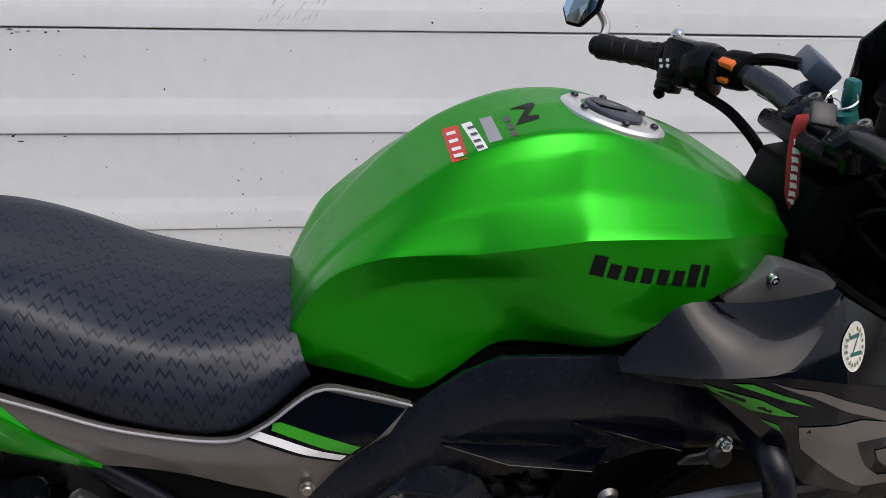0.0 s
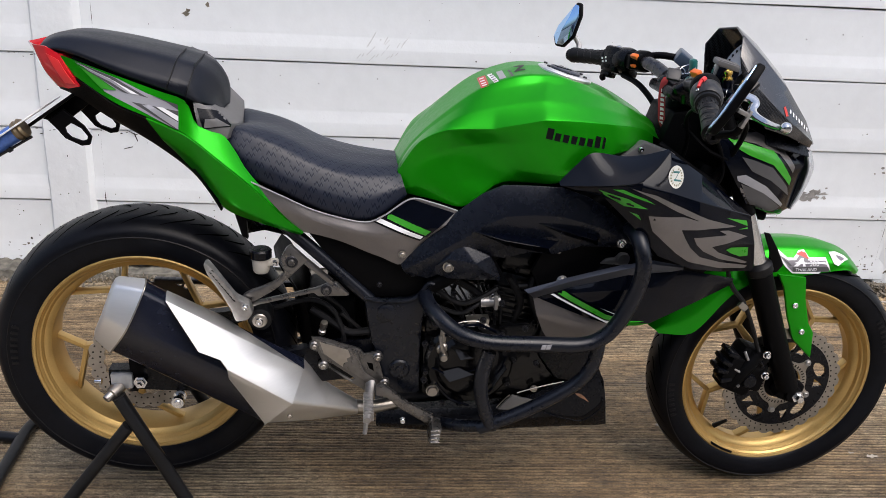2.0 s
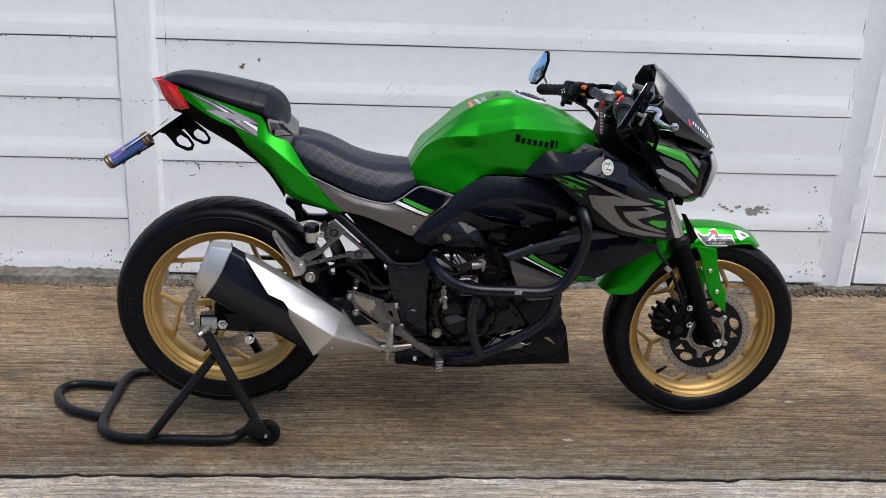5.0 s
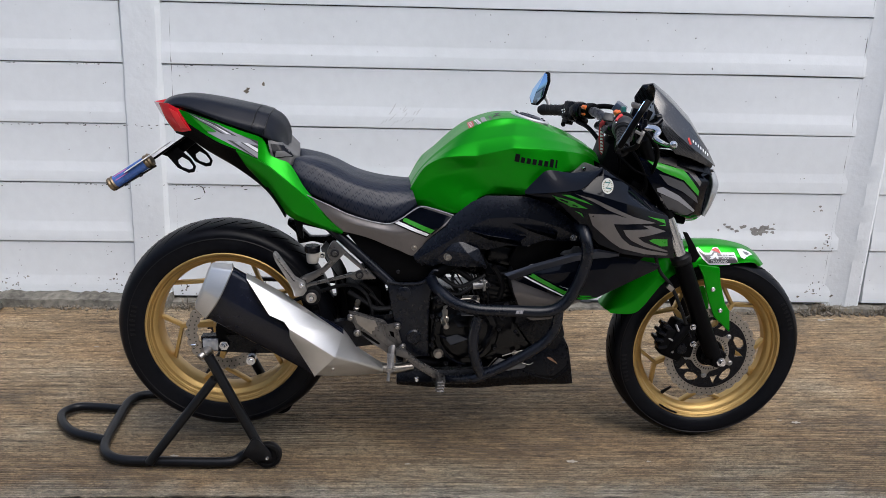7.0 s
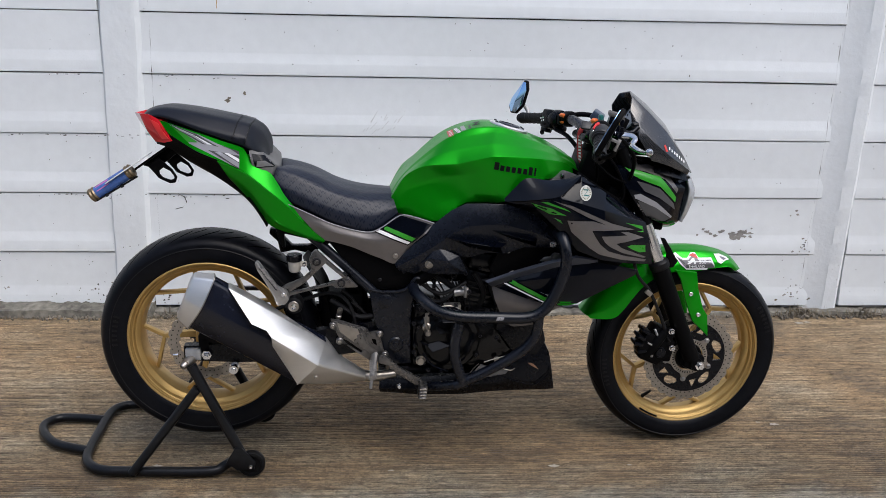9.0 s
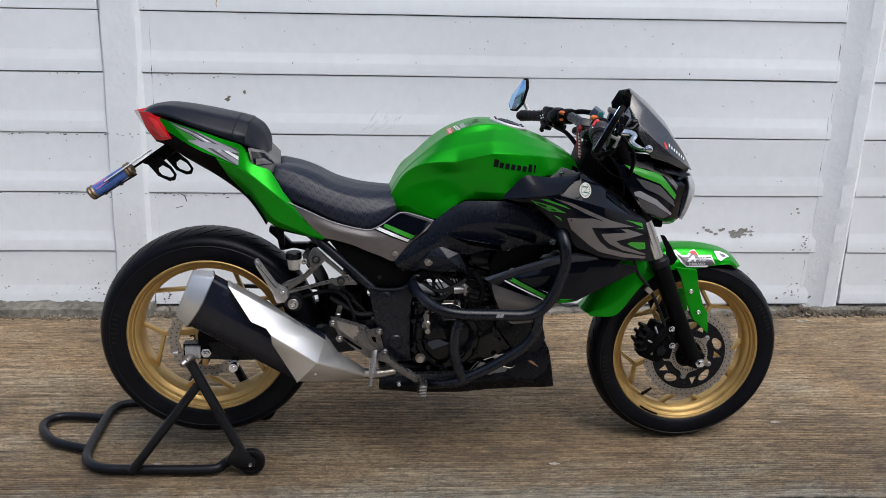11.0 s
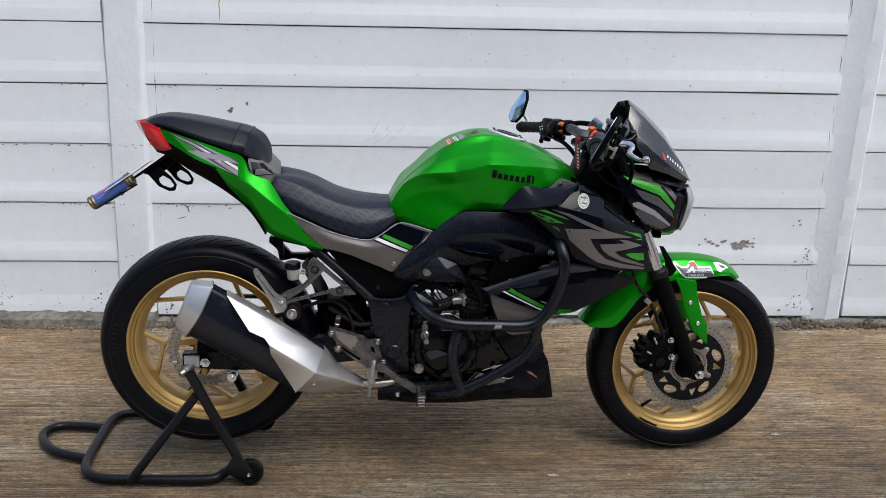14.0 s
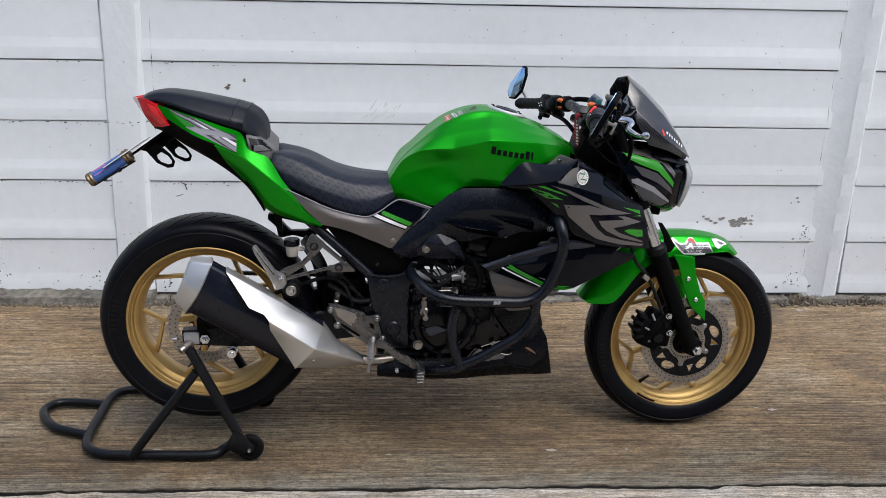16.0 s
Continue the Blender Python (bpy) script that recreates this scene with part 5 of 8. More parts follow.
for x, z in ((-0.273, 0.440), (-0.255, 0.394), (-0.145, 0.412), (-0.130, 0.350)):
    P("boss", turned([(0, 0.003), (0.0075, 0.003), (0.0100, 0.0), (0.0105, -0.010), (0, -0.010)], V(x, 0.1385, z), 22), CASTGREY, parent=hp)
    bolt(x, 0.143, z, hp, 0.005, 0.003, DULLST)
fp = P("rider_peg", tube([V(-0.158, 0.130, 0.352), V(-0.162, 0.165, 0.338), V(-0.168, 0.236, 0.324)], 0.013, 12, flat=0.8, r_end=0.009), ALU, "ribbed aluminium rider footpeg")
for i in range(8):
    P("rib", box(V(-0.164, 0.168 + 0.008 * i, 0.3375 - 0.0016 * i), (0.0195, 0.0035, 0.0205), 0.0015), ALU, parent=fp)
P("feeler", tube([V(-0.169, 0.232, 0.318), V(-0.172, 0.238, 0.296)], 0.0045, 8), ALU, parent=fp)
pd = P("brake_pedal", plate([(-0.136, 0.362), (-0.113, 0.344), (-0.085, 0.318), (-0.027, 0.284), (-0.024, 0.266), (-0.045, 0.266), (-0.100, 0.303), (-0.124, 0.328), (-0.150, 0.336), (-0.148, 0.356)], 0.150, 0.162, 0.003), CASTGREY, "cast aluminium brake pedal")
pad = P("pedal_pad", box(V(-0.026, 0.176, 0.258), (0.022, 0.045, 0.040), 0.004, (0, 10, 0)), CASTGREY, parent=pd)
for i in range(4):
    P("rib", box(V(-0.026, 0.199, 0.244 + 0.009 * i), (0.020, 0.004, 0.003), 0.001), CHROME, parent=pad)


# ---- tank ----
TANK_RIDGE = [(-0.114, 0.0, 0.790), (-0.084, 0, 0.838), (-0.022, 0, 0.902), (0.042, 0, 0.951), (0.105, 0, 0.980), (0.156, 0, 0.989), (0.210, 0, 0.981), (0.303, 0, 0.946), (0.385, 0, 0.898), (0.425, 0, 0.860), (0.456, 0, 0.820)]
TANK_TOP = [(-0.114, 0.036, 0.788), (-0.082, 0.044, 0.841), (-0.019, 0.052, 0.905), (0.044, 0.058, 0.953), (0.107, 0.061, 0.978), (0.160, 0.061, 0.984), (0.214, 0.058, 0.977), (0.303, 0.048, 0.943), (0.394, 0.034, 0.897), (0.422, 0.028, 0.859), (0.452, 0.02, 0.820)]
TANK_FOLD = [(-0.112, 0.050, 0.786), (-0.080, 0.055, 0.840), (-0.020, 0.066, 0.899), (0.040, 0.073, 0.942), (0.105, 0.076, 0.963), (0.160, 0.077, 0.9705), (0.171, 0.0775, 0.9715), (0.182, 0.0775, 0.9708), (0.240, 0.076, 0.960), (0.313, 0.070, 0.938), (0.362, 0.060, 0.914), (0.400, 0.050, 0.882), (0.440, 0.030, 0.830)]
TANK_SHOULDER = [(-0.112, 0.065, 0.788), (-0.082, 0.075, 0.841), (-0.040, 0.089, 0.878), (0.010, 0.099, 0.911), (0.070, 0.107, 0.930), (0.120, 0.114, 0.942), (0.152, 0.118, 0.948), (0.163, 0.1188, 0.9488), (0.174, 0.1184, 0.9482), (0.225, 0.1182, 0.9418), (0.300, 0.1115, 0.928), (0.350, 0.092, 0.909), (0.385, 0.078, 0.890), (0.415, 0.058, 0.858)]
TANK_CREASE = [(-0.110, 0.076, 0.790), (-0.080, 0.090, 0.842), (-0.060, 0.098, 0.862), (-0.025, 0.110, 0.882), (0.006, 0.116, 0.888), (0.057, 0.125, 0.892), (0.066, 0.1265, 0.8935), (0.100, 0.140, 0.906), (0.146, 0.1545, 0.9205), (0.155, 0.156, 0.9225), (0.165, 0.1565, 0.9225), (0.219, 0.1565, 0.921), (0.284, 0.150, 0.915), (0.346, 0.121, 0.900), (0.388, 0.092, 0.874)]
TANK_WAIST = [(-0.103, 0.081, 0.770), (-0.064, 0.088, 0.812), (-0.012, 0.094, 0.836), (0.040, 0.101, 0.848), (0.090, 0.118, 0.858), (0.140, 0.145, 0.868), (0.190, 0.161, 0.875), (0.250, 0.161, 0.874), (0.305, 0.148, 0.871), (0.350, 0.123, 0.866), (0.390, 0.093, 0.853)]
TANK_FLANK = [(-0.099, 0.083, 0.756), (-0.052, 0.092, 0.768), (0.000, 0.102, 0.768), (0.042, 0.104, 0.786), (0.090, 0.113, 0.804), (0.140, 0.134, 0.808), (0.198, 0.157, 0.812), (0.235, 0.163, 0.828), (0.272, 0.162, 0.847), (0.320, 0.141, 0.855), (0.370, 0.106, 0.854)]
TANK_HEM = [(-0.094, 0.078, 0.746), (-0.040, 0.094, 0.738), (0.013, 0.107, 0.728), (0.046, 0.112, 0.750), (0.090, 0.112, 0.780), (0.140, 0.124, 0.784), (0.190, 0.142, 0.788), (0.230, 0.154, 0.814), (0.266, 0.152, 0.838), (0.312, 0.130, 0.845), (0.360, 0.098, 0.846)]
TANK_UNDER = [(-0.090, 0.060, 0.740), (-0.038, 0.070, 0.730), (0.013, 0.085, 0.722), (0.046, 0.095, 0.742), (0.090, 0.10, 0.770), (0.140, 0.11, 0.775), (0.190, 0.12, 0.780), (0.230, 0.12, 0.80), (0.266, 0.12, 0.82), (0.312, 0.10, 0.83), (0.360, 0.08, 0.84)]
skin = surf([TANK_RIDGE, TANK_TOP, TANK_FOLD, TANK_SHOULDER, TANK_CREASE, TANK_WAIST, TANK_FLANK, TANK_HEM, TANK_UNDER],
    110, 8, 1, True)


def ease(f):
    f = min(1, max(0, f))
    return f * f * (3 - 2 * f)


# pressed knee recess: sharp along the crease above and the slanting fold ahead of it, running out to the rear and below
for v in skin.verts:
    x, z = v.co.x, v.co.z
    above = 0.890 + 0.12 * (x - 0.03) if x < 0.06 else 0.8936
    ahead = ((0.058 - x) * 0.094 + (0.892 - z) * 0.143) / 0.171
    dip = 0.0056 * min(1, max(0, above - z) / 0.060) ** 0.9 * min(1, max(0, ahead) / 0.045) ** 0.8 * ease((x + 0.115) / 0.12) * ease((z - 0.735) / 0.085)
    v.co.y -= math.copysign(dip, v.co.y) if abs(v.co.y) > 0.05 else 0
for v in skin.verts:
    v.co.z += 0.05 * v.co.y * ease((v.co.z - 0.86) / 0.06)
tank = P("fuel_tank", skin, GREEN, "candy green painted steel fuel tank", smooth=30)
TANKTREE = tree_of([tank])
cn = Vector((0.27, 0, 1)).normalized()
cap = P("filler_cap", turned([(0, 0.005), (0.030, 0.005), (0.032, 0.002), (0.035, 0.002), (0.036, 0.0055), (0.052, 0.005), (0.056, 0.002), (0.056, -0.012), (0, -0.012)], (0.222, 0.0, 0.973), 48, cn), BRUSHED, "round brushed filler cap with a dark centre", tank)
P("cap_plate", turned([(0, 0.003), (0.028, 0.003), (0.031, 0.001), (0.031, -0.003), (0, -0.003)], Vector((0.222, 0, 0.976)) + cn * 0.0045, 40, cn), STEELBLUE, "dark brushed cap centre", cap)
P("cap_flap", box(Vector((0.214, 0, 0.976)) + cn * 0.009, (0.034, 0.022, 0.004), 0.0015, (0, 15, 12)), GLOSS, parent=cap)
for i in range(6):
    a = radians(25 + 60 * i)
    u = Vector((1, 0, -0.27)).normalized()
    c = Vector((0.222, 0, 0.976)) + cn * 0.0055 + 0.044 * (u * math.cos(a) + Vector((0, 1, 0)) * math.sin(a))
    P("screw", turned([(0, 0.0015), (0.003, 0.0015), (0.0042, 0.0), (0.0042, -0.002), (0, -0.002)], c, 12, cn), DARKMET, parent=cap)
# eight slanted blocks stand for the maker's name
for i in range(8):
    x = 0.158 + 0.0154 * i
    z = 0.8800 - 0.0022 * i
    h = 0.021 if i in (0, 6, 7) else 0.0145
    wd = 0.005 if i == 7 else (0.0125 if i == 0 else 0.0105)
    sticker("name_block", [(x, z), (x + wd, z - 0.0022), (x + wd + 0.0026, z + h - 0.0022), (x + 0.0026, z + h)], TANKTREE, BLACKV, tank, 0.0008)
# stickers on the top of the tank
down = (0, 0.62, -0.78)


def on_top(name, pts, m, label=""):
    sticker(name, pts, TANKTREE, m, tank, 0.0008, down, label)


on_top("red_label", [(0.049, 0.610), (0.064, 0.608), (0.061, 0.547), (0.047, 0.546)], REDV, "small red and white shop sticker")
for x, v in ((0.0515, 0.600), (0.0510, 0.585), (0.0505, 0.570), (0.0500, 0.558)):
    sticker("white_dash", [(x, v), (x + 0.008, v - 0.001), (x + 0.008, v - 0.007), (x, v - 0.006)], TANKTREE, WHITE, tank, 0.0014, down)
on_top("white_label", [(0.067, 0.607), (0.076, 0.607), (0.080, 0.554), (0.071, 0.552)], WHITE)
for v in (0.598, 0.585, 0.572, 0.561):
    sticker("dark_dash", [(0.0705, v), (0.0765, v), (0.0770, v - 0.005), (0.0710, v - 0.005)], TANKTREE, DARKV, tank, 0.0014, down)
on_top("silver_label", [(0.084, 0.607), (0.095, 0.607), (0.095, 0.562), (0.083, 0.561)], SILVERV)
for v in (0.600, 0.5858, 0.573):
    on_top("digit_bar", [(0.1040, v), (0.1095, v + 0.001), (0.1100, v - 0.009), (0.1042, v - 0.010)], DARKV)
on_top("slanted_bar", [(0.113, 0.612), (0.138, 0.620), (0.139, 0.613), (0.126, 0.594), (0.137, 0.595), (0.136, 0.588), (0.112, 0.582), (0.128, 0.608)], BLACKV)
fb = P("front_trim", plate([(0.300, 0.838), (0.318, 0.850), (0.352, 0.874), (0.366, 0.870), (0.42, 0.850), (0.40, 0.80), (0.33, 0.81)], 0.120, 0.146, 0.004), GREYPL, "grey plastic trim below the tank")
bolt(0.347, 0.148, 0.860, fb, 0.005, 0.004)

# ---- seats and tail ----
SEAT_RIDGE = [(-0.414, 0.0, 0.836), (-0.407, 0.0, 0.862), (-0.360, 0.0, 0.862), (-0.310, 0.0, 0.846), (-0.258, 0.0, 0.823), (-0.186, 0.0, 0.805), (-0.110, 0.0, 0.799)]
SEAT_TOP = [(-0.424, 0.055, 0.846), (-0.417, 0.055, 0.872), (-0.362, 0.066, 0.866), (-0.312, 0.070, 0.848), (-0.258, 0.072, 0.820), (-0.190, 0.070, 0.802), (-0.108, 0.055, 0.795)]
SEAT_EDGE = [(-0.435, 0.084, 0.848), (-0.425, 0.086, 0.873), (-0.385, 0.096, 0.864), (-0.340, 0.105, 0.844), (-0.262, 0.110, 0.808), (-0.189, 0.108, 0.788), (-0.104, 0.080, 0.784)]
SEAT_SIDE = [(-0.436, 0.098, 0.838), (-0.430, 0.103, 0.846), (-0.398, 0.118, 0.826), (-0.345, 0.127, 0.802), (-0.265, 0.132, 0.766), (-0.187, 0.130, 0.748), (-0.098, 0.102, 0.768)]
SEAT_HEM = [(-0.427, 0.104, 0.826), (-0.403, 0.114, 0.797), (-0.385, 0.120, 0.785), (-0.329, 0.128, 0.764), (-0.260, 0.131, 0.730), (-0.184, 0.130, 0.708), (-0.141, 0.122, 0.718), (-0.092, 0.102, 0.750)]
SEAT_UNDER = [(-0.420, 0.090, 0.818), (-0.385, 0.100, 0.788), (-0.325, 0.106, 0.748), (-0.262, 0.108, 0.716), (-0.184, 0.108, 0.694), (-0.141, 0.10, 0.704), (-0.095, 0.085, 0.738)]
SEAT_BASE = [(-0.420, 0.0, 0.810), (-0.385, 0.0, 0.780), (-0.325, 0.0, 0.740), (-0.262, 0.0, 0.710), (-0.184, 0.0, 0.690), (-0.141, 0.0, 0.70), (-0.095, 0.0, 0.732)]
P("rider_seat", surf([SEAT_RIDGE, SEAT_TOP, SEAT_EDGE, SEAT_SIDE, SEAT_HEM, SEAT_UNDER, SEAT_BASE], 54, 7, 7, True), SEATVINYL, "black vinyl rider seat embossed with small zigzags", smooth=60)
PILLION_RIDGE = [(-0.772, 0.0, 0.998), (-0.752, 0, 1.018), (-0.705, 0, 1.029), (-0.630, 0, 1.022), (-0.550, 0, 1.007), (-0.490, 0, 0.995), (-0.455, 0, 0.980), (-0.437, 0, 0.955), (-0.431, 0, 0.930), (-0.433, 0, 0.900)]
PILLION_TOP = [(-0.762, 0.045, 1.000), (-0.742, 0.050, 1.018), (-0.700, 0.058, 1.027), (-0.628, 0.070, 1.018), (-0.550, 0.076, 1.002), (-0.490, 0.074, 0.988), (-0.462, 0.055, 0.972), (-0.445, 0.040, 0.948), (-0.438, 0.030, 0.925), (-0.438, 0.022, 0.900)]
PILLION_EDGE = [(-0.742, 0.066, 1.000), (-0.725, 0.076, 1.008), (-0.690, 0.088, 1.008), (-0.622, 0.105, 0.988), (-0.550, 0.114, 0.968), (-0.500, 0.114, 0.958), (-0.472, 0.097, 0.944), (-0.454, 0.072, 0.928), (-0.445, 0.046, 0.912), (-0.440, 0.028, 0.896)]
PILLION_HEM = [(-0.736, 0.066, 1.002), (-0.715, 0.079, 1.004), (-0.675, 0.093, 0.996), (-0.610, 0.109, 0.972), (-0.550, 0.116, 0.952), (-0.505, 0.118, 0.936), (-0.474, 0.111, 0.922), (-0.457, 0.092, 0.914), (-0.447, 0.060, 0.903), (-0.441, 0.032, 0.892)]
PILLION_UNDER = [(-0.736, 0.050, 0.996), (-0.715, 0.06, 0.996), (-0.675, 0.07, 0.988), (-0.610, 0.08, 0.964), (-0.550, 0.09, 0.945), (-0.505, 0.09, 0.924), (-0.474, 0.085, 0.911), (-0.457, 0.07, 0.905), (-0.447, 0.045, 0.897), (-0.441, 0.020, 0.889)]
pil = P("passenger_seat", surf([PILLION_RIDGE, PILLION_TOP, PILLION_EDGE, PILLION_HEM, PILLION_UNDER], 44, 5, 3, True, 0.002), LEATHER, "smooth black vinyl passenger seat", smooth=60)
P("grab_strap", surf([[(-0.508, 0.0, 0.9995), (-0.479, 0.0, 0.9915)], [(-0.511, 0.076, 0.9935), (-0.482, 0.074, 0.9855)], [(-0.518, 0.1140, 0.963), (-0.489, 0.1140, 0.955)], [(-0.524, 0.1165, 0.947), (-0.496, 0.1175, 0.934)], [(-0.524, 0.105, 0.936), (-0.496, 0.105, 0.924)]], 6, 6, 3, True, 0.0025), LEATHER, "stitched black strap across the seat", pil, 60)
for x0, x1 in ((-0.527, -0.5455), (-0.494, -0.5125)):
    P("seam", tube([V(x0 + 0.018, 0.0, 1.0005 - 0.27 * (x0 + 0.526)), V(x0 + 0.015, 0.076, 0.9935 - 0.27 * (x0 + 0.526)), V(x0 + 0.006, 0.1145, 0.962 - 0.27 * (x0 + 0.526)), V(x0, 0.1175, 0.947 - 0.4 * (x0 + 0.526))], 0.0012, 6, 24), SOFTRUB, parent=pil)

up = P("tail_panel", surf([
    [(-0.712, 0.082, 0.996), (-0.617, 0.110, 0.970), (-0.543, 0.121, 0.946), (-0.494, 0.127, 0.929), (-0.478, 0.127, 0.890), (-0.455, 0.128, 0.876), (-0.430, 0.122, 0.866), (-0.408, 0.122, 0.832), (-0.384, 0.129, 0.794), (-0.296, 0.131, 0.690)],
    [(-0.688, 0.090, 0.962), (-0.614, 0.125, 0.923), (-0.551, 0.135, 0.898), (-0.493, 0.141, 0.872), (-0.434, 0.146, 0.824), (-0.380, 0.143, 0.775), (-0.335, 0.136, 0.726), (-0.290, 0.130, 0.683)]], 44, 8, 2, True, 0.004), GREEN, "green painted tail fairing")
low = P("tail_flank", surf([
    [(-0.560, 0.133, 0.900), (-0.493, 0.140, 0.871), (-0.434, 0.145, 0.823), (-0.380, 0.142, 0.774), (-0.335, 0.135, 0.725), (-0.290, 0.130, 0.683)],
    [(-0.540, 0.118, 0.862), (-0.490, 0.120, 0.825), (-0.452, 0.124, 0.775), (-0.415, 0.126, 0.735), (-0.360, 0.128, 0.708), (-0.292, 0.128, 0.681)],
    [(-0.528, 0.098, 0.838), (-0.478, 0.102, 0.785), (-0.450, 0.106, 0.748), (-0.430, 0.108, 0.720), (-0.366, 0.118, 0.698), (-0.296, 0.124, 0.678)]], 36, 6, 2, True, 0.004), GREEN, "green lower tail fairing")
P("undertail", surf([
    [(-0.730, 0.050, 0.940), (-0.686, 0.088, 0.958), (-0.614, 0.122, 0.920), (-0.555, 0.130, 0.895), (-0.508, 0.112, 0.838), (-0.445, 0.105, 0.730)],
    [(-0.728, 0.045, 0.932), (-0.690, 0.072, 0.922), (-0.639, 0.085, 0.890), (-0.560, 0.090, 0.842), (-0.490, 0.094, 0.785), (-0.444, 0.1, 0.715)],
    [(-0.728, 0.0, 0.930), (-0.690, 0, 0.918), (-0.639, 0, 0.888), (-0.560, 0, 0.840), (-0.490, 0, 0.783), (-0.444, 0, 0.715)]], 30, 5, 1, True, 0.003), MATTE, "matt black undertail")
infill = P("tail_infill", shell([[(-0.484, 0.106, 0.926), (-0.462, 0.108, 0.919), (-0.450, 0.100, 0.917), (-0.452, 0.05, 0.910), (-0.450, 0.0, 0.904)], [(-0.478, 0.121, 0.896), (-0.445, 0.118, 0.892), (-0.418, 0.098, 0.884), (-0.414, 0.05, 0.872), (-0.412, 0.0, 0.866)], [(-0.471, 0.123, 0.863), (-0.452, 0.123, 0.870), (-0.426, 0.114, 0.857), (-0.412, 0.05, 0.850), (-0.406, 0.0, 0.848)]], 0.003, True, 0.004), GREYPL, "grey satin plastic infill between the seats", smooth=25)
it = tree_of([infill])
# no hollow is cut here: a dark film gives its shade
sticker("infill_hollow_shade", [(-0.476, 0.914), (-0.452, 0.911), (-0.434, 0.905), (-0.424, 0.888), (-0.416, 0.878), (-0.440, 0.880), (-0.466, 0.878)], it, SATIN, infill, 0.0016, fine=0.004, label="dark film painting in the shade of the hollow")
sticker("infill_lip", [(-0.462, 0.896), (-0.442, 0.896), (-0.420, 0.880), (-0.440, 0.882), (-0.464, 0.880)], it, GREYPL, infill, 0.0024, fine=0.004)
sticker("infill_edge", [(-0.483, 0.921), (-0.4805, 0.921), (-0.471, 0.868), (-0.4735, 0.866)], it, SILVERV, infill, 0.0016, fine=0.004)
lamp = P("tail_lamp", surf([
    [(-0.792, 0.0, 1.006), (-0.772, 0.0, 0.968), (-0.745, 0.0, 0.936)],
    [(-0.764, 0.058, 1.010), (-0.748, 0.064, 0.966), (-0.730, 0.060, 0.937)],
    [(-0.738, 0.074, 1.010), (-0.722, 0.082, 0.970), (-0.702, 0.086, 0.938)],
    [(-0.712, 0.082, 0.998), (-0.698, 0.090, 0.972), (-0.680, 0.096, 0.944)],
    [(-0.700, 0.06, 1.000), (-0.690, 0.065, 0.975), (-0.675, 0.07, 0.945)]], 12, 5, 1, True, 0.002), REDLENS, "red pointed tail lamp")
P("lamp_core", surf([[(-0.736, 0.0785, 0.998), (-0.720, 0.0865, 0.970), (-0.706, 0.089, 0.948)], [(-0.714, 0.086, 0.988), (-0.702, 0.093, 0.968), (-0.688, 0.098, 0.949)]], 8, 3, 0, True, 0.002), REDPL, "bright red inner lens", lamp)
tl = tree_of([up, low])
for nm, pts, m, lf in (
    ("silver_decal", [(-0.684, 0.988), (-0.607, 0.963), (-0.560, 0.941), (-0.532, 0.931), (-0.505, 0.914), (-0.506, 0.879), (-0.540, 0.896), (-0.587, 0.920), (-0.633, 0.941), (-0.635, 0.945), (-0.611, 0.945)], SILVERV, 0.001),
    ("dark_streak", [(-0.690, 0.990), (-0.614, 0.965), (-0.556, 0.933), (-0.571, 0.937), (-0.613, 0.959)], DARKV, 0.0018),
    ("white_streak", [(-0.684, 0.986), (-0.621, 0.963), (-0.585, 0.940), (-0.572, 0.938), (-0.615, 0.960)], WHITE, 0.0026),
    ("dark_line", [(-0.680, 0.982), (-0.622, 0.958), (-0.589, 0.939), (-0.599, 0.941), (-0.629, 0.957)], DARKV, 0.0018),
    ("green_wedge", [(-0.676, 0.980), (-0.645, 0.965), (-0.611, 0.944), (-0.637, 0.945)], GREENV, 0.0026)):
    sticker(nm, pts, tl, m, up, lf, fine=0.008)
for nm, pts, m, lf in (
    ("dark_corner", [(-0.553, 0.938), (-0.506, 0.923), (-0.505, 0.914), (-0.525, 0.927)], DARKV, 0.0018),
    ("dark_arrow", [(-0.585, 0.926), (-0.505, 0.912), (-0.506, 0.879), (-0.514, 0.884)], DARKV, 0.0018),
    ("silver_arrow", [(-0.568, 0.922), (-0.552, 0.921), (-0.505, 0.893), (-0.506, 0.881)], SILVERV, 0.0026),
    ("white_arrow", [(-0.543, 0.919), (-0.531, 0.918), (-0.505, 0.904), (-0.505, 0.895)], WHITE, 0.0034)):
    sticker(nm, pts, tl, m, up, lf, fine=0.008)

# number plate holder with a rolled tube tied to it
ph = P("plate_bracket", join(plate([(-0.775, 0.868), (-0.762, 0.880), (-0.700, 0.928), (-0.665, 0.918), (-0.700, 0.888), (-0.740, 0.858)], 0.02, 0.028, 0.002), box(V(-0.745, 0.0, 0.893), (0.11, 0.13, 0.006), 0.002, (0, -35, 0))), MATTE, "black tail tidy bracket with ring lugs")
P("seat_base", plate([(-0.44, 0.86), (-0.30, 0.75), (-0.18, 0.69), (-0.10, 0.73), (-0.10, 0.65), (-0.30, 0.67), (-0.42, 0.76)], 0.085, 0.10, 0.003), MATTE)
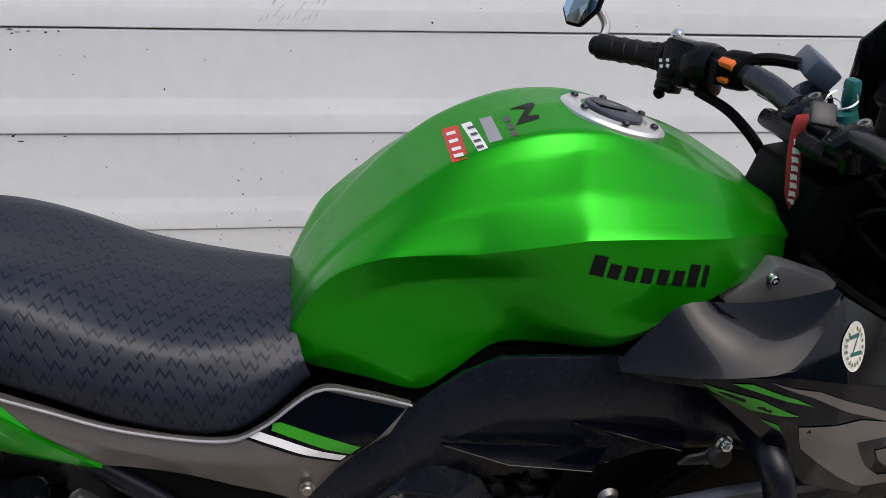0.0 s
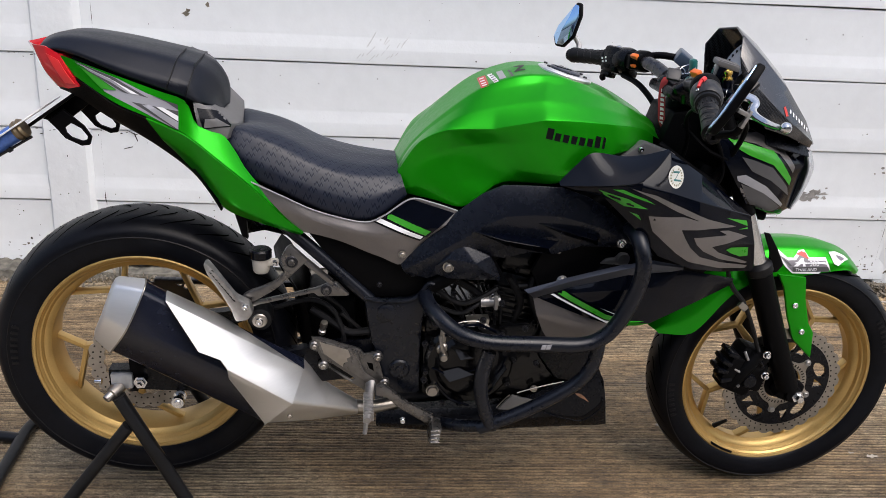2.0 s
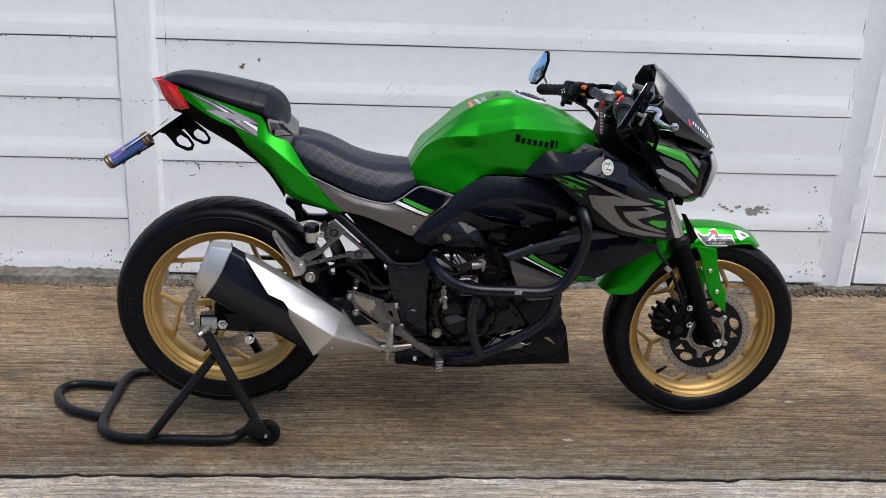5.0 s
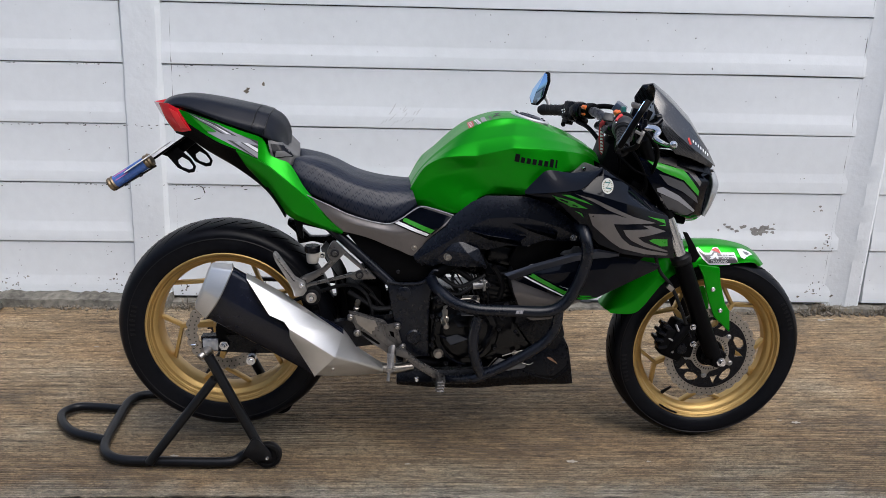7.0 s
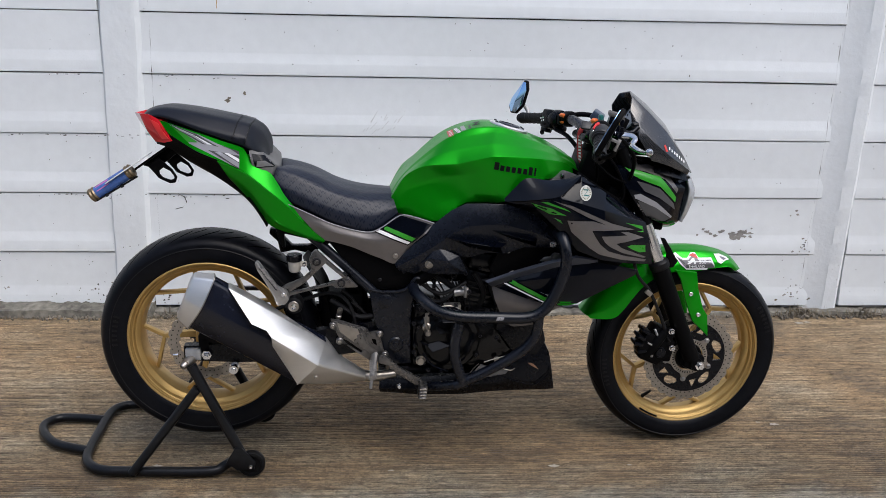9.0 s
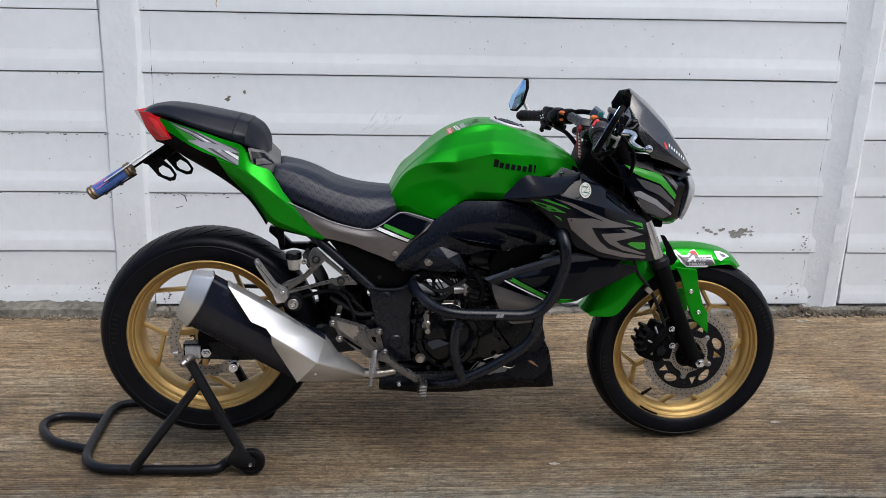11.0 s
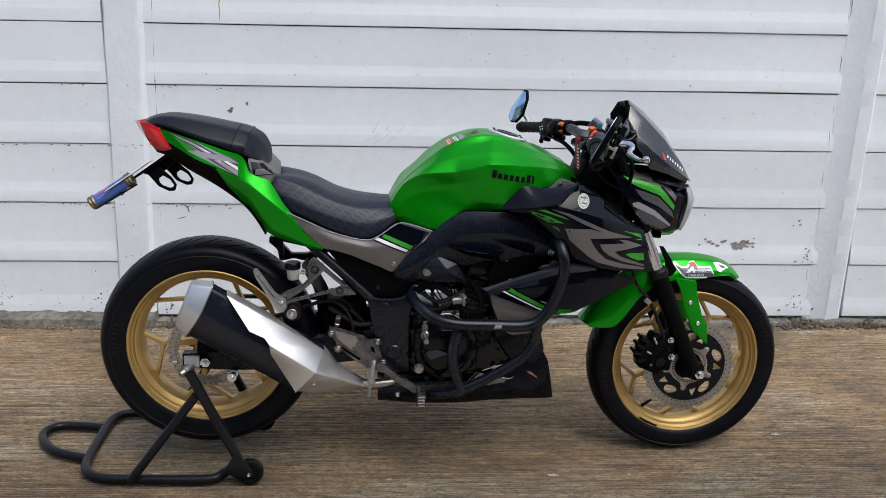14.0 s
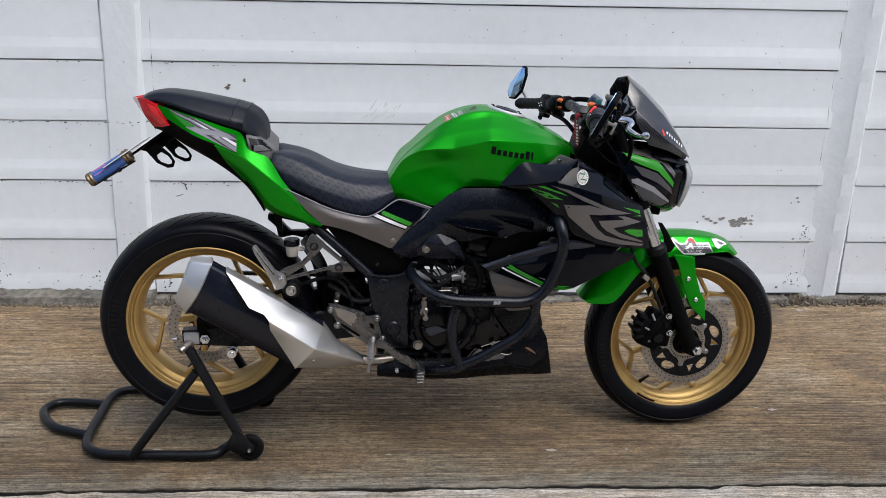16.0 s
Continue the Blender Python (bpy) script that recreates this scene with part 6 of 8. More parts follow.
def ring_plate(outer, inner, w0, w1):
    """A flat plate between two outlines (x, z) of as many corners."""
    bm, k, loops = bmesh.new(), len(outer), []
    for o in (outer, inner):
        for w in (w0, w1):
            loops.append([bm.verts.new(V(x, w, z)) for x, z in o])
    for p, q in ((0, 1), (1, 3), (3, 2), (2, 0)):
        for j in range(k):
            i = (j + 1) % k
            bm.faces.new((loops[p][j], loops[p][i], loops[q][i], loops[q][j]))
    bmesh.ops.recalc_face_normals(bm, faces=bm.faces)
    bmesh.ops.bevel(bm, geom=list(bm.edges), offset=0.0015, segments=2, affect="EDGES", profile=0.5, clamp_overlap=True)
    return bm


LUG = [(-0.757, 0.872), (-0.728, 0.893), (-0.694, 0.862), (-0.682, 0.841), (-0.687, 0.826), (-0.702, 0.824), (-0.730, 0.838), (-0.741, 0.853)]
LUG_HOLE = [(-0.728, 0.858), (-0.716, 0.867), (-0.699, 0.857), (-0.689, 0.842), (-0.691, 0.836), (-0.700, 0.833), (-0.719, 0.840), (-0.727, 0.849)]
P("ring_lug", ring_plate(LUG, LUG_HOLE, 0.046, 0.054), MATTE, parent=ph)
P("ring_lug", ring_plate([(x + 0.024, z - 0.002) for x, z in LUG], [(x + 0.024, z - 0.002) for x, z in LUG_HOLE], -0.060, -0.052), MATTE, parent=ph)
P("plate_sheet", box(V(-0.812, 0.02, 0.862), (0.10, 0.18, 0.003), 0.001, (0, -34, 0)), WHITE, parent=ph)
P("seat_pan", plate([(-0.700, 0.985), (-0.690, 0.994), (-0.66, 0.985), (-0.48, 0.928), (-0.46, 0.90), (-0.66, 0.945)], 0.0, 0.078, 0.003), MATTE)
ax0, ax1 = V(-0.890, 0.085, 0.801), V(-0.795, 0.085, 0.861)
dd = (ax1 - ax0).normalized()
rt = P("rolled_tube", tube([ax0, ax1], 0.0165, 20), PRINTBLUE, "rolled printed tube with bronze end rings", ph)
for c in (ax0, ax1):
    P("end_ring", turned([(0.0, 0.010), (0.016, 0.010), (0.0195, 0.006), (0.0175, 0.001), (0.0195, -0.003), (0.018, -0.008), (0, -0.008)], c, 24, dd), BRONZE, parent=rt)
P("print_patch", surf([[(-0.878, 0.1018, 0.812), (-0.845, 0.1018, 0.833)], [(-0.884, 0.094, 0.822), (-0.851, 0.094, 0.843)]], 5, 2, 0, False, 0.001), PINKV, parent=rt)
P("tie_rod", tube([V(-0.884, 0.09, 0.785), V(-0.775, 0.09, 0.850)], 0.0025, 8), DARKMET, parent=ph)
for f in (0.25, 0.62):
    P("tie_nut", turned([(0, 0.004), (0.005, 0.004), (0.005, -0.004), (0, -0.004)], V(-0.884 + 0.109 * f, 0.09, 0.785 + 0.065 * f), 6, dd), DARKMET, parent=ph)

# ---- side cover under the seat ----
sc = P("side_cover", surf([
    [(-0.385, 0.132, 0.785), (-0.328, 0.133, 0.757), (-0.264, 0.134, 0.728), (-0.180, 0.134, 0.707), (-0.140, 0.132, 0.718), (-0.088, 0.122, 0.750), (-0.045, 0.124, 0.744), (0.004, 0.128, 0.729)],
    [(-0.340, 0.138, 0.735), (-0.296, 0.141, 0.720), (-0.240, 0.143, 0.700), (-0.170, 0.144, 0.685), (-0.130, 0.144, 0.680), (-0.090, 0.142, 0.690), (-0.055, 0.141, 0.690), (-0.018, 0.140, 0.702)],
    [(-0.298, 0.130, 0.684), (-0.260, 0.130, 0.676), (-0.215, 0.130, 0.662), (-0.170, 0.130, 0.642), (-0.140, 0.130, 0.630), (-0.106, 0.130, 0.615), (-0.092, 0.130, 0.628), (-0.060, 0.130, 0.664)]], 40, 6, 1, False, 0.006), TITAN, "titanium grey side cover with green and white stripes")
P("left_side_cover", plate([(-0.385, 0.785), (-0.264, 0.728), (-0.180, 0.707), (-0.088, 0.750), (0.004, 0.729), (-0.106, 0.615), (-0.298, 0.684)], -0.142, -0.130, 0.003), TITAN)
st2 = tree_of([sc])
for nm, pts, m, lf in (("black_field", [(-0.140, 0.716), (-0.086, 0.749), (-0.002, 0.724), (-0.054, 0.676), (-0.110, 0.692)], GLOSS, 0.0014),
                       ("dark_edge", [(-0.184, 0.718), (-0.151, 0.724), (-0.044, 0.688), (-0.068, 0.668)], BLACKV, 0.0014), ("white_stripe", [(-0.177, 0.718), (-0.162, 0.721), (-0.061, 0.678), (-0.067, 0.672)], WHITE, 0.0020), ("green_stripe", [(-0.154, 0.723), (-0.138, 0.727), (-0.047, 0.689), (-0.057, 0.680)], GREENV, 0.0022)):
    sticker(nm, pts, st2, m, sc, lf, fine=0.008)
P("white_bead", tube([V(-0.385, 0.137, 0.784), V(-0.328, 0.138, 0.757), V(-0.264, 0.139, 0.728), V(-0.180, 0.139, 0.707), V(-0.140, 0.137, 0.718), V(-0.088, 0.128, 0.750), V(-0.045, 0.130, 0.744), V(0.004, 0.134, 0.729)], 0.0015, 8, 40), SILVERV, parent=sc)
bolt(-0.101, 0.142, 0.640, sc, 0.0058, 0.004, DULLST)

# ---- frame covers and shrouds ----
fc = P("frame_cover", shell([
    [(-0.105, 0.128, 0.620), (-0.050, 0.130, 0.675), (0.002, 0.132, 0.726), (0.050, 0.138, 0.766), (0.088, 0.142, 0.785), (0.145, 0.148, 0.786), (0.200, 0.152, 0.784), (0.250, 0.155, 0.768), (0.288, 0.156, 0.748), (0.330, 0.160, 0.712), (0.398, 0.165, 0.648)],
    [(-0.098, 0.136, 0.605), (-0.040, 0.144, 0.640), (0.010, 0.148, 0.672), (0.055, 0.152, 0.705), (0.095, 0.156, 0.725), (0.150, 0.160, 0.730), (0.200, 0.162, 0.728), (0.250, 0.164, 0.716), (0.288, 0.165, 0.704), (0.330, 0.166, 0.684), (0.390, 0.167, 0.650)],
    [(-0.090, 0.128, 0.593), (-0.050, 0.132, 0.586), (-0.010, 0.134, 0.600), (0.050, 0.138, 0.640), (0.100, 0.142, 0.634), (0.150, 0.146, 0.648), (0.200, 0.150, 0.646), (0.250, 0.154, 0.664), (0.288, 0.156, 0.664), (0.330, 0.160, 0.664), (0.385, 0.165, 0.652)] ], 0.003, False, 0.008), COVER, "satin black frame cover with sharp blades")
P("left_frame_cover", plate([(-0.105, 0.618), (0.002, 0.725), (0.085, 0.785), (0.20, 0.784), (0.285, 0.749), (0.395, 0.65), (0.15, 0.648), (-0.09, 0.592)], -0.16, -0.14, 0.004), COVER)
P("cover_fin", facets([(0.011, 0.140, 0.667), (0.075, 0.146, 0.640), (0.099, 0.138, 0.585), (0.041, 0.138, 0.584), (-0.008, 0.138, 0.588), (-0.052, 0.130, 0.601), (0.061, 0.160, 0.613), (0.042, 0.160, 0.629), (-0.013, 0.150, 0.634)], [(0, 1, 7), (1, 2, 6, 7), (2, 3, 6), (3, 4, 8, 7, 6), (4, 5, 8), (5, 0, 8), (0, 7, 8)], 0.002, 0.004), COVER, "faceted black fin with a bolt", fc, 20)
P("cover_blade", facets([(0.028, 0.158, 0.698), (0.098, 0.158, 0.691), (0.202, 0.160, 0.678), (0.178, 0.188, 0.673), (0.092, 0.182, 0.686), (0.100, 0.160, 0.667), (0.190, 0.160, 0.649)], [(0, 1, 4), (1, 2, 3, 4), (0, 4, 5), (4, 3, 6, 5)], 0.0012, 0.003), GLOSS, "sharp black blade", fc, 15)
P("cover_blade", facets([(0.159, 0.160, 0.714), (0.221, 0.160, 0.705), (0.283, 0.166, 0.691), (0.268, 0.188, 0.690), (0.215, 0.160, 0.689), (0.281, 0.160, 0.668)], [(0, 1, 2, 3), (0, 3, 4), (3, 2, 5, 4)], 0.0012, 0.003), GLOSS, "sharp black blade", fc, 15)
bolt(-0.010, 0.150, 0.617, bike, 0.0085, 0.006, DULLST)
bolt(0.327, 0.168, 0.675, bike, 0.007, 0.005)
P("grey_bracket", join(plate([(0.299, 0.618), (0.311, 0.630), (0.329, 0.632), (0.339, 0.643), (0.355, 0.641), (0.361, 0.624), (0.341, 0.615)], 0.120, 0.135, 0.003), turned([(0, 0.006), (0.012, 0.006), (0.014, 0), (0, 0)], V(0.345, 0.137, 0.630), 18)), ALU)
P("silver_stay", plate([(0.196, 0.674), (0.222, 0.674), (0.228, 0.667), (0.221, 0.658), (0.210, 0.645), (0.186, 0.653), (0.206, 0.664)], 0.140, 0.150, 0.003), ALU)
P("white_stay", turned([(0, 0.008), (0.008, 0.007), (0.013, 0), (0, 0)], V(0.226, 0.130, 0.579), 18), ALU)

shr = P("tank_shroud", surf([
    [(0.183, 0.190, 0.808), (0.212, 0.186, 0.838), (0.243, 0.184, 0.862), (0.303, 0.178, 0.855), (0.345, 0.182, 0.860), (0.383, 0.190, 0.873)],
    [(0.183, 0.198, 0.804), (0.224, 0.212, 0.814), (0.262, 0.222, 0.826), (0.310, 0.222, 0.838), (0.350, 0.214, 0.852), (0.384, 0.197, 0.872)],
    [(0.185, 0.200, 0.803), (0.238, 0.226, 0.811), (0.285, 0.240, 0.818), (0.320, 0.243, 0.826), (0.354, 0.224, 0.848), (0.385, 0.199, 0.871)]], 30, 5, 1, True, 0.004), GLOSS, "gloss black radiator shroud", smooth=40)
side = P("shroud_side", shell([
    [(0.186, 0.200, 0.803), (0.260, 0.232, 0.814), (0.322, 0.243, 0.825), (0.385, 0.199, 0.871), (0.462, 0.178, 0.822), (0.545, 0.156, 0.764), (0.578, 0.148, 0.741)],
    [(0.194, 0.203, 0.801), (0.254, 0.228, 0.810), (0.323, 0.246, 0.817), (0.381, 0.242, 0.804), (0.445, 0.228, 0.784), (0.522, 0.198, 0.757), (0.584, 0.164, 0.735)],
    [(0.206, 0.208, 0.798), (0.258, 0.229, 0.800), (0.322, 0.244, 0.775), (0.379, 0.245, 0.740), (0.448, 0.234, 0.715), (0.524, 0.208, 0.694), (0.600, 0.170, 0.676)],
    [(0.217, 0.205, 0.796), (0.261, 0.218, 0.788), (0.321, 0.226, 0.733), (0.376, 0.232, 0.676), (0.450, 0.224, 0.645), (0.526, 0.198, 0.628), (0.617, 0.156, 0.612)]], 0.0025, True, 0.004), GLOSS, "gloss black shroud flank with grey and green graphics", shr, 20)
sd = tree_of([side])
ARROW_OUTER = [(0.303, 0.813), (0.353, 0.800), (0.408, 0.775), (0.469, 0.747), (0.542, 0.723), (0.486, 0.727), (0.412, 0.732), (0.422, 0.715), (0.439, 0.692), (0.464, 0.671), (0.512, 0.654), (0.592, 0.631), (0.586, 0.626), (0.511, 0.641), (0.438, 0.664), (0.411, 0.682), (0.357, 0.728), (0.342, 0.761), (0.413, 0.757), (0.449, 0.746), (0.396, 0.769), (0.346, 0.795)]
ARROW_INNER = [(0.440, 0.715), (0.519, 0.710), (0.499, 0.721), (0.521, 0.719), (0.576, 0.697), (0.529, 0.694), (0.487, 0.690), (0.505, 0.676), (0.540, 0.661), (0.590, 0.639), (0.583, 0.637), (0.510, 0.661), (0.468, 0.683), (0.450, 0.699)]
for pts in (ARROW_OUTER, ARROW_INNER):
    sticker("grey_graphic", pts, sd, TITAN, side, 0.0012)
for pts in ([(0.248, 0.805), (0.259, 0.795), (0.297, 0.776), (0.322, 0.776), (0.339, 0.774), (0.301, 0.792)], [(0.272, 0.808), (0.290, 0.809), (0.332, 0.794), (0.352, 0.783), (0.325, 0.792)], [(0.308, 0.766), (0.325, 0.761), (0.332, 0.750)], [(0.514, 0.744), (0.571, 0.728), (0.574, 0.717), (0.562, 0.722)], [(0.522, 0.679), (0.535, 0.682), (0.582, 0.674), (0.586, 0.654), (0.565, 0.656), (0.537, 0.669)], [(0.550, 0.715), (0.574, 0.715), (0.575, 0.711)]):
    sticker("green_graphic", pts, sd, GREENV, side, 0.0012)
def ring_pts(x, z, r, k=26, sq=1.0):
    return [(x + r * math.cos(2 * math.pi * i / k), z + sq * r * math.sin(2 * math.pi * i / k)) for i in range(k)]
CREAM = mat("cream_sticker", (0.66, 0.65, 0.58), 0.4, vary=0.06, grain=200)
OLIVE = mat("olive_print", (0.20, 0.19, 0.09), 0.5, vary=0.2, grain=300)
sticker("round_badge", ring_pts(0.394, 0.829, 0.0185, 28), sd, CREAM, side, 0.0014, label="round cream sticker with a wreath")
for i in range(18):
    a = 2 * math.pi * i / 18
    if 1.2 < a < 1.9:
        continue
    c, s = math.cos(a), math.sin(a)
    sticker("wreath_leaf", [(0.394 + 0.0112 * c, 0.829 + 0.0112 * s), (0.394 + 0.0135 * c - 0.0016 * s, 0.829 + 0.0135 * s + 0.0016 * c), (0.394 + 0.0158 * c, 0.829 + 0.0158 * s), (0.394 + 0.0135 * c + 0.0016 * s, 0.829 + 0.0135 * s - 0.0016 * c)], sd, OLIVE, side, 0.0020)
for a, b in (((0.386, 0.837), (0.402, 0.834)), ((0.400, 0.834), (0.388, 0.823)), ((0.386, 0.824), (0.403, 0.820))):
    sticker("badge_bar", [a, (a[0] + 0.001, a[1] + 0.0028), (b[0] + 0.001, b[1] + 0.0028), b], sd, TEAL, side, 0.0022)

P("side_spar", shell([[(0.144, 0.150, 0.569), (0.232, 0.172, 0.607), (0.319, 0.190, 0.639), (0.384, 0.200, 0.654), (0.447, 0.198, 0.641)], [(0.152, 0.158, 0.564), (0.230, 0.181, 0.601), (0.317, 0.199, 0.632), (0.381, 0.208, 0.649), (0.445, 0.203, 0.639)], [(0.166, 0.150, 0.550), (0.235, 0.173, 0.585), (0.324, 0.190, 0.614), (0.389, 0.200, 0.627), (0.447, 0.198, 0.630)]], 0.002, False, 0.006), STEELBLUE, "metallic dark grey spar of the lower shroud", smooth=20)
bp = P("lower_shroud", shell([[(0.169, 0.150, 0.553), (0.240, 0.172, 0.589), (0.339, 0.192, 0.625), (0.442, 0.200, 0.634), (0.507, 0.190, 0.619), (0.571, 0.168, 0.600)], [(0.182, 0.154, 0.549), (0.244, 0.180, 0.576), (0.333, 0.200, 0.591), (0.412, 0.204, 0.599), (0.490, 0.194, 0.603), (0.569, 0.170, 0.597)], [(0.179, 0.152, 0.549), (0.261, 0.180, 0.524), (0.311, 0.190, 0.511), (0.397, 0.196, 0.515), (0.482, 0.188, 0.554), (0.565, 0.166, 0.584)]], 0.002, True, 0.004), GLOSS, "gloss black lower shroud", smooth=20)
for s in (1, -1):
    P("radiator_side", plate([(0.16, 0.60), (0.24, 0.77), (0.40, 0.80), (0.52, 0.74), (0.58, 0.645), (0.46, 0.54), (0.30, 0.50), (0.20, 0.52)], 0.125 * s - 0.006, 0.125 * s + 0.006, 0.003), MATTE, "black radiator side duct")
gp = P("shroud_foot", surf([[(0.166, 0.142, 0.549), (0.208, 0.158, 0.557), (0.262, 0.172, 0.537), (0.308, 0.180, 0.519), (0.368, 0.186, 0.517)], [(0.174, 0.152, 0.515), (0.208, 0.162, 0.510), (0.257, 0.176, 0.501), (0.302, 0.182, 0.496), (0.352, 0.186, 0.500)], [(0.192, 0.143, 0.472), (0.222, 0.138, 0.432), (0.249, 0.146, 0.432), (0.292, 0.156, 0.443), (0.301, 0.170, 0.473)]], 24, 5, 1, True, 0.004), TITAN, "titanium grey shroud foot")
P("shroud_tip", surf([[(0.340, 0.195, 0.519), (0.377, 0.196, 0.519), (0.405, 0.194, 0.524)], [(0.344, 0.190, 0.508), (0.373, 0.190, 0.507), (0.400, 0.190, 0.513)]], 10, 3, 0, True, 0.004), GREEN)
st3 = tree_of([bp, gp])
for nm, pts, m, lf in (("dark_edge", [(0.173, 0.575), (0.210, 0.582), (0.306, 0.531), (0.344, 0.524), (0.357, 0.505), (0.314, 0.509)], BLACKV, 0.0042), ("white_stripe", [(0.178, 0.573), (0.185, 0.575), (0.303, 0.521), (0.331, 0.520), (0.347, 0.511), (0.314, 0.512)], WHITE, 0.0050), ("green_stripe", [(0.193, 0.577), (0.211, 0.581), (0.305, 0.534), (0.344, 0.528), (0.331, 0.522), (0.302, 0.524)], GREENV, 0.0050), ("white_line", [(0.289, 0.549), (0.336, 0.530), (0.343, 0.531), (0.303, 0.544)], WHITE, 0.0050)):
    sticker(nm, pts, st3, m, bp, lf, fine=0.006)

# ---- engine ----
eng = P("engine", box(V(0.07, 0, 0.375), (0.25, 0.24, 0.15), 0.02), ENGINE, "black parallel twin engine")
P("gearbox", box(V(0.02, 0, 0.45), (0.14, 0.20, 0.07), 0.015), ENGINE, parent=eng)
P("cylinder_block", box(V(0.145, 0, 0.50), (0.12, 0.19, 0.15), 0.012, (0, 14, 0)), ENGINE, parent=eng)
P("cylinder_head", box(V(0.175, 0, 0.60), (0.14, 0.20, 0.06), 0.015, (0, 14, 0)), ENGINE, parent=eng)
P("throttle_body", box(V(0.05, 0, 0.58), (0.14, 0.15, 0.08), 0.015), ENGINE, parent=eng)
P("lower_duct", plate([(0.195, 0.49), (0.30, 0.50), (0.330, 0.38), (0.305, 0.335), (0.235, 0.350), (0.185, 0.42)], 0.120, 0.130, 0.003), SATIN, "black plastic duct under the radiator")
P("engine_side_cover", plate([(0.105, 0.47), (0.185, 0.48), (0.200, 0.40), (0.235, 0.345), (0.19, 0.30), (0.11, 0.30)], 0.100, 0.116, 0.006), ENGINE, parent=eng)
P("header_elbow", tube([V(0.262, 0.112, 0.318), V(0.290, 0.116, 0.308), V(0.312, 0.116, 0.292)], 0.0165, 14, 16), HEADER, "heat tinted pipe end")
for i in range(7):
    P("fin", box(V(0.128 + 0.004 * i, 0.0, 0.455 + 0.0145 * i), (0.125, 0.205, 0.004), 0.0015, (0, 14, 0)), ENGINE, parent=eng)
CX, CZ = 0.047, 0.388
cl = P("clutch_cover", turned([(0, 0.024), (0.050, 0.023), (0.066, 0.018), (0.074, 0.006), (0.088, 0.003), (0.094, -0.004), (0.096, -0.03), (0, -0.03)], V(CX, 0.128, CZ), 48), ENGINE, "round black clutch cover", eng, 30)
for i in range(10):
    a = radians(36 * i + 8)
    P("boss", turned([(0, 0.010), (0.006, 0.010), (0.0085, 0.006), (0.009, -0.02), (0, -0.02)], V(CX + 0.093 * math.cos(a), 0.128, CZ + 0.093 * math.sin(a)), 16), ENGINE, parent=cl)
    bolt(CX + 0.093 * math.cos(a), 0.138, CZ + 0.093 * math.sin(a), cl, 0.0045, 0.005, DARKMET)
for pts in ([(0.029, 0.156, 0.380), (0.044, 0.156, 0.386), (0.062, 0.156, 0.392), (0.080, 0.156, 0.377)], [(-0.034, 0.156, 0.396), (-0.012, 0.156, 0.384), (0.015, 0.156, 0.366)], [(-0.025, 0.156, 0.359), (0.006, 0.156, 0.321), (0.046, 0.156, 0.304)], [(0.098, 0.156, 0.371), (0.111, 0.156, 0.394), (0.117, 0.156, 0.420)], [(-0.011, 0.156, 0.470), (0.014, 0.156, 0.487), (0.054, 0.156, 0.494), (0.093, 0.156, 0.477)], [(0.059, 0.156, 0.318), (0.091, 0.156, 0.341), (0.104, 0.156, 0.364)]):
    P("cover_rib", tube([V(*p) for p in pts], 0.0028, 8, 24), GLOSS, parent=cl)
for pts in ([(0.025, 0.150, 0.466), (0.064, 0.150, 0.474), (0.083, 0.172, 0.458), (0.028, 0.172, 0.456)], [(0.011, 0.150, 0.433), (0.020, 0.150, 0.433), (0.048, 0.172, 0.424), (0.021, 0.172, 0.420)], [(0.086, 0.150, 0.366), (0.114, 0.146, 0.409), (0.118, 0.166, 0.395), (0.093, 0.168, 0.353)], [(-0.016, 0.152, 0.384), (0.021, 0.150, 0.393), (0.053, 0.165, 0.383), (0.002, 0.166, 0.366)]):
    P("cover_facet", facets(pts, [tuple(range(len(pts)))], 0.001, 0.004), ENGINE, "raised bevelled field", cl, 15)
P("clutch_arm", tube([V(-0.019, 0.150, 0.466), V(-0.016, 0.155, 0.444), V(-0.006, 0.152, 0.417)], 0.0045, 10), DULLST, "dull metal clutch arm", eng)
P("arm_pivot", turned([(0, 0.008), (0.007, 0.008), (0.009, 0.004), (0.009, -0.01), (0, -0.01)], V(-0.011, 0.154, 0.420), 16), DULLST, parent=eng)
P("mesh_guard", plate([(0.144, 0.312), (0.114, 0.278), (0.212, 0.269), (0.224, 0.291), (0.170, 0.304)], 0.128, 0.134, 0.001), GREYPL, "grey perforated guard", eng)
for pts in ([(0.110, 0.138, 0.285), (0.124, 0.138, 0.304), (0.137, 0.138, 0.317)], [(0.152, 0.138, 0.321), (0.195, 0.138, 0.334), (0.251, 0.138, 0.347)], [(0.209, 0.138, 0.299), (0.230, 0.138, 0.294), (0.242, 0.138, 0.300)], [(-0.001, 0.138, 0.481), (0.026, 0.138, 0.491), (0.058, 0.138, 0.492), (0.082, 0.138, 0.480)]):
    P("edge_line", tube([V(*p) for p in pts], 0.0014, 6, 20), DULLST, parent=eng)
for x, z in [(-0.049, 0.443), (-0.049, 0.358), (-0.007, 0.302), (0.068, 0.496), (0.110, 0.460), (0.186, 0.395), (0.157, 0.476), (0.231, 0.319), (0.104, 0.534)]:
    bolt(x, 0.142, z, eng, 0.005, 0.006, DARKMET)
P("bright_cover", plate([(0.035, 0.490), (0.085, 0.492), (0.080, 0.466), (0.045, 0.470)], 0.10, 0.128, 0.004), DULLST, parent=eng)
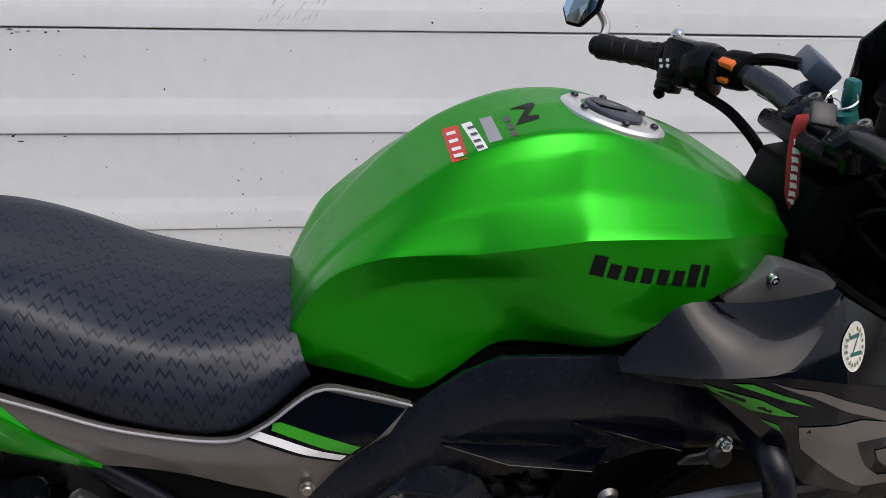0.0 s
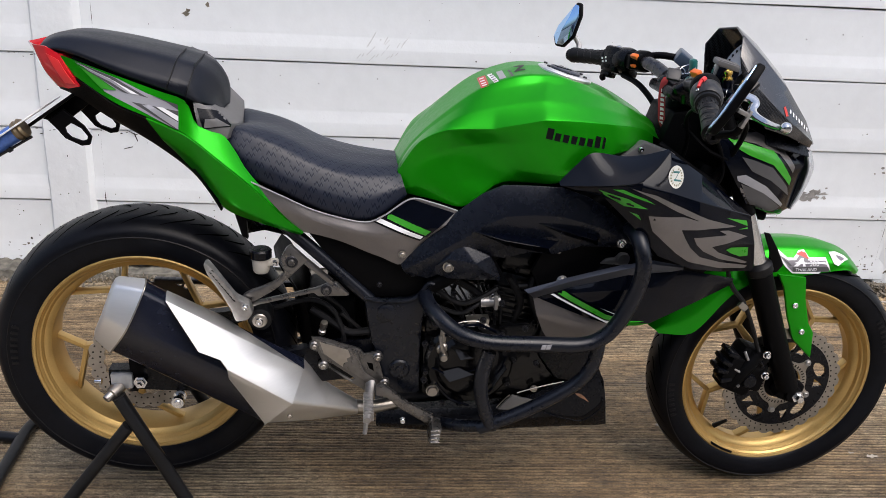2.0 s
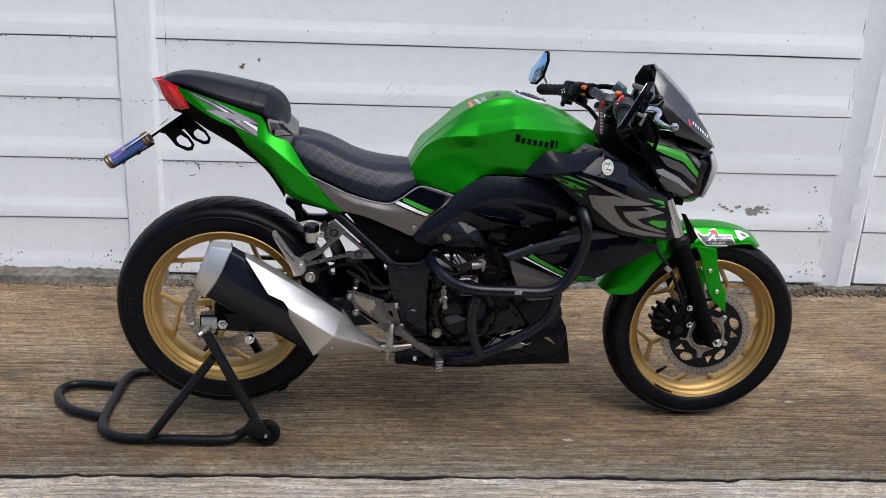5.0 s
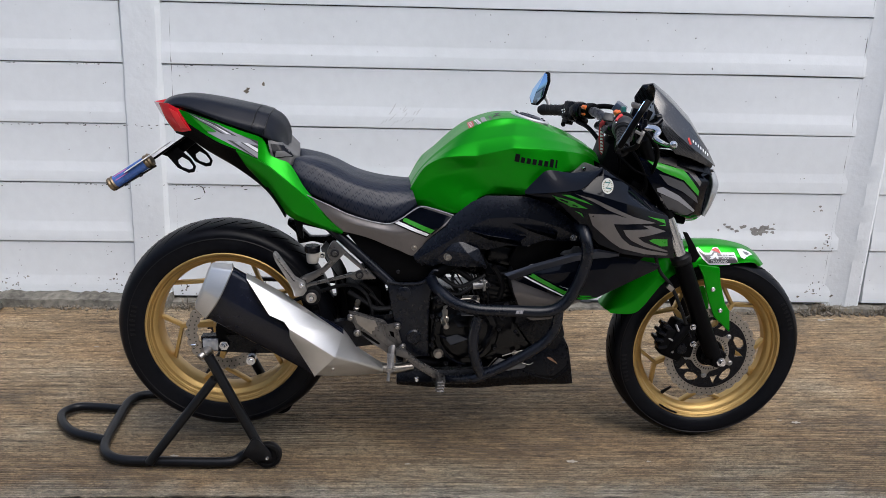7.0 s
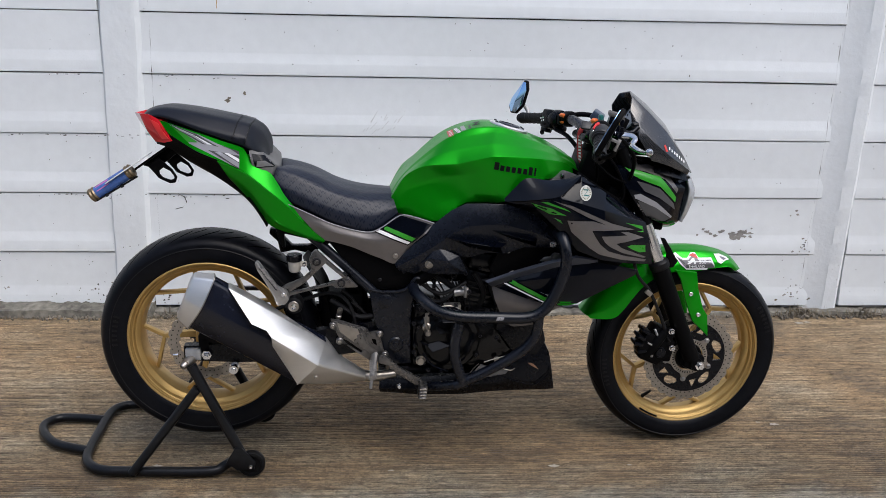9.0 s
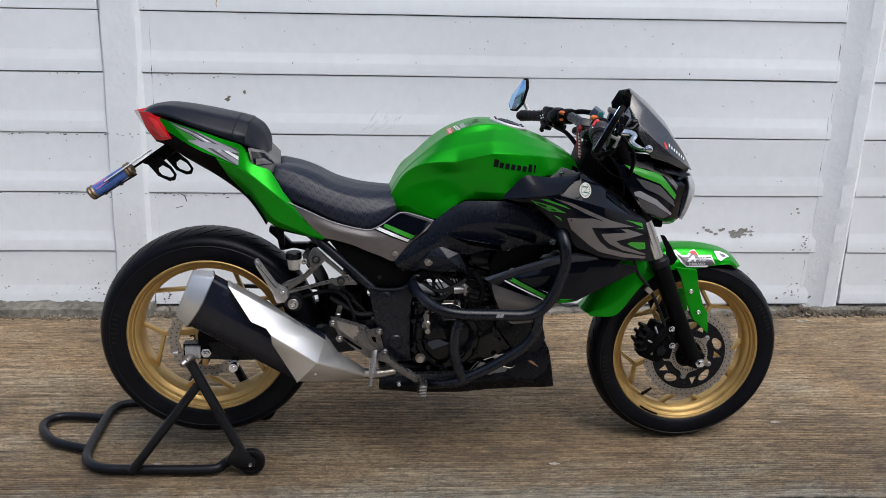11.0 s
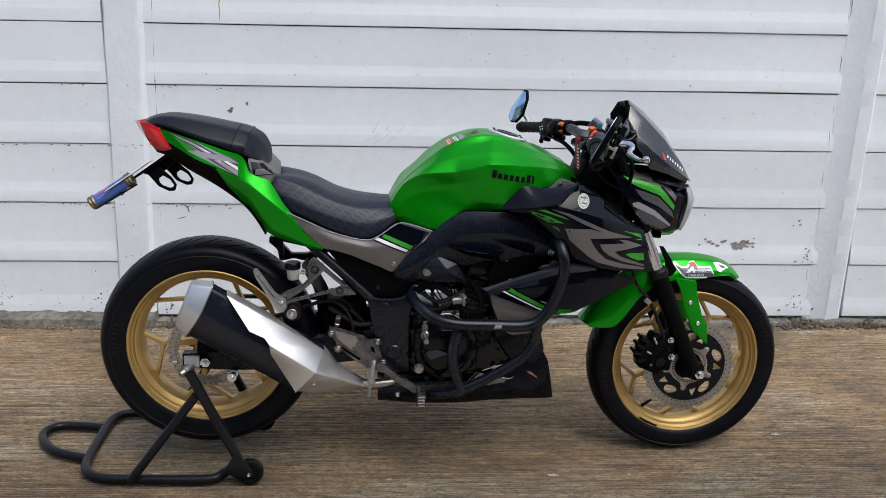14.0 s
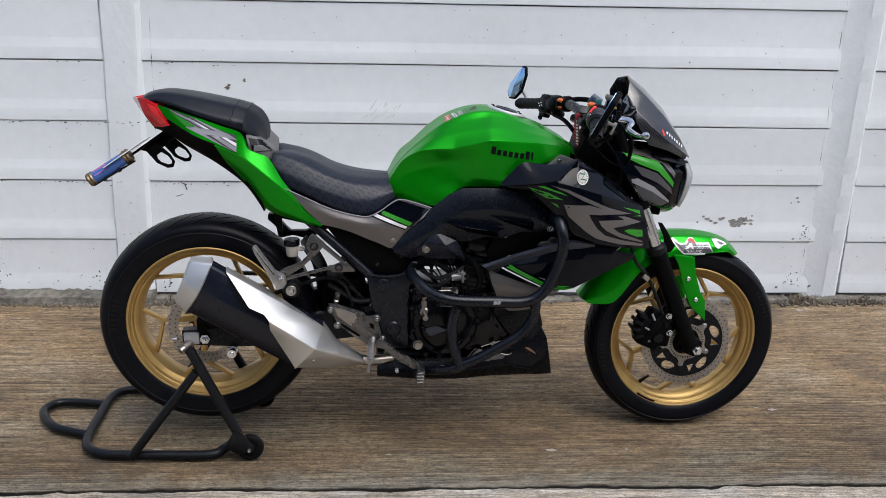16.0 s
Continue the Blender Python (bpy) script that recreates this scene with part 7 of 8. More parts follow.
for i in range(3):
    P("cover_slot", plate([(0.058 + 0.007 * i, 0.492), (0.062 + 0.007 * i, 0.492), (0.062 + 0.007 * i, 0.468), (0.058 + 0.007 * i, 0.468)], 0.126, 0.131, 0.0006), CHROME, parent=eng)
P("idle_pulley", turned([(0, 0.014), (0.008, 0.014), (0.010, 0.010), (0.013, 0.008), (0.013, -0.01), (0, -0.01)], V(-0.012, 0.132, 0.430), 20), DULLST, parent=eng)
P("link_arm", plate([(-0.018, 0.470), (-0.006, 0.472), (-0.004, 0.432), (-0.018, 0.428)], 0.128, 0.134, 0.002), DULLST, parent=eng)
P("oil_cap", turned([(0, 0.010), (0.010, 0.010), (0.012, 0.004), (0.014, 0.004), (0.014, -0.004), (0, -0.004)], V(-0.029, 0.134, 0.330), 20), DULLST, "dull metal oil filler plug", eng)
inj = P("thermostat", tube([V(0.066, 0.108, 0.522), V(0.106, 0.110, 0.526)], 0.0115, 16), ALU, "bare aluminium coolant fitting", eng)
P("flange", box(V(0.096, 0.110, 0.526), (0.008, 0.028, 0.034), 0.003), ALU, parent=inj)
bolt(0.088, 0.122, 0.54, inj, 0.004, 0.006)
rng = random.Random(4)
for i in range(34):
    x, z, w = rng.uniform(-0.03, 0.20), rng.uniform(0.32, 0.60), rng.uniform(0.095, 0.132)
    P("engine_bolt", bolt_mesh(x, w, z, rng.uniform(0.004, 0.0065), 0.010), rng.choice((DARKMET, ENGINE, ENGINE)), parent=eng)
for i, pts in enumerate(([(-0.03, 0.55), (0.02, 0.52), (0.06, 0.53), (0.10, 0.55)], [(0.00, 0.58), (0.05, 0.545), (0.09, 0.50), (0.075, 0.46)], [(0.02, 0.57), (0.01, 0.53), (0.03, 0.49), (0.02, 0.46)], [(-0.03, 0.51), (0.02, 0.495), (0.05, 0.51), (0.08, 0.53)], [(0.12, 0.58), (0.15, 0.52), (0.14, 0.46), (0.16, 0.40)], [(0.08, 0.62), (0.11, 0.57), (0.13, 0.55), (0.19, 0.56)], [(0.20, 0.62), (0.17, 0.55), (0.19, 0.48), (0.17, 0.42)], [(-0.22, 0.50), (-0.19, 0.47), (-0.17, 0.44), (-0.18, 0.42)], [(-0.25, 0.53), (-0.22, 0.50), (-0.20, 0.46), (-0.22, 0.43)], [(-0.28, 0.50), (-0.23, 0.47), (-0.20, 0.455), (-0.15, 0.46)])):
    P("hose", tube([V(x, 0.098 + 0.012 * math.sin(i * 2 + k), z) for k, (x, z) in enumerate(pts)], (0.006, 0.009, 0.0045, 0.005, 0.008)[i % 5], 8), SOFTRUB, parent=eng)
for i in range(7):
    P("wire", tube([V(-0.02 + 0.02 * i, 0.08 + 0.01 * (i % 3), 0.555), V(0.02 + 0.015 * i, 0.10, 0.50 + 0.012 * (i % 2)), V(0.05 + 0.01 * i, 0.105, 0.455)], 0.0025, 6), SOFTRUB, parent=eng)
P("shock", join(tube([V(-0.22, 0.02, 0.56), V(-0.18, 0.02, 0.36)], 0.03, 14), box(V(-0.24, 0.0, 0.46), (0.10, 0.14, 0.10), 0.01)), MATTE)
P("banjo_fitting", join(turned([(0, 0.012), (0.007, 0.012), (0.008, 0.0), (0.005, -0.01), (0.008, -0.012), (0.008, -0.02), (0, -0.02)], V(-0.255, 0.11, 0.470), 16, (0.2, -0.4, 1))), DULLST)
P("radiator", join(box(V(0.285, 0, 0.56), (0.035, 0.26, 0.24), 0.006, (0, 12, 0))), MATTE, "black radiator core")
for w in (0.045, -0.045):
    P("header_pipe", tube([V(0.22, w, 0.50), V(0.265, w, 0.46), V(0.275, w * 1.2, 0.38), V(0.235, w * 1.1, 0.30), V(0.15, w * 0.8, 0.265), V(0.0, 0.05, 0.27), V(-0.12, 0.08, 0.29)], 0.017, 12), DARKMET, "sooty exhaust header pipe")
pan = P("belly_pan", shell([[(-0.144, 0.105, 0.262), (-0.023, 0.112, 0.270), (0.088, 0.122, 0.277), (0.180, 0.128, 0.306), (0.239, 0.130, 0.338), (0.300, 0.128, 0.352), (0.328, 0.124, 0.372)],
    [(-0.146, 0.117, 0.238), (-0.023, 0.126, 0.236), (0.088, 0.134, 0.248), (0.180, 0.138, 0.256), (0.239, 0.138, 0.262), (0.303, 0.136, 0.256), (0.352, 0.130, 0.296)],
    [(-0.144, 0.105, 0.222), (-0.037, 0.112, 0.214), (0.083, 0.118, 0.213), (0.180, 0.122, 0.222), (0.285, 0.122, 0.224), (0.340, 0.120, 0.222), (0.366, 0.116, 0.222)],
    [(-0.144, 0.0, 0.218), (-0.037, 0.0, 0.208), (0.083, 0.0, 0.207), (0.180, 0.0, 0.217), (0.285, 0.0, 0.219), (0.340, 0.0, 0.218), (0.366, 0.0, 0.218)]], 0.003, True, 0.004), SATIN, "satin black belly pan", smooth=25)
P("pan_nose", shell([[(0.328, 0.124, 0.372), (0.344, 0.128, 0.340), (0.352, 0.130, 0.296), (0.366, 0.116, 0.222)], [(0.334, 0.0, 0.376), (0.352, 0.0, 0.340), (0.362, 0.0, 0.296), (0.372, 0.0, 0.220)]], 0.003, True, 0.004), SATIN, parent=pan, smooth=25)
P("pan_lip", tube([V(0.213, 0.141, 0.272), V(0.262, 0.141, 0.256), V(0.303, 0.140, 0.250), V(0.340, 0.136, 0.276), V(0.346, 0.133, 0.300)], 0.0016, 8, 40), SATIN, parent=pan)
P("pan_grille", plate([(0.05, 0.305), (0.12, 0.338), (0.19, 0.345), (0.20, 0.36), (0.10, 0.36), (0.06, 0.33)], 0.105, 0.115, 0.003), DARKMET, parent=pan)
bolt(0.19, 0.131, 0.325, pan, 0.006, 0.004, DULLST)
bolt(-0.088, 0.118, 0.243, pan, 0.006, 0.004)

# ---- crash bar ----
cb = P("crash_bar", tube([V(-0.051, 0.125, 0.544), V(-0.047, 0.150, 0.539), V(-0.029, 0.185, 0.528), V(-0.001, 0.212, 0.512), V(0.031, 0.230, 0.503), V(0.077, 0.238, 0.497), V(0.165, 0.240, 0.494), V(0.246, 0.240, 0.492), V(0.292, 0.240, 0.511), V(0.322, 0.244, 0.559), V(0.341, 0.248, 0.618), V(0.345, 0.250, 0.660), V(0.340, 0.242, 0.693), V(0.335, 0.222, 0.713), V(0.336, 0.180, 0.712)], 0.0155, 16, 100), FRAME, "thick black tubular engine crash bar")
P("lower_tube", tube([V(0.068, 0.230, 0.475), V(0.058, 0.232, 0.434), V(0.056, 0.230, 0.387), V(0.066, 0.226, 0.343), V(0.082, 0.220, 0.299)], 0.0140, 14, 50), FRAME, parent=cb)
P("lower_tube", tube([V(0.060, 0.215, 0.288), V(0.091, 0.220, 0.304), V(0.144, 0.224, 0.330), V(0.204, 0.228, 0.366), V(0.250, 0.230, 0.400), V(0.274, 0.232, 0.435), V(0.281, 0.235, 0.470), V(0.281, 0.238, 0.499)], 0.0140, 14, 60), FRAME, parent=cb)
P("mount_tube", tube([V(0.092, 0.218, 0.296), V(0.042, 0.190, 0.276), V(-0.004, 0.150, 0.257), V(-0.038, 0.110, 0.243)], 0.013, 12), FRAME, parent=cb)
for i, (x, z) in enumerate([(0.162, 0.496), (0.172, 0.496)]):
    P("maker_mark", plate([(x, z - 0.005), (x + 0.009, z - 0.005), (x + 0.012, z + 0.005), (x + 0.003, z + 0.005)], 0.2550, 0.2558, 0.0002), SILVERV, "small silver maker's mark", cb)


# ---- fork, fender, brake ----
for s in (1, -1):
    fk = P("fork_leg", tube([V(0.654, 0.100 * s, 0.602), V(0.735, 0.100 * s, 0.410), V(0.785, 0.098 * s, 0.300)], 0.026, 18, 12, r_end=0.024), MATTE, "matt black fork leg with a polished inner tube")
    P("inner_tube", tube([V(0.606, 0.100 * s, 0.718), V(0.656, 0.100 * s, 0.600)], 0.0185, 18), CHROME, "polished fork tube", fk)
    P("upper_tube", tube([V(0.505, 0.100 * s, 0.955), V(0.607, 0.100 * s, 0.716)], 0.0188, 18), MATTE, parent=fk)
    P("dust_seal", turned([(0.019, 0.012), (0.024, 0.010), (0.029, 0.004), (0.029, -0.012), (0.026, -0.016), (0.019, -0.016)], V(0.656, 0.100 * s, 0.598), 24, (-0.39, 0, 0.92), True), SOFTRUB, parent=fk)
    P("axle_clamp", join(box(V(0.792, 0.088 * s, 0.290), (0.06, 0.04, 0.055), 0.012, (0, 22, 0)), turned([(0, 0.018), (0.018, 0.016), (0.022, 0.0), (0, 0)], V(0.796, 0.100 * s, 0.287), 20, (0, -s, 0))), MATTE, parent=fk)
    P("axle_end", turned([(0, 0.018), (0.008, 0.018), (0.009, 0.005), (0.014, 0.005), (0.015, 0.0), (0, 0)], V(0.804, 0.114 * s, 0.284), 6, (0, -s, 0)), CHROME, parent=fk)
    P("reflector_blade", plate([(0.655, 0.674), (0.668, 0.672), (0.690, 0.640), (0.712, 0.602), (0.700, 0.585), (0.682, 0.583), (0.676, 0.630)], 0.098 * s - 0.004, 0.098 * s + 0.004, 0.002), MATTE, parent=fk)
cal = P("front_caliper", join(box(V(0.668, 0.092, 0.350), (0.075, 0.055, 0.115), 0.012, (0, 24, 0)), box(V(0.632, 0.10, 0.365), (0.03, 0.06, 0.06), 0.006, (0, 24, 0)), box(V(0.700, 0.095, 0.330), (0.045, 0.03, 0.07), 0.008, (0, 10, 0)), tube([V(0.64, 0.11, 0.32), V(0.66, 0.122, 0.36), V(0.685, 0.118, 0.395)], 0.016, 12)), MATTE, "black front brake caliper")
for x, z, r in ((0.706, 0.396, 0.0068), (0.712, 0.344, 0.0068), (0.664, 0.362, 0.0042), (0.650, 0.323, 0.0042)):
    bolt(x, 0.124, z, cal, r, 0.006, CHROME if x > 0.7 else ALU)
for k, (x, z, tilt) in enumerate(((0.628, 0.399, 24), (0.616, 0.380, 30), (0.609, 0.360, 12), (0.620, 0.338, -10))):
    P("caliper_rib", box(V(x, 0.108, z), (0.026, 0.046, 0.011), 0.003, (0, tilt, 0)), SATIN, parent=cal)
P("pad_pin", tube([V(0.634, 0.128, 0.366), V(0.650, 0.130, 0.357), V(0.668, 0.126, 0.349)], 0.0028, 8), ALU, parent=cal)
P("bleed_nipple", tube([V(0.655, 0.120, 0.404), V(0.662, 0.126, 0.388), V(0.671, 0.126, 0.380)], 0.0035, 8), ALU, parent=cal)
P("piston_cover", turned([(0, 0.006), (0.014, 0.005), (0.017, 0.0), (0.017, -0.01), (0, -0.01)], V(0.678, 0.122, 0.330), 22), SATIN, parent=cal)
P("caliper_strap", tube([V(0.672, 0.122, 0.400), V(0.690, 0.128, 0.384), V(0.700, 0.126, 0.366)], 0.0045, 8), SATIN, parent=cal)
P("brake_hose", tube([V(0.52, 0.10, 0.80), V(0.56, 0.125, 0.66), V(0.585, 0.13, 0.575), V(0.625, 0.13, 0.525), V(0.66, 0.125, 0.46), V(0.685, 0.12, 0.405)], 0.005, 8), SOFTRUB)
P("hose_clip", box(V(0.622, 0.132, 0.52), (0.022, 0.008, 0.014), 0.002, (0, 40, 0)), DULLST)

fen = P("front_fender", surf([
    [(0.946, 0.0, 0.556), (0.908, 0, 0.595), (0.850, 0, 0.618), (0.770, 0, 0.627), (0.690, 0, 0.618), (0.600, 0, 0.582), (0.520, 0, 0.508), (0.462, 0, 0.425)],
    [(0.940, 0.024, 0.556), (0.902, 0.036, 0.591), (0.846, 0.042, 0.612), (0.768, 0.044, 0.619), (0.690, 0.044, 0.612), (0.604, 0.044, 0.570), (0.526, 0.042, 0.498), (0.466, 0.034, 0.424)],
    [(0.924, 0.042, 0.556), (0.892, 0.060, 0.584), (0.838, 0.066, 0.592), (0.768, 0.068, 0.594), (0.690, 0.068, 0.572), (0.614, 0.068, 0.538), (0.545, 0.064, 0.462), (0.472, 0.050, 0.424)],
    [(0.914, 0.046, 0.556), (0.884, 0.066, 0.574), (0.832, 0.071, 0.571), (0.768, 0.072, 0.562), (0.692, 0.072, 0.558), (0.626, 0.071, 0.516), (0.572, 0.068, 0.442), (0.542, 0.065, 0.418), (0.482, 0.052, 0.415)]], 44, 5, 2, True, 0.003), GREEN, "green painted front fender with stickers", smooth=50)
for s in (1, -1):
    w0, w1 = (0.074, 0.084) if s > 0 else (-0.084, -0.074)
    stay = P("fender_stay", plate([(0.716, 0.572), (0.735, 0.540), (0.757, 0.470), (0.782, 0.412), (0.836, 0.362), (0.828, 0.430), (0.812, 0.452), (0.792, 0.512), (0.782, 0.564)], w0, w1, 0.004), GREEN, parent=fen)
    for x, z in ((0.768, 0.498), (0.797, 0.433)):
        bolt(x, 0.085 * s, z, stay, 0.007, 0.004, CHROME, (0, -s, 0))
ft = tree_of([fen])
sticker("club_sticker", [(0.716, 0.612), (0.724, 0.616), (0.741, 0.602), (0.755, 0.602), (0.769, 0.615), (0.782, 0.616), (0.790, 0.603), (0.830, 0.602), (0.840, 0.573), (0.826, 0.569), (0.752, 0.570), (0.735, 0.584)], ft, WHITE, fen, 0.0030, label="white edged grey and red club sticker")
sticker("sticker_field", [(0.724, 0.606), (0.742, 0.597), (0.759, 0.598), (0.772, 0.610), (0.781, 0.610), (0.787, 0.598), (0.827, 0.597), (0.835, 0.574), (0.752, 0.574), (0.740, 0.585)], ft, GREYV, fen, 0.0038)
sticker("sticker_red", [(0.761, 0.609), (0.775, 0.614), (0.784, 0.611), (0.788, 0.600), (0.775, 0.605)], ft, REDV, fen, 0.0042)
sticker("sticker_wing", [(0.728, 0.602), (0.742, 0.594), (0.748, 0.588), (0.744, 0.586)], ft, DARKV, fen, 0.0044)
sticker("sticker_wing", [(0.752, 0.586), (0.770, 0.602), (0.776, 0.602), (0.780, 0.586), (0.774, 0.586), (0.772, 0.594), (0.762, 0.586)], ft, WHITE, fen, 0.0044)
sticker("sticker_base", [(0.750, 0.584), (0.833, 0.585), (0.836, 0.574), (0.752, 0.574)], ft, DARKV, fen, 0.0042)
sticker("wing_sticker", [(0.842, 0.610), (0.862, 0.608), (0.884, 0.599), (0.892, 0.592), (0.876, 0.592), (0.858, 0.585), (0.848, 0.590)], ft, WHITE, fen, 0.0030)
sticker("wing_dark", [(0.858, 0.604), (0.872, 0.600), (0.880, 0.595), (0.868, 0.594), (0.862, 0.598)], ft, GREYV, fen, 0.0040)


def words_on(text, size, x0, z0, tree, material, name, parent, lift, slope=0.0):
    ob = lettering(text, size, Matrix(), material, name, parent, 0.0)
    for v in ob.data.vertices:
        x, z = x0 + v.co.x, z0 + v.co.y + slope * v.co.x
        hit, _, _, _ = tree.ray_cast(Vector((x, -1.5, z)), Vector((0, 1, 0)))
        v.co = Vector((x, (hit.y if hit else -0.08) - lift, z))
    return ob


words_on("300", 0.0155, 0.788, 0.5868, ft, WHITE, "sticker_number", fen, 0.0046)
words_on("THAILAND", 0.0100, 0.757, 0.5758, ft, WHITE, "sticker_word", fen, 0.0050)

# ---- headlight and screen ----
nose = P("headlight_cowl", surf([
    [(0.500, 0.0, 0.898), (0.618, 0, 0.891), (0.688, 0, 0.876), (0.753, 0, 0.844)],
    [(0.495, 0.085, 0.893), (0.608, 0.074, 0.882), (0.673, 0.066, 0.860), (0.738, 0.045, 0.839)],
    [(0.490, 0.126, 0.886), (0.600, 0.124, 0.856), (0.673, 0.104, 0.824), (0.724, 0.074, 0.812)],
    [(0.538, 0.130, 0.818), (0.612, 0.127, 0.788), (0.673, 0.107, 0.760), (0.722, 0.066, 0.756)],
    [(0.590, 0.124, 0.745), (0.636, 0.116, 0.728), (0.680, 0.090, 0.714), (0.722, 0.056, 0.714)],
    [(0.612, 0.060, 0.724), (0.648, 0.062, 0.708), (0.686, 0.052, 0.696), (0.722, 0.036, 0.700)],
    [(0.618, 0.0, 0.721), (0.653, 0.0, 0.704), (0.690, 0.0, 0.692), (0.728, 0.0, 0.698)]], 26, 5, 2, True, 0.003), GLOSS, "gloss black headlight cowl with silver and green stripes")
P("headlight", surf([[(0.728, 0.072, 0.838), (0.738, 0.074, 0.806), (0.734, 0.068, 0.755), (0.724, 0.060, 0.712)], [(0.752, 0.045, 0.836), (0.767, 0.045, 0.795), (0.754, 0.042, 0.738), (0.740, 0.036, 0.702)], [(0.766, 0.0, 0.834), (0.787, 0, 0.786), (0.770, 0, 0.725), (0.752, 0, 0.694)]], 16, 4, 1, True, 0.003), GLASSY, "clear headlight glass", nose)
P("chin", surf([[(0.673, 0.06, 0.702), (0.708, 0.05, 0.698), (0.724, 0.035, 0.708)], [(0.678, 0.03, 0.689), (0.710, 0.03, 0.690), (0.730, 0.02, 0.702)]], 8, 2, 0, True, 0.004), GREEN, parent=nose)
P("chin_lamp", tube([V(0.643, 0.05, 0.698), V(0.673, 0.05, 0.694)], 0.010, 10), MATTE, parent=nose)
nt = tree_of([nose])
for nm, pts, m, lf in (
    ("silver_top", [(0.524, 0.887), (0.583, 0.894), (0.603, 0.884), (0.660, 0.860), (0.696, 0.814), (0.692, 0.802), (0.652, 0.843), (0.593, 0.866), (0.547, 0.876)], TITAN, 0.0012),
    ("green_stripe", [(0.525, 0.882), (0.556, 0.874), (0.636, 0.851), (0.691, 0.790), (0.689, 0.776), (0.634, 0.825), (0.575, 0.847), (0.547, 0.861)], GREENV, 0.0016),
    ("grey_field", [(0.560, 0.844), (0.587, 0.837), (0.633, 0.820), (0.683, 0.774), (0.692, 0.754), (0.633, 0.794), (0.586, 0.815)], DARKV, 0.0012),
    # titanium grey area facing down, its shade put in as dark vinyl
    ("shaded_titanium_ray", [(0.568, 0.789), (0.618, 0.771), (0.678, 0.730), (0.660, 0.724), (0.610, 0.730), (0.588, 0.756)], DARKV, 0.0012),
    ("silver_ray", [(0.556, 0.805), (0.574, 0.808), (0.624, 0.783), (0.684, 0.735), (0.681, 0.730), (0.622, 0.768), (0.560, 0.795)], SILVERV, 0.0016),
    ("silver_fin", [(0.567, 0.782), (0.575, 0.777), (0.596, 0.739), (0.593, 0.732), (0.585, 0.741)], TITAN, 0.0012)):
    sticker(nm, pts, nt, m, nose, lf, fine=0.006)
P("cowl_shoulder", surf([[(0.623, 0.085, 0.881), (0.678, 0.085, 0.868), (0.723, 0.070, 0.854)], [(0.618, 0.104, 0.864), (0.678, 0.100, 0.848), (0.730, 0.078, 0.832)]], 10, 3, 0, True, 0.004), SATIN, parent=nose)
scr = P("fly_screen", shell([
    [(0.566, 0.0, 1.077), (0.612, 0, 1.044), (0.675, 0, 0.985), (0.727, 0, 0.912), (0.757, 0, 0.854)],
    [(0.554, 0.058, 1.067), (0.602, 0.066, 1.024), (0.657, 0.072, 0.970), (0.709, 0.075, 0.905), (0.744, 0.062, 0.854)],
    [(0.541, 0.086, 1.030), (0.566, 0.106, 0.988), (0.610, 0.118, 0.945), (0.664, 0.112, 0.904), (0.728, 0.084, 0.864)],
    [(0.546, 0.090, 1.003), (0.562, 0.117, 0.958), (0.602, 0.120, 0.898), (0.656, 0.112, 0.882), (0.722, 0.086, 0.852)]], 0.003, True, 0.004), CARBON, "dark carbon look fly screen", smooth=25)
ws = tree_of([scr])
sticker("red_mark", [(0.638, 0.938), (0.644, 0.940), (0.650, 0.922), (0.642, 0.922)], ws, REDV, scr, 0.001)
for i in range(7):
    x, z = 0.654 + 0.0085 * i, 0.927 - 0.0064 * i
    sticker("white_mark", [(x, z), (x + 0.004, z - 0.003), (x + 0.006, z + 0.003), (x + 0.002, z + 0.007)], ws, WHITE, scr, 0.001)
dash = P("dashboard", join(box(V(0.590, 0.0, 0.988), (0.045, 0.130, 0.070), 0.012, (0, 28, 0)), box(V(0.60, 0, 0.94), (0.08, 0.10, 0.08), 0.01)), MATTE, "black instrument cluster with a pale dial")
dn = Vector((-0.86, 0, 0.5)).normalized()
P("dial", turned([(0, 0.002), (0.038, 0.002), (0.042, 0.004), (0.045, 0.0), (0, 0.0)], Vector((0.574, -0.015, 1.010)), 36, dn), mat("dial_face", (0.42, 0.42, 0.43), 0.35, vary=0.05), "pale round dial", dash)
u = Vector((0.5, 0, 0.86))
for i in range(13):
    a = radians(-120 + 20 * i)
    c = Vector((0.574, -0.015, 1.010)) + dn * 0.0028 + 0.032 * (u * math.cos(a) + Vector((0, 1, 0)) * math.sin(a))
    P("dial_tick", box(c, (0.003, 0.003, 0.006), 0, (0, 0, 0)), BLACKV, parent=dash)
P("side_switch_pod", join(box(V(0.522, 0.078, 0.992), (0.020, 0.046, 0.040), 0.004, (0, 25, 0))), MATTE)
for y in (0.035, 0.055):
    P("pod_button", turned([(0, 0.004), (0.006, 0.003), (0.007, 0), (0, 0)], V(0.511, y + 0.032, 0.998), 14, (-0.9, 0, 0.42)), SOFTRUB)

# ---- steering head, bars, controls ----
P("headstock", join(tube([V(0.43, 0, 0.78), V(0.475, 0, 0.93)], 0.032, 16), box(V(0.45, 0, 0.80), (0.10, 0.10, 0.14), 0.015), box(V(0.515, 0, 0.80), (0.05, 0.20, 0.03), 0.008, (0, 22, 0)), box(V(0.40, 0, 0.76), (0.14, 0.12, 0.10), 0.02), box(V(0.50, 0.0, 0.70), (0.10, 0.16, 0.12), 0.02)), MATTE)
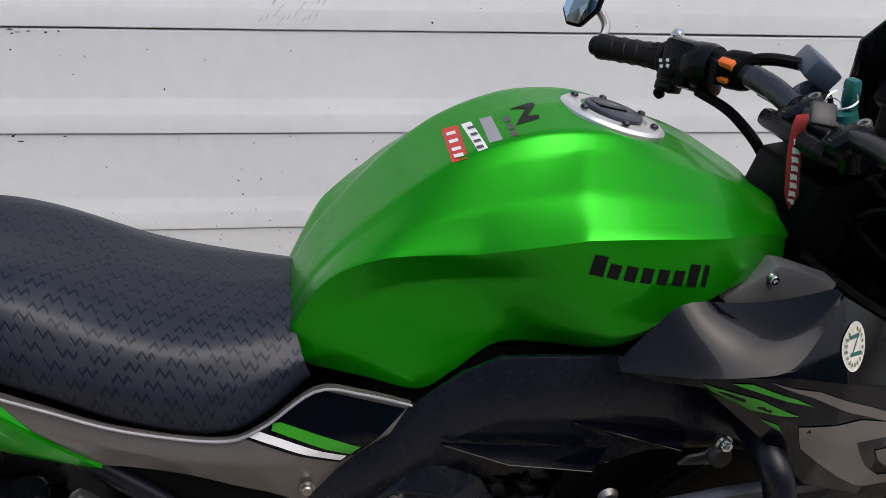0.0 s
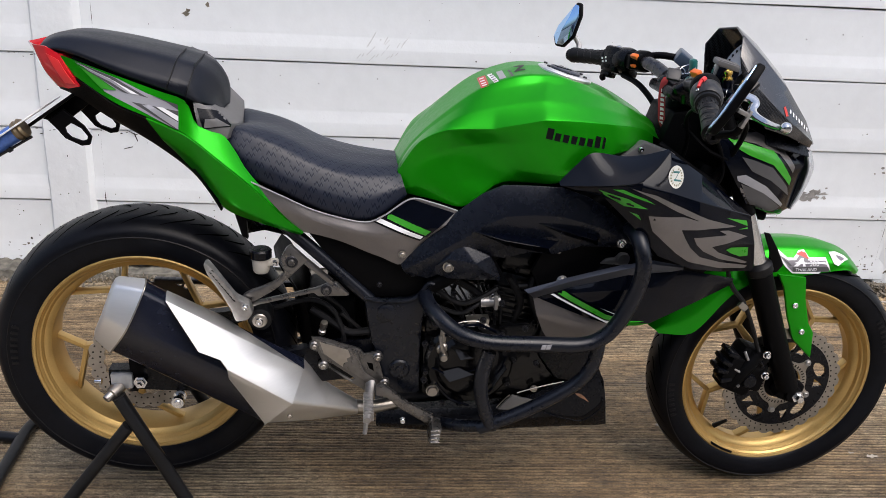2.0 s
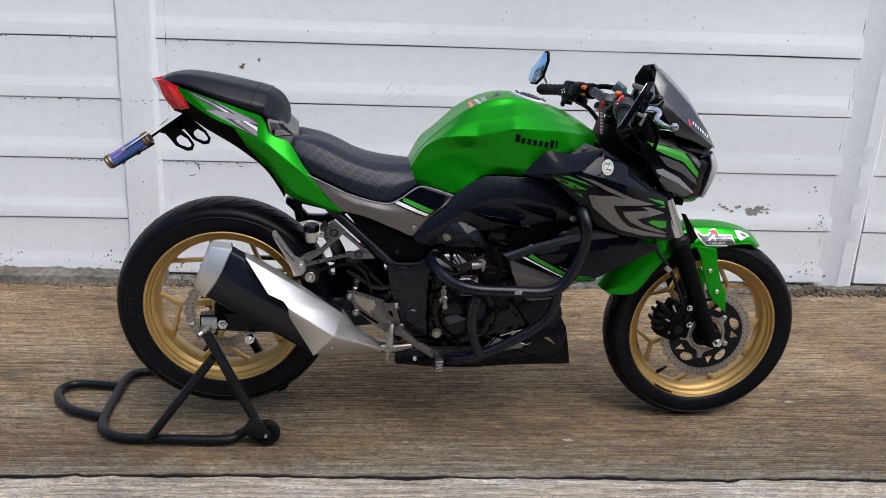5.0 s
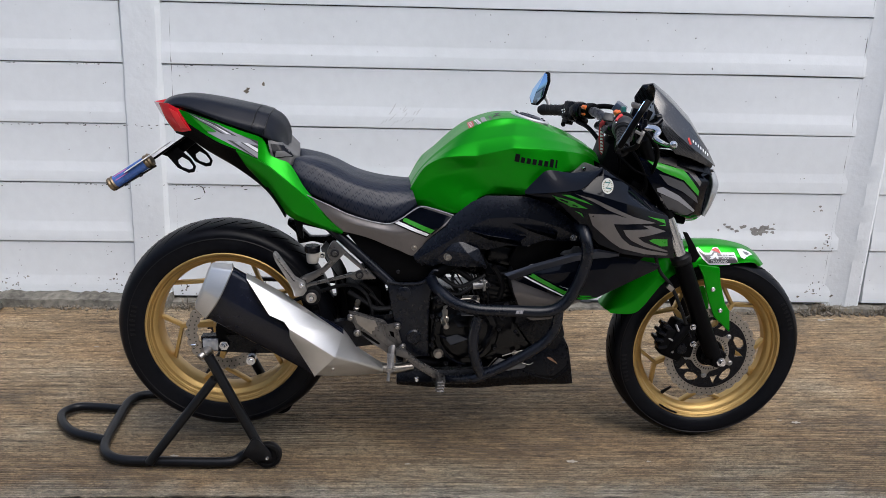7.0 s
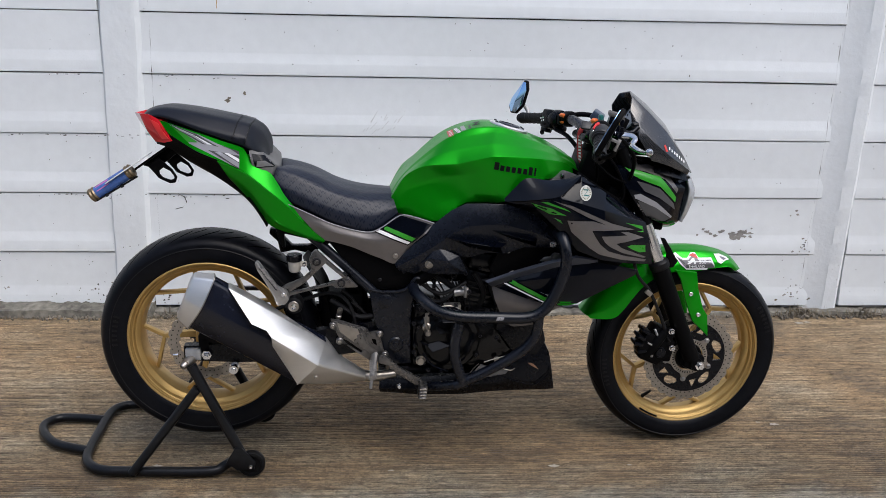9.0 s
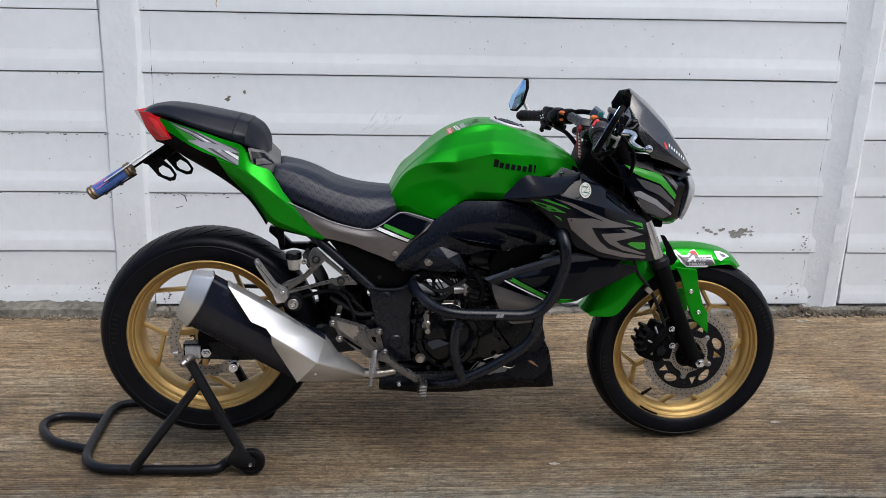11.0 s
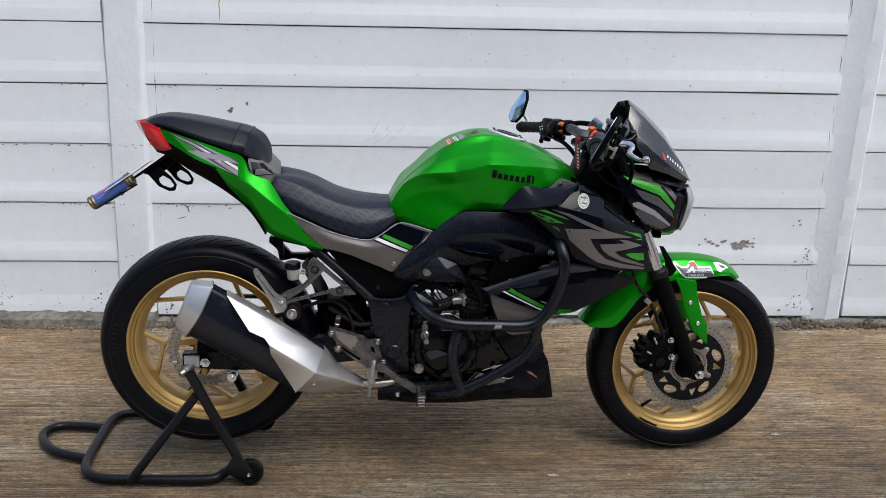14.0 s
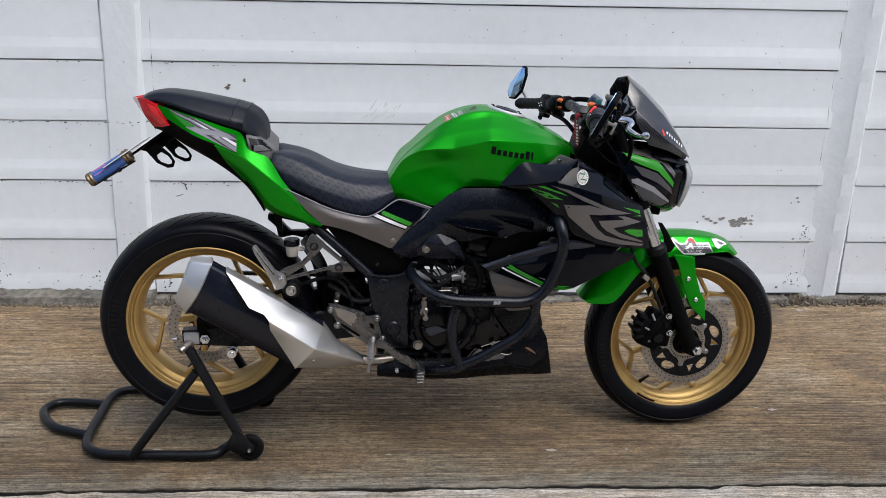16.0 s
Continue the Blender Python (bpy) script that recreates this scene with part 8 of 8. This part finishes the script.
P("steering_cover", plate([(0.40, 0.80), (0.435, 0.915), (0.50, 0.925), (0.60, 0.885), (0.60, 0.74), (0.50, 0.725)], -0.065, 0.065, 0.006), MATTE)
tc = P("top_yoke", join(box(V(0.462, 0, 0.938), (0.085, 0.13, 0.022), 0.008, (0, 20, 0)), *[turned([(0, 0.014), (0.026, 0.014), (0.028, 0.008), (0.028, -0.014), (0, -0.014)], V(0.508, 0.098 * s, 0.945), 24, (-0.39, 0, 0.92)) for s in (1, -1)]), SATIN, "black top fork yoke with bright bolts")
for s in (1, -1):
    P("fork_cap", turned([(0, 0.010), (0.009, 0.010), (0.011, 0.006), (0.018, 0.005), (0.018, -0.01), (0, -0.01)], V(0.503, 0.098 * s, 0.966), 20, (-0.39, 0, 0.92)), BLUEGREY, parent=tc)
for w in (-0.026, 0.062):
    cl = P("bar_clamp", join(box(V(0.450, w, 0.965), (0.050, 0.032, 0.024), 0.010, (0, -27, 0)), tube([V(0.456, w, 0.960), V(0.462, w, 0.936)], 0.016, 16)), SATIN, "black handlebar clamp with bright socket bolts", tc)
    for x, z in ((0.4365, 0.9665), (0.4635, 0.9815)):
        P("clamp_bolt", turned([(0.0, 0.001), (0.0034, 0.001), (0.0037, 0.0030), (0.0066, 0.0038), (0.0074, 0.0015), (0.0074, -0.010), (0, -0.010)], V(x, w, z), 18, (-0.45, 0, 0.89)), DULLST, "bright socket bolt", cl)
P("stem_nut", turned([(0.008, 0.004), (0.010, 0.010), (0.015, 0.010), (0.017, 0), (0.017, -0.01), (0, -0.01)], V(0.486, 0.022, 0.950), 6, (-0.34, 0, 0.94)), CHROME, parent=tc)
bar = P("handlebar", tube([V(0.378, 0.371, 0.948), V(0.408, 0.268, 0.976), V(0.427, 0.195, 0.981), V(0.446, 0.120, 0.976), V(0.452, 0.070, 0.968), V(0.452, 0.022, 0.963), V(0.450, -0.030, 0.966), V(0.440, -0.075, 0.978), V(0.428, -0.112, 0.983), V(0.412, -0.150, 0.981), V(0.380, -0.225, 0.972), V(0.325, -0.325, 0.962)], 0.0112, 14, 70), DARKMET, "dark grey handlebar with rubber grips")
BARSTEEL = mat("grey_bar_steel", (0.075, 0.075, 0.082), 0.28, 0.85, 0.0, 0.1, 80)
P("bar_swell", tube([V(0.4495, -0.038, 0.968), V(0.440, -0.075, 0.978), V(0.430, -0.106, 0.983)], 0.0138, 18, 24), BARSTEEL, "smooth grey thick middle of the bar", bar)
SWITCHGREY = mat("grey_black_switch_plastic", (0.022, 0.022, 0.023), 0.42, 0.0, 0.0, 0.15, 160, 0.15, 900, spec=0.4)
for s in (1, -1):
    a, b = (V(0.378, 0.371, 0.948), V(0.408, 0.268, 0.976)) if s > 0 else (V(0.325, -0.325, 0.962), V(0.380, -0.225, 0.972))
    d = (b - a).normalized()
    long = (b - a).length
    up = (Vector((-0.35, 0, 0.94)) - d * d.dot(Vector((-0.35, 0, 0.94)))).normalized()
    back = up.cross(d) * (1 if up.cross(d).x < 0 else -1)
    g = P("grip", turned([(0.0, 0.0), (0.0175, 0.0), (0.0180, 0.006), (0.0166, 0.010), (0.0160, long * 0.55), (0.0168, long - 0.008), (0.0215, long - 0.006), (0.0225, long - 0.002), (0.0215, long + 0.002), (0.0, long + 0.002)], a, 26, d), SOFTRUB, "patterned black rubber grip", bar)
    for i in range(7):
        P("grip_rib", turned([(0.0162, 0.0016), (0.0173, 0.0), (0.0162, -0.0016)], a + d * (0.018 + 0.0105 * i), 22, d + back * (0.34 * (-1) ** i) + up * 0.16), SOFTRUB, parent=g)
    for i in range(14):
        r = up * math.cos(i * math.tau / 14) + back * math.sin(i * math.tau / 14)
        P("grip_lug", tube([a + d * (long - 0.024) + r * 0.0163, a + d * (long - 0.011) + r * 0.0166], 0.0016, 6), SOFTRUB, parent=g)
    P("bar_end", turned([(0.0035, -0.007), (0.0040, -0.0145), (0.0095, -0.0150), (0.0132, -0.0120), (0.0135, -0.004), (0.0120, 0.0), (0, 0)], a, 22, d), SATIN, "black bar end plug with a socket", bar)
    if s > 0:
        hb = P("switch_housing", join(turned([(0.012, 0.003), (0.0235, 0.004), (0.0265, 0.009), (0.0285, 0.020), (0.0275, 0.040), (0.0225, 0.048), (0.012, 0.050)], b, 28, d, True), box(b + d * 0.028 - up * 0.020 + back * 0.004, (0.036, 0.040, 0.030), 0.008, (0, 12, 16))), SWITCHGREY, "grey black throttle switch housing", bar)
        P("collar", turned([(0.012, 0.049), (0.0245, 0.050), (0.0270, 0.054), (0.0270, 0.066), (0.0245, 0.071), (0.012, 0.072)], b, 26, d, True), MATTE, parent=hb)
        P("red_switch", join(tube([b + d * 0.014 + up * 0.0275 + back * 0.010, b + d * 0.026 + up * 0.0300 + back * 0.005, b + d * 0.038 + up * 0.0290 - back * 0.002], 0.0030, 10), tube([b + d * 0.030 + up * 0.0295 + back * 0.003, b + d * 0.039 + up * 0.0285 - back * 0.003], 0.0046, 10)), REDPL, "red engine stop switch", hb)
        P("switch_eye", turned([(0.0018, 0.0004), (0.0030, 0.0008), (0.0034, 0.0), (0.0, 0.0)], b + d * 0.009 + up * 0.0250 + back * 0.012, 14, up * 0.9 + back * 0.4), CHROME, parent=hb)
        P("starter_button", box(b + d * 0.080 + up * 0.0225 + back * 0.010, (0.012, 0.022, 0.013), 0.002, (0, -30, 14)), ORANGE, "orange starter button", hb)
    else:
        hb = P("switch_housing", join(box(b + d * 0.026 - up * 0.003, (0.050, 0.048, 0.058), 0.008, (0, 12, 26)), turned([(0.012, 0.034), (0.026, 0.036), (0.0290, 0.044), (0.0290, 0.062), (0.026, 0.072), (0.012, 0.074)], b - up * 0.002, 30, d, True), box(b + d * 0.008 - up * 0.030 + back * 0.016, (0.026, 0.028, 0.016), 0.004, (0, 12, 26)), box(b + d * 0.042 - up * 0.030, (0.038, 0.050, 0.018), 0.006, (0, 12, 26))), SATIN, "black handlebar switch housing with white signs", bar)
        pod = P("accessory_pod", join(turned([(0.012, 0.084), (0.0215, 0.086), (0.0235, 0.092), (0.0235, 0.112), (0.0215, 0.119), (0.012, 0.121)], b, 24, d, True), box(b + d * 0.102 + back * 0.014 + up * 0.006, (0.020, 0.030, 0.032), 0.006, (0, -25, 24))), MATTE, "black accessory switch pod with orange buttons", bar)
        P("orange_switch", box(b + d * 0.103 + back * 0.020 + up * 0.016, (0.010, 0.021, 0.017), 0.002, (0, -35, 20)), ORANGE, parent=pod)
        P("orange_strip", box(b + d * 0.097 + back * 0.026 + up * 0.000, (0.006, 0.018, 0.006), 0.001, (0, -25, 20)), ORANGE, parent=pod)
        P("horn_button", turned([(0, 0.006), (0.007, 0.005), (0.008, 0), (0, 0)], b + d * 0.006 + back * 0.031 - up * 0.032, 16, back), MATTE, parent=hb)
        P("dip_switch", box(b + d * 0.020 + back * 0.027 - up * 0.006, (0.010, 0.022, 0.010), 0.002, (0, 12, 20)), MATTE, parent=hb)
        for i, (h, k) in enumerate(((0.010, 0.012), (0.010, 0.004), (0.020, 0.006), (0.021, 0.014))):
            P("switch_sign", box(b + d * h + back * 0.0272 + up * k, (0.0012, 0.0045, 0.0040), 0, (0, 12, 20)), WHITE, parent=hb)
# levers and master cylinder
lv = P("brake_lever", tube([V(0.462, 0.215, 0.984), V(0.483, 0.222, 0.981), V(0.500, 0.236, 0.980), V(0.503, 0.250, 0.973), V(0.492, 0.264, 0.965), V(0.490, 0.286, 0.959), V(0.497, 0.318, 0.954), V(0.500, 0.350, 0.955), V(0.500, 0.368, 0.959)], 0.0098, 14, 60, flat=0.72, r_end=0.0062), CHROME, "polished brake lever with a ball end")
P("ball_end", turned([(0, 0.0098), (0.005, 0.0085), (0.0090, 0.0037), (0.0098, 0), (0.0090, -0.0037), (0.005, -0.0085), (0, -0.0098)], V(0.500, 0.372, 0.960), 18), CHROME, parent=lv)
P("lever_pivot", turned([(0, 0.006), (0.005, 0.005), (0.006, 0.0), (0.006, -0.02), (0, -0.02)], V(0.478, 0.222, 0.996), 14, (0, 0, 1)), SATIN, parent=lv)
cv = P("clutch_lever", tube([V(0.405, -0.165, 0.978), V(0.430, -0.185, 0.982), V(0.440, -0.24, 0.975), V(0.434, -0.315, 0.977)], 0.0075, 12, flat=0.7), CHROME, "polished clutch lever with a ball end")
P("ball_end", turned([(0, 0.0098), (0.005, 0.0085), (0.0090, 0.0037), (0.0098, 0), (0.0090, -0.0037), (0.005, -0.0085), (0, -0.0098)], V(0.433, -0.320, 0.979), 18), CHROME, parent=cv)
mc = P("master_cylinder", join(box(V(0.474, 0.170, 1.004), (0.040, 0.044, 0.042), 0.005, (0, 14, -14)), tube([V(0.450, 0.165, 0.983), V(0.474, 0.228, 0.980)], 0.012, 14), tube([V(0.470, 0.202, 0.982), V(0.468, 0.202, 1.006)], 0.0105, 14), tube([V(0.488, 0.205, 0.985), V(0.512, 0.200, 0.985), V(0.530, 0.192, 0.998)], 0.0062, 10)), GLOSS, "black square brake fluid reservoir")
turn = pose(0.476, -0.170, 1.0275, 0, 14, -14)
lid = P("reservoir_lid", box(turn.translation, (0.042, 0.046, 0.010), 0.002, (0, 14, -14)), GREYPL, "ribbed grey reservoir lid", mc)
for i in range(8):
    P("lid_rib", box(turn @ Vector((0, -0.0190 + 0.0054 * i, 0.0052)), (0.038, 0.0022, 0.0022), 0.0004, (0, 14, -14)), GREYPL, parent=lid)
P("gilt_bolt", turned([(0.0028, 0.013), (0.0050, 0.0145), (0.0074, 0.0130), (0.0074, 0.0085), (0.0058, 0.0070), (0.0060, 0.0035), (0.0088, 0.0020), (0.0088, -0.0025), (0, -0.004)], V(0.468, 0.202, 1.008), 20, (-0.1, -0.1, 0.98)), GILT, "gilt banjo bolt", mc)
P("line_union", turned([(0, 0.008), (0.008, 0.008), (0.009, 0.004), (0.009, -0.006), (0.006, -0.010), (0, -0.010)], V(0.531, 0.165, 1.000), 12, (1, 0, 0.1)), SATIN, parent=mc)
P("clutch_perch", join(box(V(0.412, -0.150, 0.978), (0.03, 0.04, 0.03), 0.006), tube([V(0.420, -0.15, 0.985), V(0.462, -0.130, 0.996), V(0.500, -0.108, 0.994)], 0.0075, 10)), MATTE)
P("anodised_reservoir", box(V(0.505, -0.098, 0.994), (0.036, 0.076, 0.026), 0.004, (0, 34, -20)), BLUEGREY, "blue grey anodised box on the yoke")
for i, pts in enumerate(([(0.42, 0.20, 0.955), (0.43, 0.14, 0.92), (0.46, 0.09, 0.86), (0.45, 0.08, 0.78)], [(0.40, -0.17, 0.945), (0.425, -0.11, 0.93), (0.45, -0.06, 0.88), (0.45, -0.05, 0.78)], [(0.47, 0.21, 0.98), (0.53, 0.18, 0.92), (0.54, 0.12, 0.84), (0.51, 0.10, 0.78)], [(0.44, -0.10, 0.965), (0.52, -0.08, 0.92), (0.55, 0.0, 0.86), (0.50, 0.06, 0.76)], [(0.44, 0.12, 0.95), (0.50, 0.13, 0.88), (0.53, 0.12, 0.80), (0.48, 0.12, 0.74)], [(0.40, 0.10, 0.86), (0.46, 0.13, 0.82), (0.51, 0.12, 0.79), (0.55, 0.10, 0.76)], [(0.42, 0.11, 0.83), (0.47, 0.14, 0.80), (0.52, 0.13, 0.76), (0.56, 0.11, 0.74)], [(0.44, 0.10, 0.90), (0.49, 0.125, 0.855), (0.535, 0.125, 0.835), (0.575, 0.11, 0.80)])):
    P("cable", tube([V(*q) for q in pts], (0.004, 0.0065, 0.0055, 0.0035)[i % 4], 8, 24), MATTE)
for s in (1, -1):
    P("frame_spar", tube([V(0.43, 0.05 * s, 0.80), V(0.32, 0.12 * s, 0.76), V(0.15, 0.12 * s, 0.68), V(-0.04, 0.11 * s, 0.56)], 0.019, 12), MATTE)
    P("down_tube", tube([V(0.45, 0.05 * s, 0.75), V(0.38, 0.11 * s, 0.66), V(0.28, 0.12 * s, 0.58)], 0.016, 12), MATTE)
P("airbox", join(box(V(0.12, 0, 0.71), (0.30, 0.20, 0.12), 0.02), box(V(0.31, 0, 0.70), (0.14, 0.18, 0.14), 0.02)), MATTE)
# mirrors on the bar ends
def mirror(at, n, v, length, width, stem):
    n, v = Vector(n).normalized(), Vector(v).normalized()
    v = (v - n * v.dot(n)).normalized()
    q = v.cross(n)
    m = Matrix((q, v, n)).transposed().to_4x4()
    m.translation = Vector(at)
    ring = [(-0.20, -0.50), (0.18, -0.46), (0.50, -0.18), (0.50, 0.28), (0.30, 0.50), (0.10, 0.50), (-0.42, -0.10), (-0.46, -0.34)]
    def slab(k, z0, z1, bev):
        bm = bmesh.new()
        f = bm.faces.new([bm.verts.new((a * width * k, b * length * k, z1)) for a, b in ring])
        r = bmesh.ops.extrude_face_region(bm, geom=[f])
        bmesh.ops.translate(bm, verts=[e for e in r["geom"] if isinstance(e, bmesh.types.BMVert)], vec=(0, 0, z0 - z1))
        bmesh.ops.recalc_face_normals(bm, faces=bm.faces)
        bmesh.ops.bevel(bm, geom=list(bm.edges), offset=bev, segments=2, affect="EDGES", profile=0.5, clamp_overlap=True)
        bmesh.ops.transform(bm, matrix=m, verts=bm.verts)
        return bm
    mi = P("mirror", slab(1.0, -0.014, 0.0, 0.004), MATTE, "small angular bar end mirror with sky blue put into its glass")
    P("glass", slab(0.90, -0.004, 0.0012, 0.0005), MIRROR, "mirror glass with the blue of the sky in its colour", mi)
    P("stem", tube([V(*s) for s in stem], 0.0065, 10), ALU if at[1] > 0 else MATTE, parent=mi)


mirror((0.328, 0.425, 1.020), (-0.78, -0.60, 0.12), (0.25, -0.10, 0.95), 0.118, 0.060, [(0.352, -0.402, 0.951), (0.362, -0.415, 0.972), (0.345, -0.424, 1.000)])
mirror((0.381, -0.408, 1.014), (-0.83, 0.34, 0.46), (0.49, -0.02, 0.87), 0.128, 0.058, [(0.380, 0.382, 0.949), (0.398, 0.412, 0.962), (0.402, 0.420, 0.992)])
P("mirror_bracket", join(box(V(0.402, 0.424, 0.985), (0.006, 0.010, 0.030), 0.001, (0, 24, 0)), box(V(0.394, 0.424, 0.996), (0.018, 0.012, 0.007), 0.001, (0, 24, 0))), ALU, "bare aluminium mirror bracket", bar)
# key, fob and wrist strap
ky = P("ignition_key", join(box(V(0.489, -0.004, 0.992), (0.013, 0.018, 0.036), 0.005, (0, -8, 10)), turned([(0, 0.02), (0.012, 0.018), (0.014, 0), (0, 0)], V(0.494, -0.004, 0.956), 18, (-0.34, 0, 0.94))), TEAL, "teal headed key in the lock")
P("key_ring", turned([(0.0155, 0.0009), (0.0166, 0.0), (0.0155, -0.0009), (0.0144, 0.0)], V(0.474, 0.004, 0.990), 30, (-0.42, -0.25, 0.87), True), CHROME, parent=ky)
P("ring_link", turned([(0.0085, 0.0008), (0.0094, 0.0), (0.0085, -0.0008), (0.0076, 0.0)], V(0.456, 0.016, 0.988), 24, (-0.1, -0.6, 0.8), True), CHROME, parent=ky)
P("key_fob", box(V(0.436, 0.032, 0.983), (0.028, 0.008, 0.027), 0.0036, (-42, 8, -14)), SWITCHGREY, "grey plastic key fob", ky)
P("spare_key", plate([(0.441, 0.968), (0.448, 0.968), (0.443, 0.934), (0.437, 0.932)], 0.040, 0.0425, 0.0006), DULLST, parent=ky)
way = [(0.434, 0.004, 0.974), (0.425, 0.014, 0.964), (0.4215, 0.022, 0.940), (0.4215, 0.030, 0.913), (0.4235, 0.035, 0.892), (0.434, 0.040, 0.872), (0.450, 0.045, 0.849)]
strap = P("wrist_strap", surf([[(x - 0.0062, w - 0.003, z - 0.0016) for x, w, z in way], [(x + 0.0062, w + 0.003, z + 0.0016) for x, w, z in way]], 24, 4, 0, False, 0.0018), CLOTHRED, "dark red woven wrist strap with pale marks", ky)
wt = tree_of([strap])
for i in range(8):
    z = 0.952 - 0.0088 * i
    x = 0.4222 + 0.09 * max(0.0, z - 0.94) - 0.0004 * (i < 5)
    sticker("pale_mark", [(x - 0.0032, z), (x + 0.0026, z - 0.0008), (x + 0.0034, z - 0.0064), (x + 0.0006, z - 0.0056), (x - 0.0028, z - 0.0062)], wt, CREAM, strap, 0.0012, fine=0.003)
